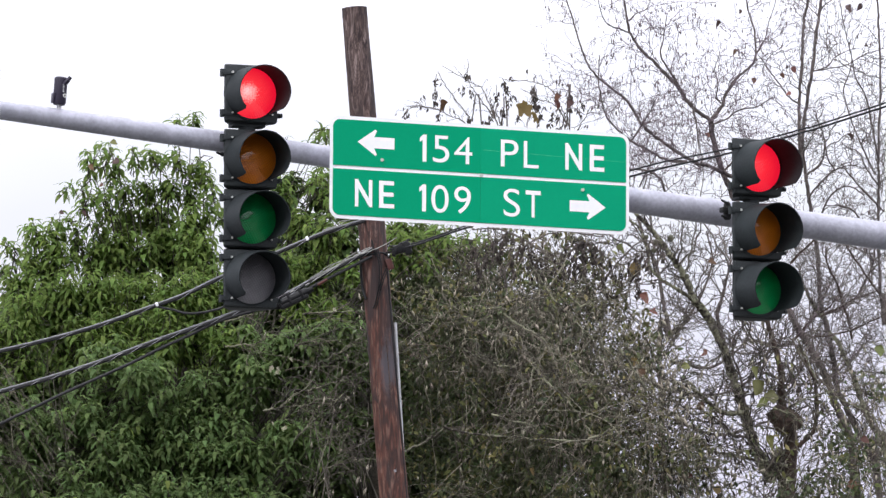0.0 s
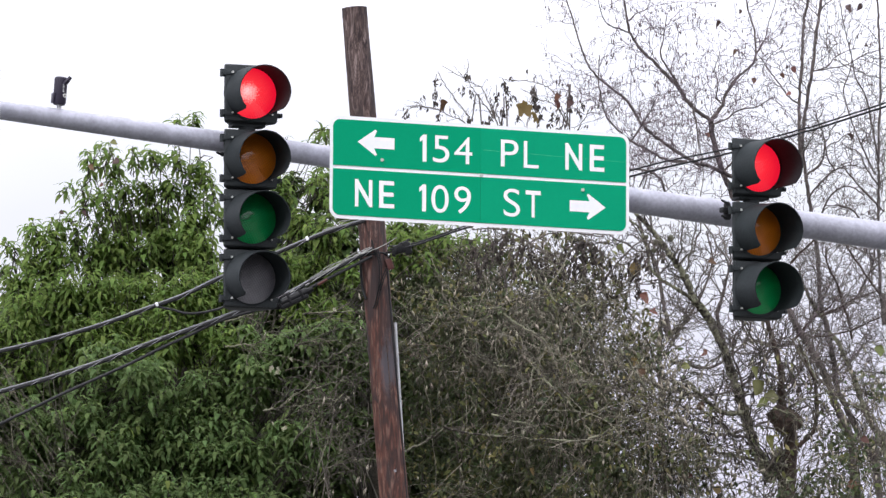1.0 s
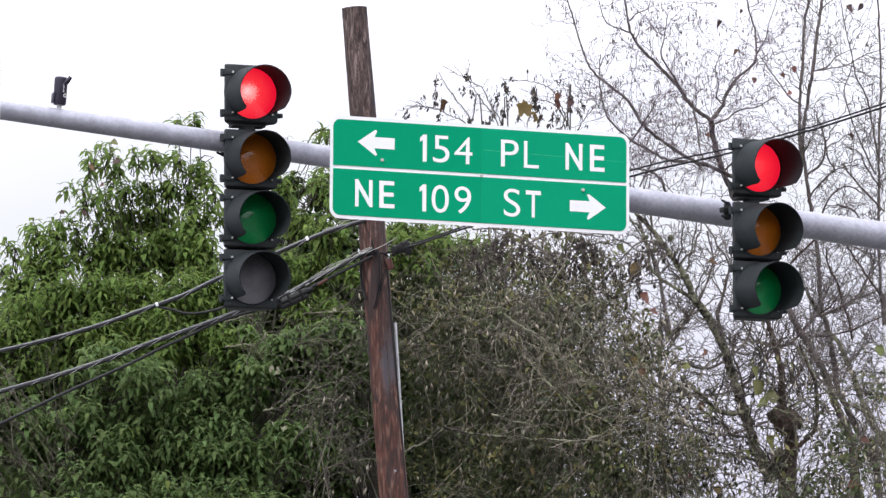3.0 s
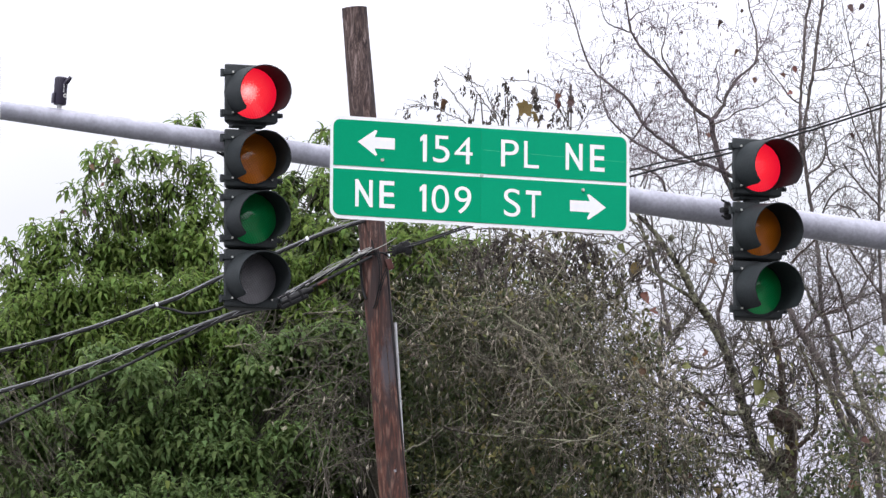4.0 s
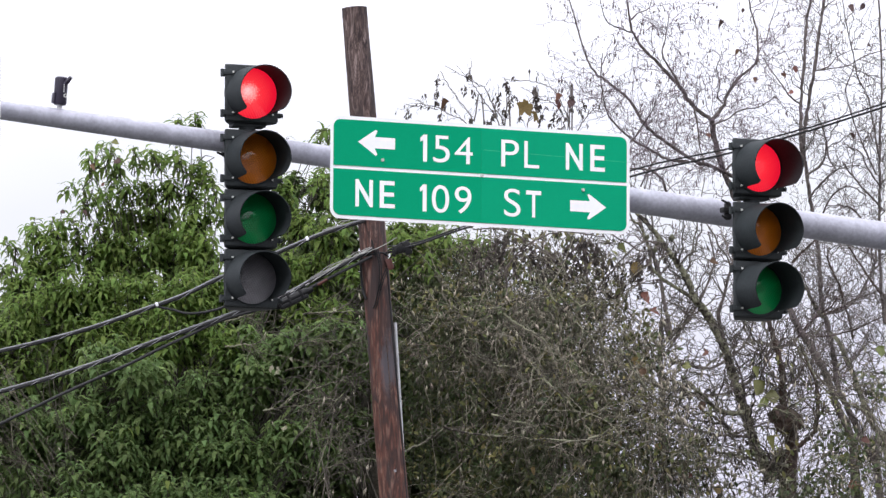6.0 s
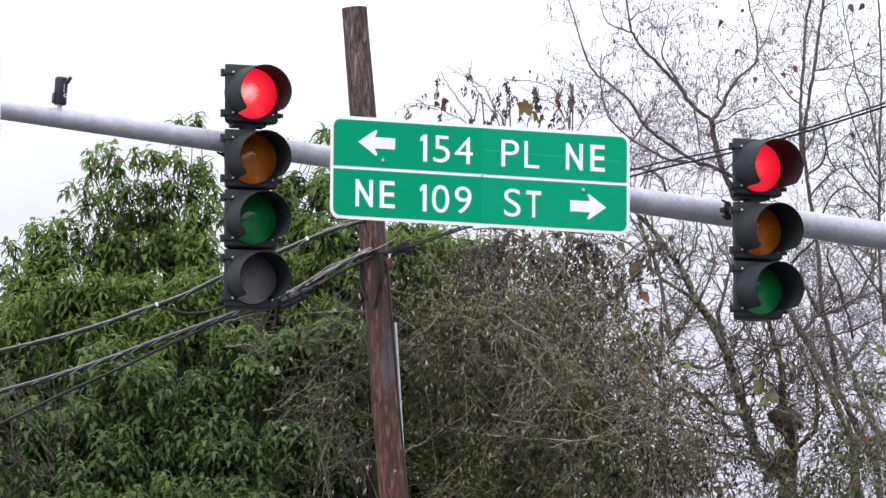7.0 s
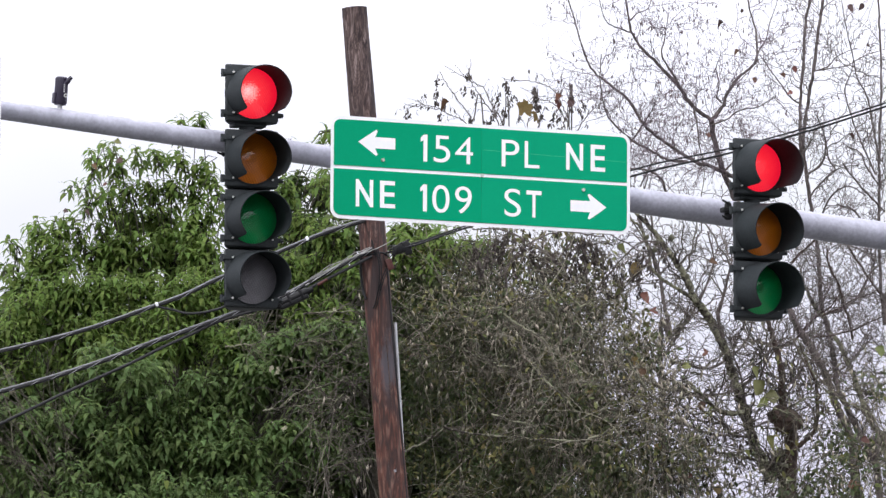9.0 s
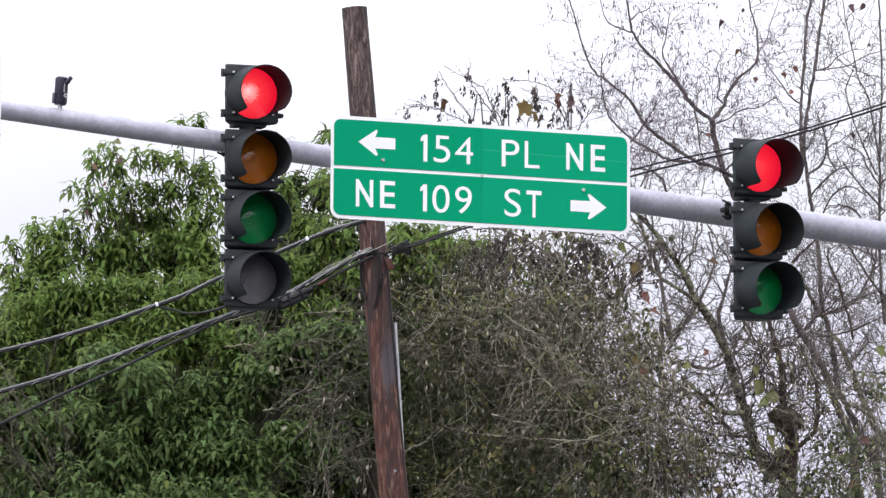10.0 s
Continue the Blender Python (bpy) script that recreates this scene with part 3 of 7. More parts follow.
    for z in (0.17, -0.17):
        bm = box(bmesh.new(), (SIGN_W - 0.2, 0.03, 0.04), (0, 0.019, z), 0.004)
        part("rail", bm, ALUMINIUM, sign)
    for x in (-0.6, 0.62):
        bm = bmesh.new()
        box(bm, (0.05, 0.03, 0.44), (x, 0.049, 0), 0.004)
        box(bm, (0.06, 0.16, 0.04), (x, 0.13, 0.03), 0.004)
        part("bracket", bm, ALUMINIUM, sign)
    return sign


street_sign = make_sign()


def make_lane_sign():
    """The panel at the arm's far end, of which only the edge is in view."""
    edge = Vector((-2.55, 33.8, 6.58))
    panel = thing("lane_sign", Matrix.LocRotScale(edge - ALONG * 0.38, Euler((0, 0, radians(22))), None), "white metal sign panel with green edge on the arm", "sign")
    bm = rounded_plate(bmesh.new(), 0.76, 0.61, 0.03, 0.0, 0.004)
    part("face", bm, SIGN_WHITE, panel)
    bm = rounded_plate(bmesh.new(), 0.68, 0.53, 0.025, -0.003, 0.001)
    part("green_panel", bm, SIGN_GREEN, panel, "green reflective panel")
    bm = box(bmesh.new(), (0.05, 0.16, 0.3), (-0.1, 0.084, -0.02), 0.004)
    part("bracket", bm, ALUMINIUM, panel)
    return panel


lane_sign = make_lane_sign()


def make_detector():
    p = arm_point(-2.56)
    unit = thing("signal_detector", Matrix.Translation(p) @ pose(0, 0, 0, 0, 4, 22), "small dark purple-grey sensor on a short stem on the arm", "sensor")
    r = arm_radius(-2.56)
    bm = tube(bmesh.new(), [(0, 0, r - 0.01), (0, 0, r + 0.035)], 0.014, 12)
    part("stem", bm, CONDUIT, unit)
    bm = bmesh.new()
    tube(bm, [(0, 0, r + 0.024), (0, 0, r + 0.036), (0, 0, r + 0.18), (0, 0, r + 0.186)], [0.033, 0.0385, 0.0385, 0.032], 24)
    part("body", bm, DETECTOR, unit)
    bm = box(bmesh.new(), (0.010, 0.04, 0.06), (-0.042, 0, r + 0.06), 0.004)
    part("side_box", bm, DETECTOR, unit)
    bm = bmesh.new()
    tube(bm, [(0.012, -0.03, r + 0.140), (0.022, -0.045, r + 0.158), (0.040, -0.052, r + 0.186)], [0.013, 0.014, 0.011], 14)
    part("tube", bm, DETECTOR, unit)
    bm = bmesh.new()
    tube(bm, [(0.018 + 0.009 * math.cos(a), -0.040, r + 0.075 + 0.009 * math.sin(a)) for a in [2 * math.pi * k / 16 for k in range(17)]], 0.0035, 6)
    part("eye", bm, BOLT, unit, "small bright ring")
    for k in range(5):
        bm = box(bmesh.new(), (0.008, 0.002, 0.006), (0.006, -0.0415, r + 0.098 + 0.010 * k), 0)
        part("print_mark", bm, CONDUIT, unit)
    return unit


detector = make_detector()

# ---- utility pole and cables ----
def curve_points(points, per=14):
    """Points along a smooth line through the given ones."""
    p = [Vector(points[0]) * 2 - Vector(points[1])] + [Vector(q) for q in points]
    p.append(p[-1] * 2 - p[-2])
    out = []
    for i in range(1, len(p) - 2):
        for k in range(per):
            t = k / per
            out.append(0.5 * (2 * p[i] + (p[i + 1] - p[i - 1]) * t + (2 * p[i - 1] - 5 * p[i] + 4 * p[i + 1] - p[i + 2]) * t * t
                              + (3 * p[i] - p[i - 1] - 3 * p[i + 1] + p[i + 2]) * t ** 3))
    out.append(p[-2])
    return out


POLE_TOP, POLE_FOOT = Vector((-0.757, 50.0, 9.81)), Vector((0.043, 50.0, 0.0))


def pole_point(z, dx=0.0, dy=0.0):
    k = z / POLE_TOP.z
    p = POLE_FOOT.lerp(POLE_TOP, k)
    return Vector((p.x + dx, p.y + dy, z))


def pole_radius(z):
    return 0.140 - 0.032 * (z / 9.81)


def make_pole():
    pole = thing("utility_pole", Matrix.Translation(POLE_FOOT), "weathered reddish brown wooden utility pole, leaning", "utility pole")
    bm = bmesh.new()
    rng = random.Random(4)
    stops = [9.81 * k / 60 for k in range(61)]
    pts = [pole_point(z) - POLE_FOOT + Vector((0.006 * noise.noise((0, 0, z * 0.8)), 0, 0)) for z in stops]
    tube(bm, pts, [pole_radius(z) * (1 + 0.02 * noise.noise((7, 0, z * 1.5))) for z in stops], 40)
    for v in bm.verts:
        a = math.atan2(v.co.y, v.co.x + v.co.z * 0.0816)
        v.co += Vector((math.cos(a), math.sin(a), 0)) * 0.004 * noise.noise((math.cos(a) * 3, math.sin(a) * 3, v.co.z * 0.5))
    part("shaft", bm, POLE_WOOD, pole)
    bm = bmesh.new()
    tube(bm, [pole_point(z, pole_radius(z) + 0.014 - 0.024 * (7.11 - z), 0.0) - POLE_FOOT for z in (7.11, 6.6, 6.0, 5.4)], 0.015, 12)
    part("conduit", bm, CONDUIT, pole, "pale metal conduit")
    bm = bmesh.new()
    tube(bm, [pole_point(z, pole_radius(z) * 0.88, -0.058) - POLE_FOOT for z in (7.62, 7.4, 7.1, 6.6, 6.0, 5.4, 4.0, 2.5)], 0.008, 8)
    part("riser_cable", bm, BLACK_CABLE, pole, "black cable running down")
    bm = bmesh.new()
    tube(bm, [pole_point(7.685 + 0.012 * math.sin(3 * a), 0.118 * math.sin(a), -0.118 * math.cos(a)) - POLE_FOOT for a in [2 * math.pi * k / 24 for k in range(25)]], 0.008, 8)
    part("band", bm, BLACK_CABLE, pole)
    bm = bmesh.new()
    box(bm, (0.16, 0.07, 0.075), pole_point(7.725, 0.240, -0.14) - POLE_FOOT, 0.014, Matrix.Rotation(radians(-14), 4, "Y"))
    box(bm, (0.06, 0.085, 0.115), pole_point(7.73, 0.285, -0.14) - POLE_FOOT, 0.014, Matrix.Rotation(radians(-20), 4, "Y"))
    box(bm, (0.035, 0.075, 0.10), pole_point(7.705, 0.185, -0.14) - POLE_FOOT, 0.010, Matrix.Rotation(radians(25), 4, "Y"))
    tube(bm, [pole_point(7.69, 0.10, -0.13) - POLE_FOOT, pole_point(7.70, 0.16, -0.15) - POLE_FOOT, pole_point(7.76, 0.22, -0.16) - POLE_FOOT, pole_point(7.80, 0.31, -0.15) - POLE_FOOT], 0.009, 8)
    part("clamp_box", bm, BLACK_PLASTIC, pole)
    bm = box(bmesh.new(), (0.055, 0.03, 0.095), pole_point(7.60, 0.125, -0.07) - POLE_FOOT, 0.01, Matrix.Rotation(radians(-18), 4, "Y"))
    part("tag", bm, RED_TAPE, pole, "rust-red plastic tag")
    bm = bmesh.new()
    tube(bm, curve_points([pole_point(z, dx, dy) - POLE_FOOT for z, dx, dy in ((7.67, -0.115, -0.05), (7.5, -0.125, -0.05), (7.38, -0.118, -0.06), (7.30, -0.10, -0.09))], 6), 0.011, 8)
    for swing, girth in ((0.0, 0.006), (0.018, 0.0045)):
        tube(bm, curve_points([pole_point(z, dx + swing, dy) - POLE_FOOT for z, dx, dy in (
            (7.72, 0.02, -0.125), (7.58, 0.035, -0.14), (7.42, 0.02, -0.14), (7.27, -0.02, -0.135), (7.22, -0.045, -0.13), (7.26, -0.025, -0.135), (7.42, 0.03, -0.135), (7.56, 0.09, -0.12))], 8), girth, 8)
    tube(bm, curve_points([pole_point(z, dx, dy) - POLE_FOOT for z, dx, dy in ((7.80, -0.01, -0.125), (7.72, 0.0, -0.135), (7.66, 0.01, -0.13))], 6), 0.007, 8)
    part("ground_wire", bm, BLACK_PLASTIC, pole)
    bm = bmesh.new()
    bmesh.ops.create_uvsphere(bm, u_segments=14, v_segments=8, radius=0.03, matrix=Matrix.Translation(pole_point(9.36, 0.0, -0.094) - POLE_FOOT) @ Matrix.Diagonal((0.8, 0.5, 1.2, 1)))
    part("knot", bm, BURL, pole, "dark knot")
    for z0, z1, dx in ((9.80, 9.36, 0.002), (9.34, 8.95, 0.01), (8.6, 8.0, -0.03), (7.2, 6.3, 0.045), (6.1, 5.2, -0.02), (6.9, 5.9, -0.06)):
        bm = bmesh.new()
        stops = [z0 + (z1 - z0) * k / 12 for k in range(13)]
        tube(bm, [pole_point(z, dx + 0.006 * noise.noise((z * 5, dx * 90, 0)), -math.sqrt(pole_radius(z) ** 2 - dx * dx) + 0.001) - POLE_FOOT for z in stops],
             [0.0035 * math.sin(math.pi * (k + 0.3) / 12.6) + 0.0005 for k in range(13)], 5)
        part("crack", bm, BURL, pole)
    for z in (5.84,):
        bm = tube(bmesh.new(), [pole_point(z, 0.03, -0.10) - POLE_FOOT, pole_point(z, 0.03, -0.135) - POLE_FOOT], 0.012, 8)
        part("step_bolt", bm, GREY_STRAND, pole)
    return pole


utility_pole = make_pole()


def twisted(bm, line, radius, wires, spread, pitch):
    """Several wires laid round one another along a line."""
    for w in range(wires):
        pts, run = [], 0.0
        for i, p in enumerate(line):
            if i:
                run += (p - line[i - 1]).length
            a = 2 * math.pi * (run / pitch + w / wires)
            pts.append(p + Vector((0, math.cos(a), math.sin(a))) * spread)
        tube(bm, pts, radius, 6)
    return bm


def make_cable(name, points, label, core, wires=0, per=14, strand=True):
    line = curve_points(points, per)
    cable = thing(name, Matrix.Translation(line[0]), label, "cable", "overhead cables")
    line = [p - line[0] for p in line]
    bm = tube(bmesh.new(), line, core, 8)
    part("sheath", bm, PALE_STRAND if "pale" in label else BLACK_CABLE, cable)
    if strand:
        bm = tube(bmesh.new(), [p + Vector((0, -0.01, core + 0.004)) for p in line], 0.0070, 6)
        part("strand", bm, GREY_STRAND, cable, "grey steel strand")
    if wires:
        bm = twisted(bmesh.new(), line, 0.0026, wires, core + 0.002, 0.36)
        part("lashing", bm, GREY_STRAND, cable)
    return cable


upper = [(-0.66, 49.89, 7.965), (-1.0, 49.9, 7.86), (-1.36, 49.9, 7.71), (-1.89, 49.9, 7.475), (-2.43, 49.9, 7.24), (-3.75, 49.9, 6.85)]
lower = [(-0.60, 49.88, 7.715), (-1.07, 49.9, 7.475), (-1.36, 49.9, 7.32), (-1.74, 49.9, 7.185), (-2.32, 49.9, 6.975), (-3.75, 49.9, 6.505)]
make_cable("overhead_cable", upper + [(-7.5, 49.9, 6.1), (-14, 49.9, 5.9), (-30, 49.9, 7.6)], "black overhead cable lashed to a grey strand", 0.013, 1, 24)
make_cable("overhead_cable", lower + [(-7.5, 49.9, 5.6), (-14, 49.9, 5.3), (-30, 49.9, 7.2)], "thick black cable bundle lashed to a strand", 0.015, 2, 24)
make_cable("overhead_cable", [(-0.60, 49.86, 7.66), (-1.07, 49.86, 7.42), (-1.36, 49.86, 7.27), (-1.87, 49.9, 7.12), (-2.13, 49.9, 7.00), (-2.39, 49.9, 6.88), (-2.67, 49.9, 6.74), (-3.18, 49.9, 6.51), (-3.51, 49.9, 6.35), (-3.93, 49.9, 6.15), (-4.45, 49.9, 5.93),
                              (-5.39, 49.8, 5.56), (-7.52, 49.8, 4.99), (-14, 49.8, 5.0), (-30, 49.8, 6.9)], "thin black cable sagging below the bundle", 0.013, 0, 14, False)
make_cable("overhead_cable", [(-2.43, 49.88, 7.235), (-2.30, 49.88, 7.21), (-2.15, 49.88, 7.175), (-1.95, 49.88, 7.20), (-1.80, 49.88, 7.26), (-1.6, 49.88, 7.40)], "slack loop of black cable hung from the strand", 0.010, 0, 10, False)
make_cable("overhead_cable", [(-0.45, 49.87, 7.72), (-0.23, 49.8, 7.75), (0.22, 49.7, 7.89), (1.59, 49.3, 8.27), (2.37, 49.1, 8.43), (2.99, 48.9, 8.58), (3.67, 48.7, 8.77), (9, 47, 10.3), (20, 44, 13.4)],
           "thin black overhead cable", 0.009, 0, 14, False)
make_cable("overhead_cable", [(-0.47, 49.87, 7.745), (-0.23, 49.9, 7.78), (0.22, 49.7, 7.91), (1.59, 49.3, 8.32), (2.37, 49.1, 8.47), (2.99, 48.9, 8.61), (3.67, 48.7, 8.80), (9, 47, 10.35), (20, 44, 13.5)],
           "thin black overhead cable", 0.007, 0, 14, False)
make_cable("overhead_cable", [(-1.10, 49.80, 7.44), (-0.85, 49.80, 7.60), (-0.64, 49.80, 7.70), (-0.69, 49.7, 7.66), (-0.53, 49.7, 7.72), (-0.39, 49.7, 7.80)], "short pale tail of steel strand beside the pole", 0.0034, 0, 10, False)


def make_grip(points, label, wires):
    """Loose pale wires twisted round a cable end."""
    line = curve_points(points, 10)
    grip = thing("cable_grip", Matrix.Translation(line[0]), label, "cable grip", "overhead cables")
    for k in range(wires):
        lift = Vector((0, -0.02, 0.012 * (k - 1)))
        bm = tube(bmesh.new(), [p - line[0] + lift * math.sin(math.pi * i / (len(line) - 1)) + Vector((0, 0, 0.009 * math.sin(i * 0.45 + 2 * k))) for i, p in enumerate(line)], 0.003, 6)
        part("wire", bm, PALE_STRAND, grip)
    return grip


make_grip([(-1.12, 49.84, 7.47), (-0.95, 49.84, 7.565), (-0.78, 49.84, 7.65), (-0.62, 49.84, 7.73)], "pale twisted wires gripping the cable bundle", 3)
make_grip([(-1.02, 49.84, 7.87), (-0.90, 49.84, 7.93), (-0.78, 49.84, 7.975), (-0.68, 49.84, 8.0)], "pale twisted wires gripping the upper cable", 2)


def make_splice():
    """Black splice case under the cable bundle, with a red tape end."""
    case = thing("splice_case", Matrix.Translation((-1.27, 49.84, 7.30)) @ pose(0, 0, 0, 0, -25, 0), "black cable splice case hanging below the bundle", "splice case")
    bm = bmesh.new()
    tube(bm, [(-0.19, 0, 0), (-0.16, 0, 0), (-0.13, 0, 0), (0.12, 0, 0), (0.15, 0, 0), (0.19, 0, 0)], [0.018, 0.030, 0.040, 0.040, 0.028, 0.018], 16)
    box(bm, (0.26, 0.075, 0.035), (0, 0, -0.035), 0.008)
    part("case", bm, BLACK_PLASTIC, case)
    bm = tube(bmesh.new(), [(0.24, -0.03, 0.01), (0.33, -0.03, 0.02)], 0.012, 10)
    part("tape", bm, RED_TAPE, case, "faded red tape")
    for x in (-0.12, -0.03, 0.08):
        bm = box(bmesh.new(), (0.026, 0.085, 0.105), (x, 0, 0.004), 0.008)
        part("clip", bm, BLACK_PLASTIC, case)
    for x in (-0.16, 0.02, 0.16):
        bm = tube(bmesh.new(), [(x - 0.02, -0.05, 0.046), (x, -0.055, 0.052), (x + 0.02, -0.05, 0.05)], 0.006, 8)
        part("bolt", bm, PALE_STRAND, case, "pale metal bolt")
    return case


make_splice()
for p in ((-2.42, 49.85, 7.25), (-1.15, 49.85, 7.81)):
    clip = thing("cable_clip", Matrix.Translation(p) @ pose(0, 0, 0, 0, -22, 0), "small white clip round the upper cable", "clip")
    part("ring", box(bmesh.new(), (0.024, 0.045, 0.036), (0, 0, 0), 0.007), SIGN_WHITE, clip)

# ---- growing things ----
class Soup:
    """Collects many small pieces into one mesh."""

    def __init__(self):
        self.v, self.f, self.n = [], [], 0

    def tube(self, pts, r0, r1, sides=3):
        pts = np.asarray(pts, float)
        d = np.gradient(pts, axis=0)
        d /= np.linalg.norm(d, axis=1)[:, None] + 1e-9
        hint = np.array((0.31, 0.83, 0.47))
        s = np.cross(d, hint)
        s /= np.linalg.norm(s, axis=1)[:, None] + 1e-9
        u = np.cross(d, s)
        r = (np.linspace(r0, r1, len(pts)) if r1 is not None else r0)[:, None, None]
        a = np.arange(sides) * 2 * math.pi / sides
        ring = pts[:, None, :] + r * (s[:, None, :] * np.cos(a)[None, :, None] + u[:, None, :] * np.sin(a)[None, :, None])
        self.v.append(ring.reshape(-1, 3))
        for i in range(len(pts) - 1):
            for k in range(sides):
                b = self.n + i * sides
                j = (k + 1) % sides
                self.f.append((b + k, b + j, b + sides + j, b + sides + k))
        self.n += len(pts) * sides

    def leaves(self, shape, place, aim, up, size):
        """Copies of a leaf shape at places, pointing along aim, facing up."""
        place, aim, up = (np.asarray(q, float) for q in (place, aim, up))
        if not len(place):
            return
        size = np.asarray(size, float)
        y = aim / (np.linalg.norm(aim, axis=1)[:, None] + 1e-9)
        x = np.cross(y, up)
        x /= np.linalg.norm(x, axis=1)[:, None] + 1e-9
        z = np.cross(x, y)
        sv, sf = shape
        out = place[:, None, :] + size[:, None, None] * (sv[None, :, 0:1] * x[:, None, :] + sv[None, :, 1:2] * y[:, None, :] + sv[None, :, 2:3] * z[:, None, :])
        self.v.append(out.reshape(-1, 3))
        k = len(sv)
        for i in range(len(place)):
            b = self.n + i * k
            self.f.extend(tuple(b + q for q in face) for face in sf)
        self.n += len(place) * k

    def mesh(self, name, mat, smooth=True):
        me = bpy.data.meshes.new(name)
        me.from_pydata(np.concatenate(self.v).tolist() if self.v else [], [], self.f)
        me.materials.append(mat)
        if smooth:
            me.polygons.foreach_set("use_smooth", [True] * len(me.polygons))
        return me


def leaf_shape(width, lift, arch, fold, n=5):
    """A leaf along +y, unit long: it leaves its stalk at lift degrees and arches down by arch degrees, folded along the midrib."""
    v, f = [], []
    y = z = 0.0
    for i in range(n + 1):
        t = i / n
        w = width / 2 * (math.sin(math.pi * t ** 0.85) ** 0.8 if 0 < i < n else 0.02)
        a = radians(lift - arch * t ** 0.75)
        for side in (-1, 0, 1):
            v.append((side * w, y - fold * abs(side) * w * -math.sin(a), z + fold * abs(side) * w * math.cos(a)))
        y, z = y + math.cos(a) / n, z + math.sin(a) / n
    for i in range(n):
        for k in (0, 1):
            b = 3 * i + k
            f.append((b, b + 1, b + 4, b + 3))
    return np.array(v), f


def leaf_mesh(name, shape, mat):
    me = bpy.data.meshes.new(name)
    me.from_pydata(shape[0].tolist(), [], shape[1])
    me.materials.append(mat)
    me.polygons.foreach_set("use_smooth", [True] * len(me.polygons))
    return me


LONG_LEAF = leaf_shape(0.25, 4, 100, 0.14, 4)
SMALL_LEAF = leaf_shape(0.42, 10, 45, 0.25, 3)
BROAD_LEAF = leaf_shape(0.28, 12, 112, 0.16, 4)
FAR_LEAF = leaf_shape(0.40, 5, 85, 0.2, 3)
CURLED_SMALL = leaf_shape(0.36, 10, 70, 0.7, 4)


def big_leaf(width, droop, fold, ragged):
    """A large single leaf with a full outline: eight stations, uneven edge."""
    v, f = [], []
    n = 8
    for i in range(n + 1):
        y = i / n
        w = width / 2 * (math.sin(math.pi * y ** 0.8) ** 0.75 if 0 < i < n else 0.02)
        z = -droop * y * y
        for side in (-1, 0, 1):
            jag = 1 + ragged * math.sin(7.3 * i + 2.1 * side)
            v.append((side * w * jag + 0.05 * math.sin(y * 4), y - 0.3 * droop * y * y, z + fold * abs(side) * w + 0.04 * math.sin(9 * y + side)))
    for i in range(n):
        for k in (0, 1):
            a = 3 * i + k
            f.append((a, a + 1, a + 4, a + 3))
    return np.array(v), f


def lobed_leaf():
    """A five-lobed leaf, curled at its tips, with a short stalk."""
    v, f = [(0.0, 0.5, 0.0)], []
    for i in range(20):
        a = radians(18 * i + 90)
        r = (0.52, 0.42, 0.32, 0.43)[i % 4] * (1 + 0.12 * math.sin(3.7 * i)) * (0.75 if 8 <= i <= 12 else 1)
        v.append((r * math.cos(a), 0.5 + r * math.sin(a), -0.9 * r * r + 0.06 * math.sin(2.9 * i)))
    f = [(0, 1 + i, 1 + (i + 1) % 20) for i in range(20)]
    k = len(v)
    v += [(-0.012, 0.4, 0.0), (0.012, 0.4, 0.0), (0.012, -0.1, 0.05), (-0.012, -0.1, 0.05)]
    return np.array(v), f + [(k, k + 1, k + 2, k + 3)]


ROUND_LEAF = big_leaf(0.85, 0.35, 0.25, 0.12)
CURLED_LEAF = big_leaf(0.75, 0.6, 0.9, 0.2)
HUSK_SHAPE = (np.array([(0, 0, 0), (-0.17, 0.5, 0.05), (0.17, 0.5, 0.05), (0, 1, 0), (0, 0.5, -0.14)]), [(0, 1, 4), (0, 4, 2), (1, 3, 4), (4, 3, 2), (0, 2, 3, 1)])
SINGLE_LEAF = leaf_mesh("leaf", LONG_LEAF, LEAF_SINGLE)
SINGLE_RUST = leaf_mesh("leaf", CURLED_LEAF, LEAF_RUST)
SINGLE_OCHRE = leaf_mesh("leaf", lobed_leaf(), LEAF_OCHRE)
SINGLE_OCHREROUND = leaf_mesh("leaf", ROUND_LEAF, LEAF_OCHRE)
SINGLE_DARK = leaf_mesh("leaf", CURLED_LEAF, LEAF_DARK)
SINGLE_PALE = leaf_mesh("leaf", CURLED_LEAF, LEAF_PALE)
SINGLE_YELLOW = leaf_mesh("leaf", CURLED_LEAF, LEAF_YELLOW)
SWAYING = []          # part, its resting pose, metres of lift above its foot, share of the wind


def unit(v):
    return v / (np.linalg.norm(v) + 1e-9)


def wander(rng, start, aim, length, steps, bend=0.25, sink=0.0):
    """A crooked line that starts along aim and sinks or rises."""
    pts, d, p = [np.array(start, float)], unit(np.array(aim, float)), np.array(start, float)
    for _ in range(steps):
        d = unit(d + rng.normal(0, bend, 3) + np.array((0, 0, -sink)))
        p = p + d * length / steps
        pts.append(p)
    return np.array(pts)


def zigzag(rng, start, aim, length, steps, kink=0.42, rise=0.0):
    """A twig that turns a little to one side and the other at each bud."""
    d, p = unit(np.array(aim, float)), np.array(start, float)
    side = unit(np.cross(d, rng.normal(0, 1, 3)))
    pts = [p]
    for i in range(steps):
        way = unit(d + side * kink * (1 if i % 2 else -1) + rng.normal(0, 0.13, 3))
        p = p + way * length / steps * rng.uniform(0.7, 1.3)
        d = unit(d + rng.normal(0, 0.11, 3) + np.array((0, 0, rise)))
        pts.append(p)
    return np.array(pts)


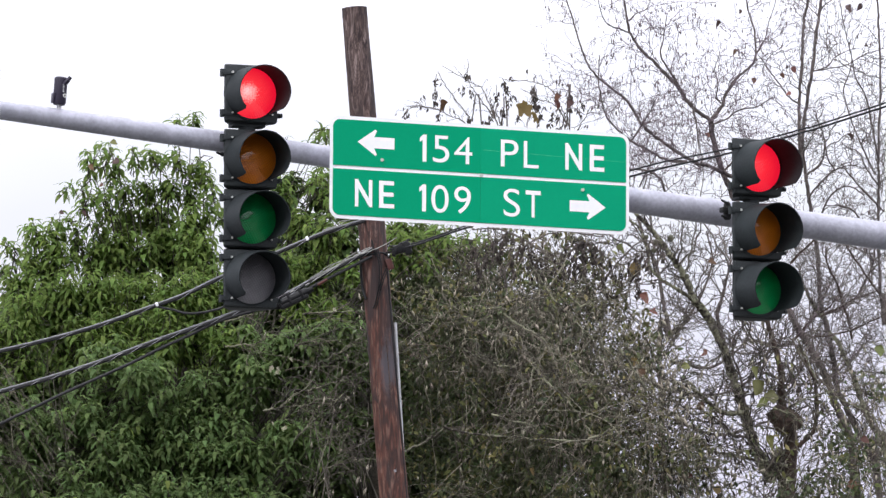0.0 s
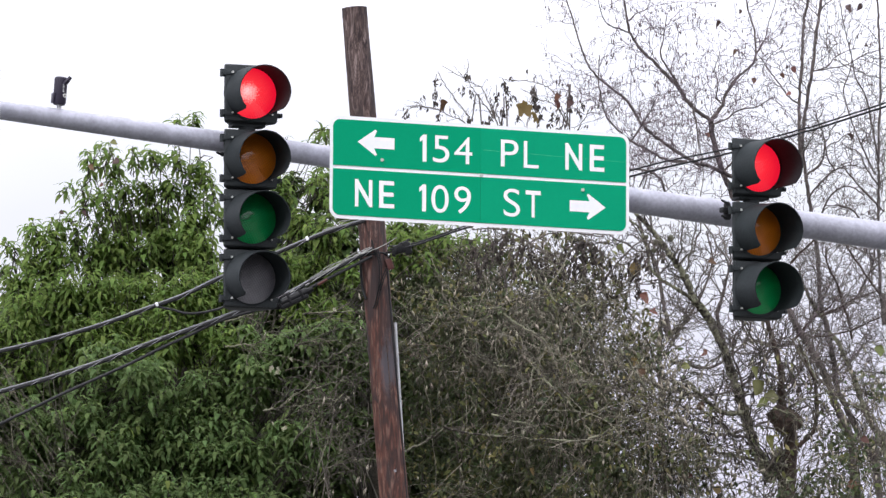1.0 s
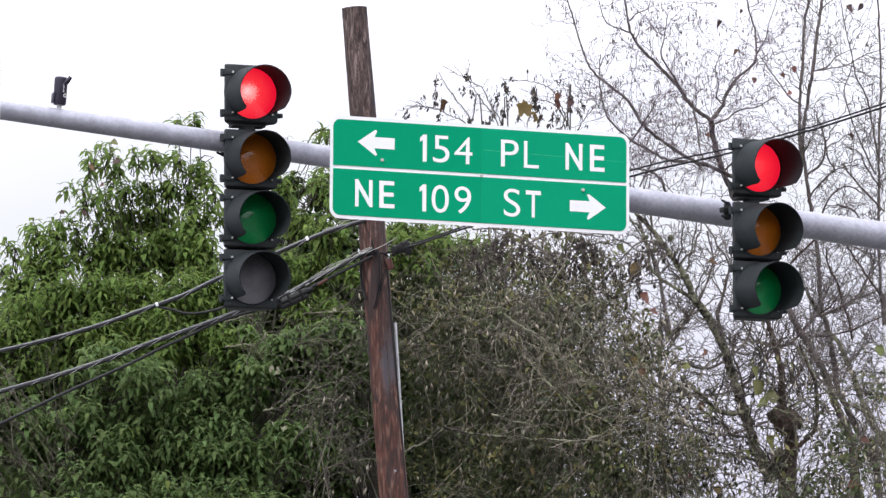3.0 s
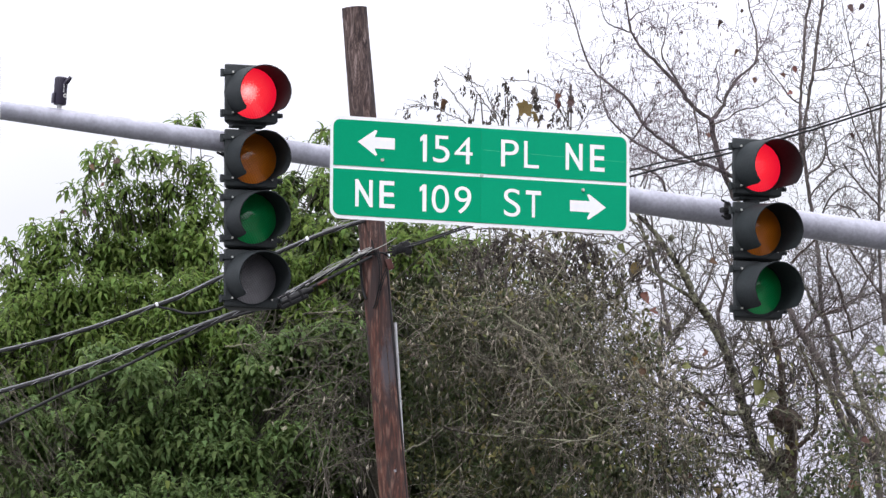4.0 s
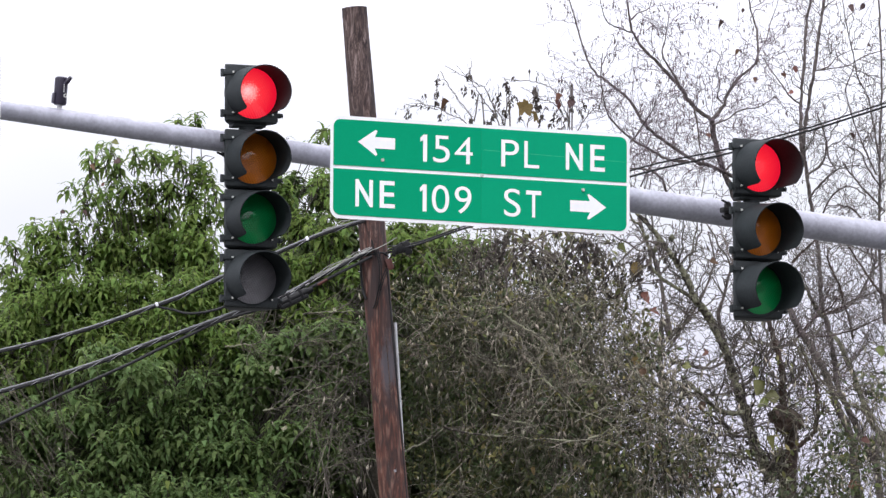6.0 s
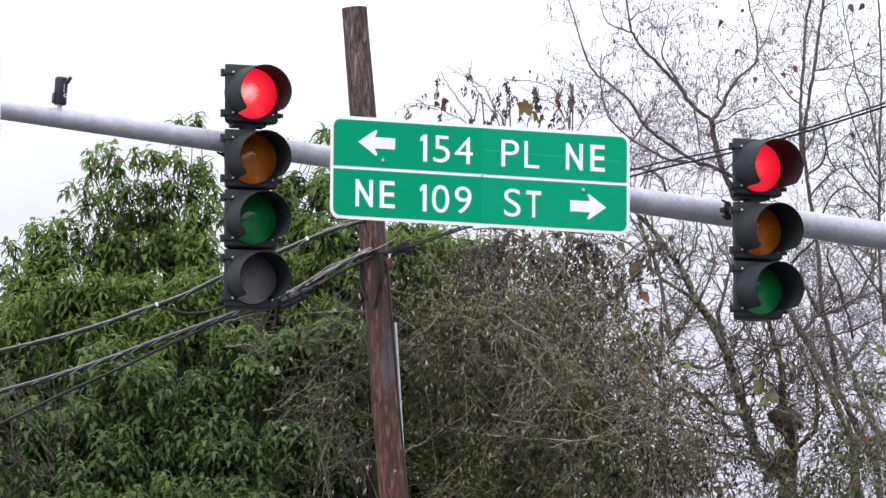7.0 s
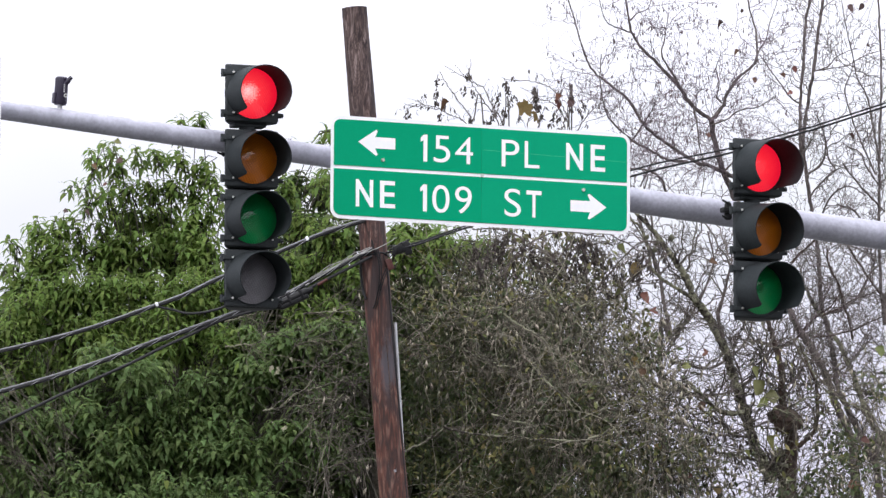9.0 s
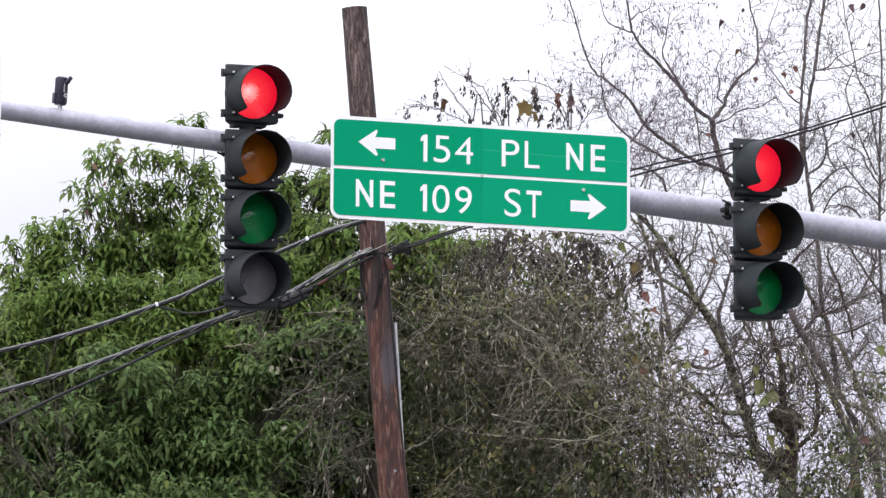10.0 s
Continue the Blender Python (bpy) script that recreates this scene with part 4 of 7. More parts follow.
def link_part(name, mesh, parent, at=None, label="", kind=""):
    ob = new(name, mesh)
    ob.parent = parent
    if at is not None:
        ob.matrix_local = Matrix.Translation(at)
    return tagged(ob, label, kind=kind)


def leafy_tree(base, top, lobes, seed, label, leaf_mat, size=0.15, singles=11, shoots=80, per_shoot=14, fork=0.25, shape=LONG_LEAF, gaps=-1.0):
    """Trunk, and boughs that each end in a lobe of leafy shoots; leaves droop round the shoot tips."""
    rng = np.random.default_rng(seed)
    base, top = np.array(base, float), np.array(top, float)
    tree = thing("tree", Matrix.Translation(base), label, "tree")
    wood = Soup()
    spine = np.array([base + (top - base) * t + np.array((0.18 * math.sin(5 * t), 0.12 * math.sin(7 * t), 0)) * t for t in np.linspace(0, 1, 14)])
    wood.tube(spine - base, 0.15, 0.02, 12)
    link_part("trunk", wood.mesh("trunk", BARK), tree)
    for centre, radius in lobes:
        c = np.array(centre, float)
        t = np.clip((c[2] - base[2]) / (top[2] - base[2]) * 0.8 - fork * rng.uniform(0.3, 1.0), 0.12, 0.94)
        foot = np.array([np.interp(t, np.linspace(0, 1, 14), spine[:, k]) for k in range(3)])
        bough = Soup()
        foliage = Soup()
        mid = (foot + c) / 2 + rng.normal(0, 0.12, 3) + np.array((0, 0, 0.1))
        line = np.array(curve_points([foot, mid, c], 6))
        bough.tube(line - foot, 0.008 + 0.022 * radius, 0.003 + 0.010 * radius, 6)
        n = int(shoots * (radius / 0.5) ** 2 * (0.8 if radius < 0.2 else 1.0)) + 1
        spots, aims, ups, sizes = [], [], [], []
        single_spots = []
        for i in range(n):
            d = rng.normal(0, 1, 3)
            d[2] += 0.25
            d[1] -= 0.35
            d = unit(d)
            tip = c + d * radius * (rng.uniform(0.05, 1.0) ** 0.5) * np.array((1, 1, 0.95))
            if radius > 0.12 and noise.noise(tip * 2.3) < gaps:
                continue
            lift = unit(d * 0.7 + np.array((0, 0, 0.8)) + rng.normal(0, 0.25, 3))
            stem = rng.uniform(0.18, 0.34)
            start = tip - lift * stem
            root = c + (start - c) * rng.uniform(0.2, 0.5)
            pts = np.array([root, (root + start) / 2 + rng.normal(0, 0.03, 3), start, start + lift * stem * 0.6, tip])
            bough.tube(pts - foot, 0.007, 0.003, 3)
            m = int(per_shoot * rng.uniform(0.6, 1.3))
            turn = rng.uniform(0, 6.28)
            side = unit(np.cross(lift, (0.3, 0.5, 0.2)))
            over = np.cross(lift, side)
            for k in range(m):
                along = 1 - 0.85 * (k / m) ** 1.1
                a = turn + k * 2.4
                out = side * math.cos(a) + over * math.sin(a)
                aim = unit(out * np.array((1, 1, 0.55)) + lift * (0.45 - 0.4 * (1 - along)) + np.array((0, 0, rng.normal(0, 0.12))))
                place = start + lift * stem * along
                s = size * rng.uniform(0.62, 1.2) * (0.75 if k < 2 else 1)
                if i % 5 == 0 and k == 3 and len(single_spots) < singles and d[1] < -0.2:
                    single_spots.append((place, aim, s))
                    continue
                spots.append(place - foot)
                aims.append(aim)
                ups.append(unit(lift * 0.3 + np.array((0, 0, 1)) + rng.normal(0, 0.14, 3)))
                sizes.append(s)
        foliage.leaves(shape, spots, aims, ups, sizes)
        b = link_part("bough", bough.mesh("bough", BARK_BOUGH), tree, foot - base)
        link_part("foliage", foliage.mesh("foliage", leaf_mat), b, kind="stuff")
        for place, aim, s in single_spots:
            ob = new("leaf", SINGLE_LEAF)
            ob.parent = b
            q = Vector(aim).to_track_quat("Y", "Z")
            ob.matrix_local = Matrix.LocRotScale(Vector(place - foot), q, (s, s, s))
        SWAYING.append((b, Matrix.Translation(foot - base), max(0.6, c[2] - foot[2] + radius), float(rng.uniform(0.7, 1.3)), (c[2] - 6) / 3.5))
    return tree


TOP_SPRAYS = [
    ((-2.25, 53.7, 9.43), 0.08), ((-2.43, 53.51, 9.35), 0.07), ((-2.3, 53.62, 9.32), 0.06), ((-3.25, 53.64, 9.06), 0.06), ((-3.13, 53.4, 9.11), 0.06), ((-3.04, 53.68, 9.12), 0.08),
    ((-2.98, 53.67, 9), 0.09), ((-3.21, 53.84, 8.97), 0.05), ((-2.81, 53.48, 9.05), 0.08), ((-2.67, 53.41, 9.07), 0.07), ((-2.58, 53.59, 9.03), 0.07), ((-2.44, 53.67, 9.04), 0.1),
    ((-2.29, 53.59, 8.97), 0.11), ((-2.16, 53.52, 8.88), 0.09), ((-2.09, 53.38, 8.7), 0.08), ((-2.07, 53.8, 8.56), 0.08)]
SIDE_SPRAYS = [
    ((-3.37, 53.26, 8.74), 0.04), ((-3.29, 53.46, 8.75), 0.06), ((-3.21, 53.46, 8.7), 0.05), ((-3.07, 53.31, 8.7), 0.06), ((-3.12, 53.55, 8.66), 0.05), ((-2.99, 53.63, 8.85), 0.09),
    ((-2.87, 53.44, 8.73), 0.11), ((-2.7, 53.54, 8.78), 0.14), ((-2.5, 53.53, 8.77), 0.14), ((-2.3, 53.71, 8.73), 0.14), ((-3.03, 53.39, 8.54), 0.07), ((-3.14, 53.37, 8.43), 0.06),
    ((-3.3, 53.27, 8.48), 0.04), ((-3.33, 53.25, 8.37), 0.07), ((-3.48, 53.3, 8.42), 0.07), ((-3.57, 53.52, 8.42), 0.05)]
EDGE_SPRAYS = [
    ((-3.74, 53.62, 8.43), 0.06), ((-3.81, 53.64, 8.39), 0.04), ((-3.68, 53.3, 8.29), 0.09), ((-3.51, 53.28, 8.28), 0.1), ((-3.97, 53.49, 8.23), 0.05), ((-3.89, 53.64, 8.18), 0.07),
    ((-3.78, 53.32, 8.19), 0.05), ((-3.99, 53.33, 8.02), 0.05), ((-3.91, 53.22, 7.82), 0.07), ((-4, 53.58, 7.76), 0.05), ((-3.3, 53.34, 8.23), 0.11), ((-3.09, 53.58, 8.31), 0.12),
    ((-3.74, 53.34, 8.08), 0.12), ((-3.19, 53.58, 8.6), 0.04)]
GREEN_LOBES = [
    ((-3.03, 53.51, 8.15), 0.18), ((-2.32, 53.72, 8.28), 0.18),
    ((-2.89, 53.84, 8.5), 0.22), ((-2.57, 53.96, 8.52), 0.24), ((-2.26, 53.36, 8.39), 0.24), ((-3.5, 53.24, 8.06), 0.28), ((-3.18, 53.48, 8.04), 0.3), ((-2.83, 53.4, 8.11), 0.3),
    ((-2.49, 53.51, 8.1), 0.34), ((-2.17, 53.07, 8.07), 0.28), ((-3.75, 52.98, 7.8), 0.24), ((-3.41, 52.73, 7.67), 0.33), ((-3.06, 52.85, 7.64), 0.34), ((-2.71, 52.86, 7.63), 0.37),
    ((-2.35, 52.53, 7.6), 0.37), ((-2.07, 52.76, 7.72), 0.28), ((-3.75, 52.5, 7.44), 0.31), ((-3.41, 52.71, 7.32), 0.37), ((-2.99, 52.55, 7.24), 0.37), ((-2.57, 52.18, 7.2), 0.37),
    ((-2.24, 52.57, 7.25), 0.34), ((-1.93, 52.24, 7.26), 0.28), ((-3.79, 52.34, 7.12), 0.33)]
SIGN_LOBES = [
    ((-1.47, 53.71, 8.75), 0.18), ((-1.15, 53.66, 8.74), 0.18), ((-0.89, 53.44, 8.63), 0.17), ((-1.36, 53.64, 8.4), 0.21), ((-1.04, 53.1, 8.3), 0.21), ((-1.45, 53.09, 7.97), 0.22),
    ((-1.15, 53.3, 7.97), 0.22), ((-0.83, 52.83, 7.94), 0.17), ((-1.28, 52.78, 7.58), 0.21), ((-0.93, 52.82, 7.58), 0.18), ((-0.73, 52.66, 7.77), 0.15)]
UNDER_SPRAYS = [
    ((-0.4, 53.26, 8.26), 0.1), ((-0.24, 53.47, 8.31), 0.07), ((-0.06, 53.33, 8.3), 0.07), ((-0.37, 53.32, 8.1), 0.11), ((-0.15, 53, 8.09), 0.08), ((0.03, 53.17, 8.24), 0.05),
    ((-0.47, 53.6, 8.33), 0.08), ((-0.42, 53.8, 8.42), 0.07), ((-0.35, 53.8, 8.44), 0.08), ((-0.49, 54, 8.47), 0.06), ((-0.23, 54, 8.49), 0.08), ((-0.41, 53.8, 8.32), 0.1), ((-0.28, 53.9, 8.41), 0.1), ((-0.15, 53.7, 8.34), 0.1), ((-0.07, 53.9, 8.44), 0.08), ((-0.3, 53.6, 8.21), 0.12), ((-0.15, 53.6, 8.19), 0.1), ((0.01, 53.8, 8.29), 0.07), ((0.08, 54, 8.42), 0.06), ((-0.2, 54.2, 8.34), 0.12), ((0.19, 54, 8.34), 0.05), ((0.34, 54, 8.38), 0.05)]
LOW_LOBES = [
    ((-2.06, 51.77, 6.88), 0.23), ((-1.63, 51.69, 6.88), 0.22), ((-1.82, 52.34, 7.23), 0.22), ((-1.18, 51.74, 6.72), 0.25), ((-2.82, 51.75, 6.72), 0.56), ((-2.09, 52.08, 6.45), 0.56),
    ((-1.59, 52.16, 6.81), 0.48), ((-3.02, 51.57, 6.19), 0.56), ((-2.4, 51.93, 6.14), 0.6), ((-1.83, 51.64, 6.03), 0.48), ((-1.94, 51.78, 6.17), 0.28)]
MORE_LOW_LOBES = [
    ((-2.75, 51.44, 6.02), 0.3), ((-3.1, 52.03, 6.39), 0.24), ((-2.87, 52, 6.66), 0.28), ((-2.6, 52.07, 6.46), 0.26), ((-2.2, 51.81, 5.93), 0.26), ((-3.71, 51.58, 6.2), 0.5),
    ((-1.3, 51.59, 6.15), 0.36), ((-4.23, 51.65, 6.56), 0.6), ((-3.34, 51.18, 5.48), 0.7), ((-2.36, 51.07, 5.33), 0.7), ((-1.73, 51.21, 5.34), 0.6)]
SCREEN_LOBES = [
    ((-1.04, 51.75, 7.17), 0.2), ((-0.86, 51.8, 7.24), 0.17), ((-1.21, 51.8, 7.17), 0.2), ((-1.32, 51.9, 6.85), 0.24), ((-1.11, 51.9, 6.98), 0.2), ((-0.89, 51.9, 6.98), 0.2), ((-0.72, 52, 7.09), 0.14), ((-1.41, 51.8, 7.17), 0.2)]
BACK_SPRAYS = [
    ((-1.12, 55.41, 9.52), 0.07), ((-1.19, 55.25, 9.42), 0.05), ((-1.27, 55.09, 9.38), 0.04), ((-1.05, 55.19, 9.53), 0.05), ((-1.46, 55.24, 9.44), 0.04), ((-1.41, 55.43, 9.08), 0.12),
    ((-1.17, 54.96, 9.07), 0.11), ((-0.93, 55.13, 9.07), 0.12)]
BACK_LOBES = [
    ((-1.45, 55.2, 8.94), 0.19), ((-1.14, 55.3, 8.93), 0.19), ((-0.9, 55.2, 8.78), 0.19), ((-1.29, 55.1, 8.58), 0.22), ((-0.95, 55.2, 8.49), 0.21), ((-0.63, 55.2, 8.41), 0.15), ((1.44, 54.8, 6.28), 0.3), ((1.76, 54.8, 6.11), 0.26),
    ((-1.38, 54.6, 6.16), 0.28), ((-1.01, 54.6, 6.21), 0.28), ((-0.75, 54.8, 6.64), 0.28),
    ((-0.37, 55.4, 8.46), 0.16), ((-0.18, 55.4, 8.49), 0.16), ((0.03, 55.4, 8.41), 0.14), ((0.22, 55.3, 8.4), 0.12), ((0.4, 55.3, 8.37), 0.1)]
BACK_LOW_LOBES = [
    ((-1.51, 55, 8.09), 0.3), ((-1.14, 55.36, 8.08), 0.3), ((-0.77, 55.44, 7.98), 0.3),
    ((-0.45, 55.29, 8.07), 0.3), ((-0.14, 55.02, 8.15), 0.23), ((-1.62, 55.2, 7.74), 0.27), ((-1.19, 55.28, 7.59), 0.35), ((-0.77, 55.08, 7.41), 0.38), ((-0.35, 55.11, 7.52), 0.38),
    ((0.18, 55.29, 7.75), 0.38), ((0.71, 55.27, 7.75), 0.32), ((-0.13, 55, 6.98), 0.45), ((0.6, 55.25, 7), 0.45), ((-0.98, 55.42, 6.92), 0.38), ((1.13, 55.29, 6.69), 0.42),
    ((1.14, 55, 7.3), 0.28), ((1.32, 55, 7.03), 0.28), ((1.45, 55, 6.72), 0.26), ((1.19, 55, 6.66), 0.3), ((0.93, 55, 7.72), 0.26)]

FILL_LOBES = [
    ((-4.42, 57.5, 7.17), 0.6), ((-4.30, 57.5, 6.29), 0.7), ((-3.99, 57.5, 7.67), 0.7), ((-3.22, 57.5, 7.62), 0.6), ((-2.45, 57.5, 7.72), 0.6), ((-1.73, 57.5, 7.85), 0.6), ((-1.07, 57.5, 8.00), 0.65), ((-0.46, 57.5, 7.78), 0.65), ((0.25, 57.5, 7.83), 0.6), ((0.80, 57.5, 7.56), 0.45),
    ((-3.76, 57.5, 6.78), 0.8), ((-2.77, 57.5, 6.89), 0.8), ((-1.84, 57.5, 7.00), 0.8), ((-0.96, 57.5, 7.00), 0.75), ((-0.08, 57.5, 6.89), 0.75), ((0.80, 57.5, 6.89), 0.6), ((-1.35, 57.5, 8.67), 0.45),
    ((-2.66, 57.5, 5.96), 0.9), ((-1.86, 57.5, 6.34), 0.5), ((-1.01, 57.5, 5.96), 0.9), ((0.64, 57.5, 5.96), 0.9)]
green_tree = leafy_tree((-2.5, 54.0, 0), (-2.3, 53.9, 8.3), TOP_SPRAYS + SIDE_SPRAYS + EDGE_SPRAYS + BACK_SPRAYS + GREEN_LOBES + SIGN_LOBES + UNDER_SPRAYS, 11, "broadleaf tree with drooping mid-green leaves", LEAF, 0.148, shoots=140, per_shoot=13, gaps=-0.19)
leafy_tree((-2.9, 53.0, 0), (-2.6, 52.8, 7.6), LOW_LOBES + MORE_LOW_LOBES + SCREEN_LOBES, 12, "lower broadleaf tree with dense deep green leaves", LEAF_DEEP, 0.152, shape=BROAD_LEAF, shoots=112, per_shoot=15, gaps=-0.13)
# the two back trees wear the darkened leaf colour, so gaps look shaded
leafy_tree((-0.4, 56.0, 0), (-0.7, 55.8, 9.0), BACK_LOBES + BACK_LOW_LOBES, 13, "leafy tree behind the thicket, olive green darkened for shade", LEAF_SHADE, 0.15, 5, 100, shape=FAR_LEAF)
leafy_tree((-1.2, 57.6, 0), (-1.0, 57.5, 7.5), FILL_LOBES, 14, "dense leafy tree behind, darkened for shade, mostly hidden", LEAF_SHADE, 0.26, 0, 64, shape=FAR_LEAF)


# ---- the thicket of dry vines ----
def thicket(base, lobes, seed, label, twigs=150, husks=210, leaves=520, husk_mat=None, bend=0.34, sink=0.16, twig_mat=None, clumps=0, name="shrub", branches=(), canes=0, cane_aim=(0, -0.2, 0.3), cane_spread=0.6, girth=0.011):
    """Arching and hanging dry stems with pale husks and small dull leaves."""
    rng = np.random.default_rng(seed)
    base = np.array(base, float)
    bush = thing(name, Matrix.Translation(base), label, "shrub")
    for centre, radius, *_ in lobes:
        stems = Soup()
        c = np.array(centre, float)
        foot = base + np.array((rng.uniform(-1.2, 1.2), rng.uniform(-0.4, 0.4), 0))
        joints = [foot] + [foot + (c - foot) * q + rng.normal(0, 0.28, 3) * np.array((1, 1, 0.2)) for q in (0.3, 0.55, 0.8)] + [c]
        stems.tube(np.array(curve_points(joints, 6)) - base, 0.016, 0.003, 5)
        link_part("stem", stems.mesh("stem", BARK), bush)
    for centre, radius, *thick in lobes:
        thick = thick[0] if thick else 1.0
        c = np.array(centre, float)
        tangle, dry, small = Soup(), Soup(), Soup()
        hp, ha, lp, la = [], [], [], []
        k = (radius / 0.5) ** 2
        for _ in range(int(thick * twigs * k * np.clip((c[2] - 5.1) / 2.2, 0.5, 1.0))):
            d = unit(rng.normal(0, 1, 3) + np.array((0, -0.3, 0)))
            p = c + d * radius * rng.uniform(0.1, 1.0) ** 0.5
            if noise.noise(p * 2.6) + 0.04 < rng.uniform(-0.22, 0.22):
                continue
            aim = unit(rng.normal(0, 1, 3) * np.array((1, 0.7, 0.55)) + d * 0.5)
            length = rng.uniform(0.25, 0.85)
            pts = wander(rng, p, aim, length, 8, bend, sink)
            r = rng.choice((0.0024, 0.0036, 0.0056), p=(0.5, 0.4, 0.1))
            tangle.tube(pts - base, r * 1.3, r * 0.6, 3)
            for _ in range(2):
                q = pts[rng.integers(1, 8)]
                sub = wander(rng, q, rng.normal(0, 1, 3), rng.uniform(0.08, 0.25), 4, 0.4, 0.25)
                tangle.tube(sub - base, 0.0024, 0.0015, 3)
                if rng.random() < 0.35:
                    hp.append(sub[-1] - base)
                    ha.append(rng.normal(0, 0.4, 3) + np.array((0, 0, -1)))
        for _ in range(int(thick * husks * k * np.clip((c[2] - 5.6) / 2.2, 0.4, 1.0))):
            d = unit(rng.normal(0, 1, 3) + np.array((0, -0.5, 0)))
            hp.append(c + d * radius * rng.uniform(0.3, 1.05) - base)
            ha.append(rng.normal(0, 0.45, 3) + np.array((0, 0, -1)))
        for _ in range(int(1.9 * leaves / max(thick, 0.75) ** 0.5 * k * np.clip(1.5 - (c[2] - 6.0) / 4, 1.0, 1.15))):
            d = unit(rng.normal(0, 1, 3))
            p = c + d * radius * rng.uniform(0.2, 1.0)
            if noise.noise(p * 1.7 + np.array((7.0, 0, 3.0))) < rng.uniform(-0.35, 0.3):
                continue
            lp.append(p - base)
            la.append(rng.normal(0, 0.8, 3) + np.array((0, 0, -0.5)))
        for _ in range(int(10 * k * thick) if clumps else 0):
            d = unit(rng.normal(0, 1, 3) + np.array((0, -0.6, 0.3)))
            p = c + d * radius * rng.uniform(0.7, 1.05)
            arch = wander(rng, p, unit(rng.normal(0, 1, 3) + np.array((0, -0.3, 0.5))), rng.uniform(0.5, 1.3), 16, 0.15, 0.1)
            tangle.tube(arch - base, rng.uniform(0.0028, 0.0062), 0.0016, 4)
        cp, ca = [], []
        for _ in range(int(clumps * k)):
            d = unit(rng.normal(0, 1, 3) + np.array((0, -0.6, 0.2)))
            p = c + d * radius * rng.uniform(0.75, 1.0)
            for _ in range(rng.integers(4, 11)):
                cp.append(p + rng.normal(0, 0.05, 3) - base)
                ca.append(rng.normal(0, 0.7, 3) + np.array((0, 0, -0.4)))
        dry.leaves(HUSK_SHAPE, hp, ha, rng.normal(0, 1, (len(hp), 3)), rng.uniform(0.035, 0.10, len(hp)))
        small.leaves(SMALL_LEAF, lp, la, rng.normal(0, 1, (len(lp), 3)) + np.array((0, 0, 1)), rng.uniform(0.04, 0.088, len(lp)))
        green = Soup()
        green.leaves(SMALL_LEAF, cp, ca, rng.normal(0, 0.7, (len(cp), 3)) + np.array((0, -0.3, 1)), rng.uniform(0.05, 0.09, len(cp)))
        t = link_part("tangle", tangle.mesh("tangle", twig_mat or DRY_TWIG), bush, kind="stuff")
        link_part("husk_mass", dry.mesh("husk_mass", husk_mat or HUSK), t, kind="stuff")
        link_part("foliage", small.mesh("foliage", LEAF_OLIVE), t, kind="stuff")
        if cp:
            link_part("leaf_clump", green.mesh("leaf_clump", LEAF_YELLOW_MASS), t, kind="stuff")
    for centre, radius, *thick in lobes[:: 1 if canes else len(lobes) + 1]:
        run = Soup()
        thick = thick[0] if thick else 1.0
        c = np.array(centre, float)
        for _ in range(int(canes * thick * (radius / 0.5) ** 2) + 1):
            d = unit(rng.normal(0, 1, 3) + np.array((0, -0.9, 0)))
            p = c + d * radius * rng.uniform(0.75, 1.05)
            line = wander(rng, p, unit(rng.normal(0, cane_spread, 3) + np.array(cane_aim)), rng.uniform(0.4, 1.3), 18, 0.075, 0.03)
            run.tube(line - base, rng.uniform(0.0026, 0.005), 0.0018, 4)
            for _ in range(5):
                i = rng.integers(2, 17)
                twig = zigzag(rng, line[i], unit(line[i] - line[i - 1]) + rng.normal(0, 0.7, 3), rng.uniform(0.08, 0.28), 5, 0.25)
                run.tube(twig - base, 0.0026, 0.0015, 3)
        link_part("cane_mass", run.mesh("cane_mass", DRY_TWIG if twig_mat else CANE), bush, kind="stuff")
    for points in branches:
        wood, fine = Soup(), Soup()
        line = np.array(curve_points(points, 8))
        line = line + rng.normal(0, 0.6 * girth, line.shape)
        wood.tube(line - base, np.linspace(girth, 0.45 * girth, len(line)) * rng.uniform(0.85, 1.2, len(line)), None, 6)
        for _ in range(14):
            i = rng.integers(1, len(line) - 1)
            side = wander(rng, line[i], unit(line[i] - line[i - 1]) + rng.normal(0, 0.6, 3), rng.uniform(0.12, 0.5), 8, 0.2, 0.05)
            fine.tube(side - base, 0.0035, 0.0015, 3)
        b = link_part("branch", wood.mesh("branch", LICHEN_BARK), bush, label="pale lichened branch")
        link_part("brushwood", fine.mesh("brushwood", DRY_TWIG), b, kind="stuff")
    return bush


DRY_LOBES = [
    ((-0.12, 53.4, 7.80), 0.38, 0.45), ((0.44, 53.6, 7.84), 0.40, 0.7), ((0.98, 53.6, 7.82), 0.36, 0.9), ((1.36, 53.4, 7.70), 0.36, 0.8), ((0.23, 53.0, 7.35), 0.52), ((0.89, 52.8, 7.27), 0.56, 1.5),
    ((1.48, 53.2, 7.26), 0.50, 1.0), ((-0.07, 54.2, 7.01), 0.50, 0.3), ((0.54, 53.3, 6.81), 0.56, 0.5), ((1.18, 52.4, 6.63), 0.54, 1.5), ((1.72, 52.5, 6.74), 0.43, 1.0), ((1.74, 53.0, 7.09), 0.28), ((0.03, 54.2, 6.33), 0.52, 0.15),
    ((0.69, 53.1, 6.13), 0.60, 0.4), ((1.43, 52.3, 6.06), 0.54, 1.3), ((1.93, 52.4, 6.12), 0.44, 1.5), ((2.32, 53.2, 5.99), 0.42), ((0.39, 53.2, 5.48), 0.7, 0.15), ((1.40, 53.2, 5.43), 0.7)]
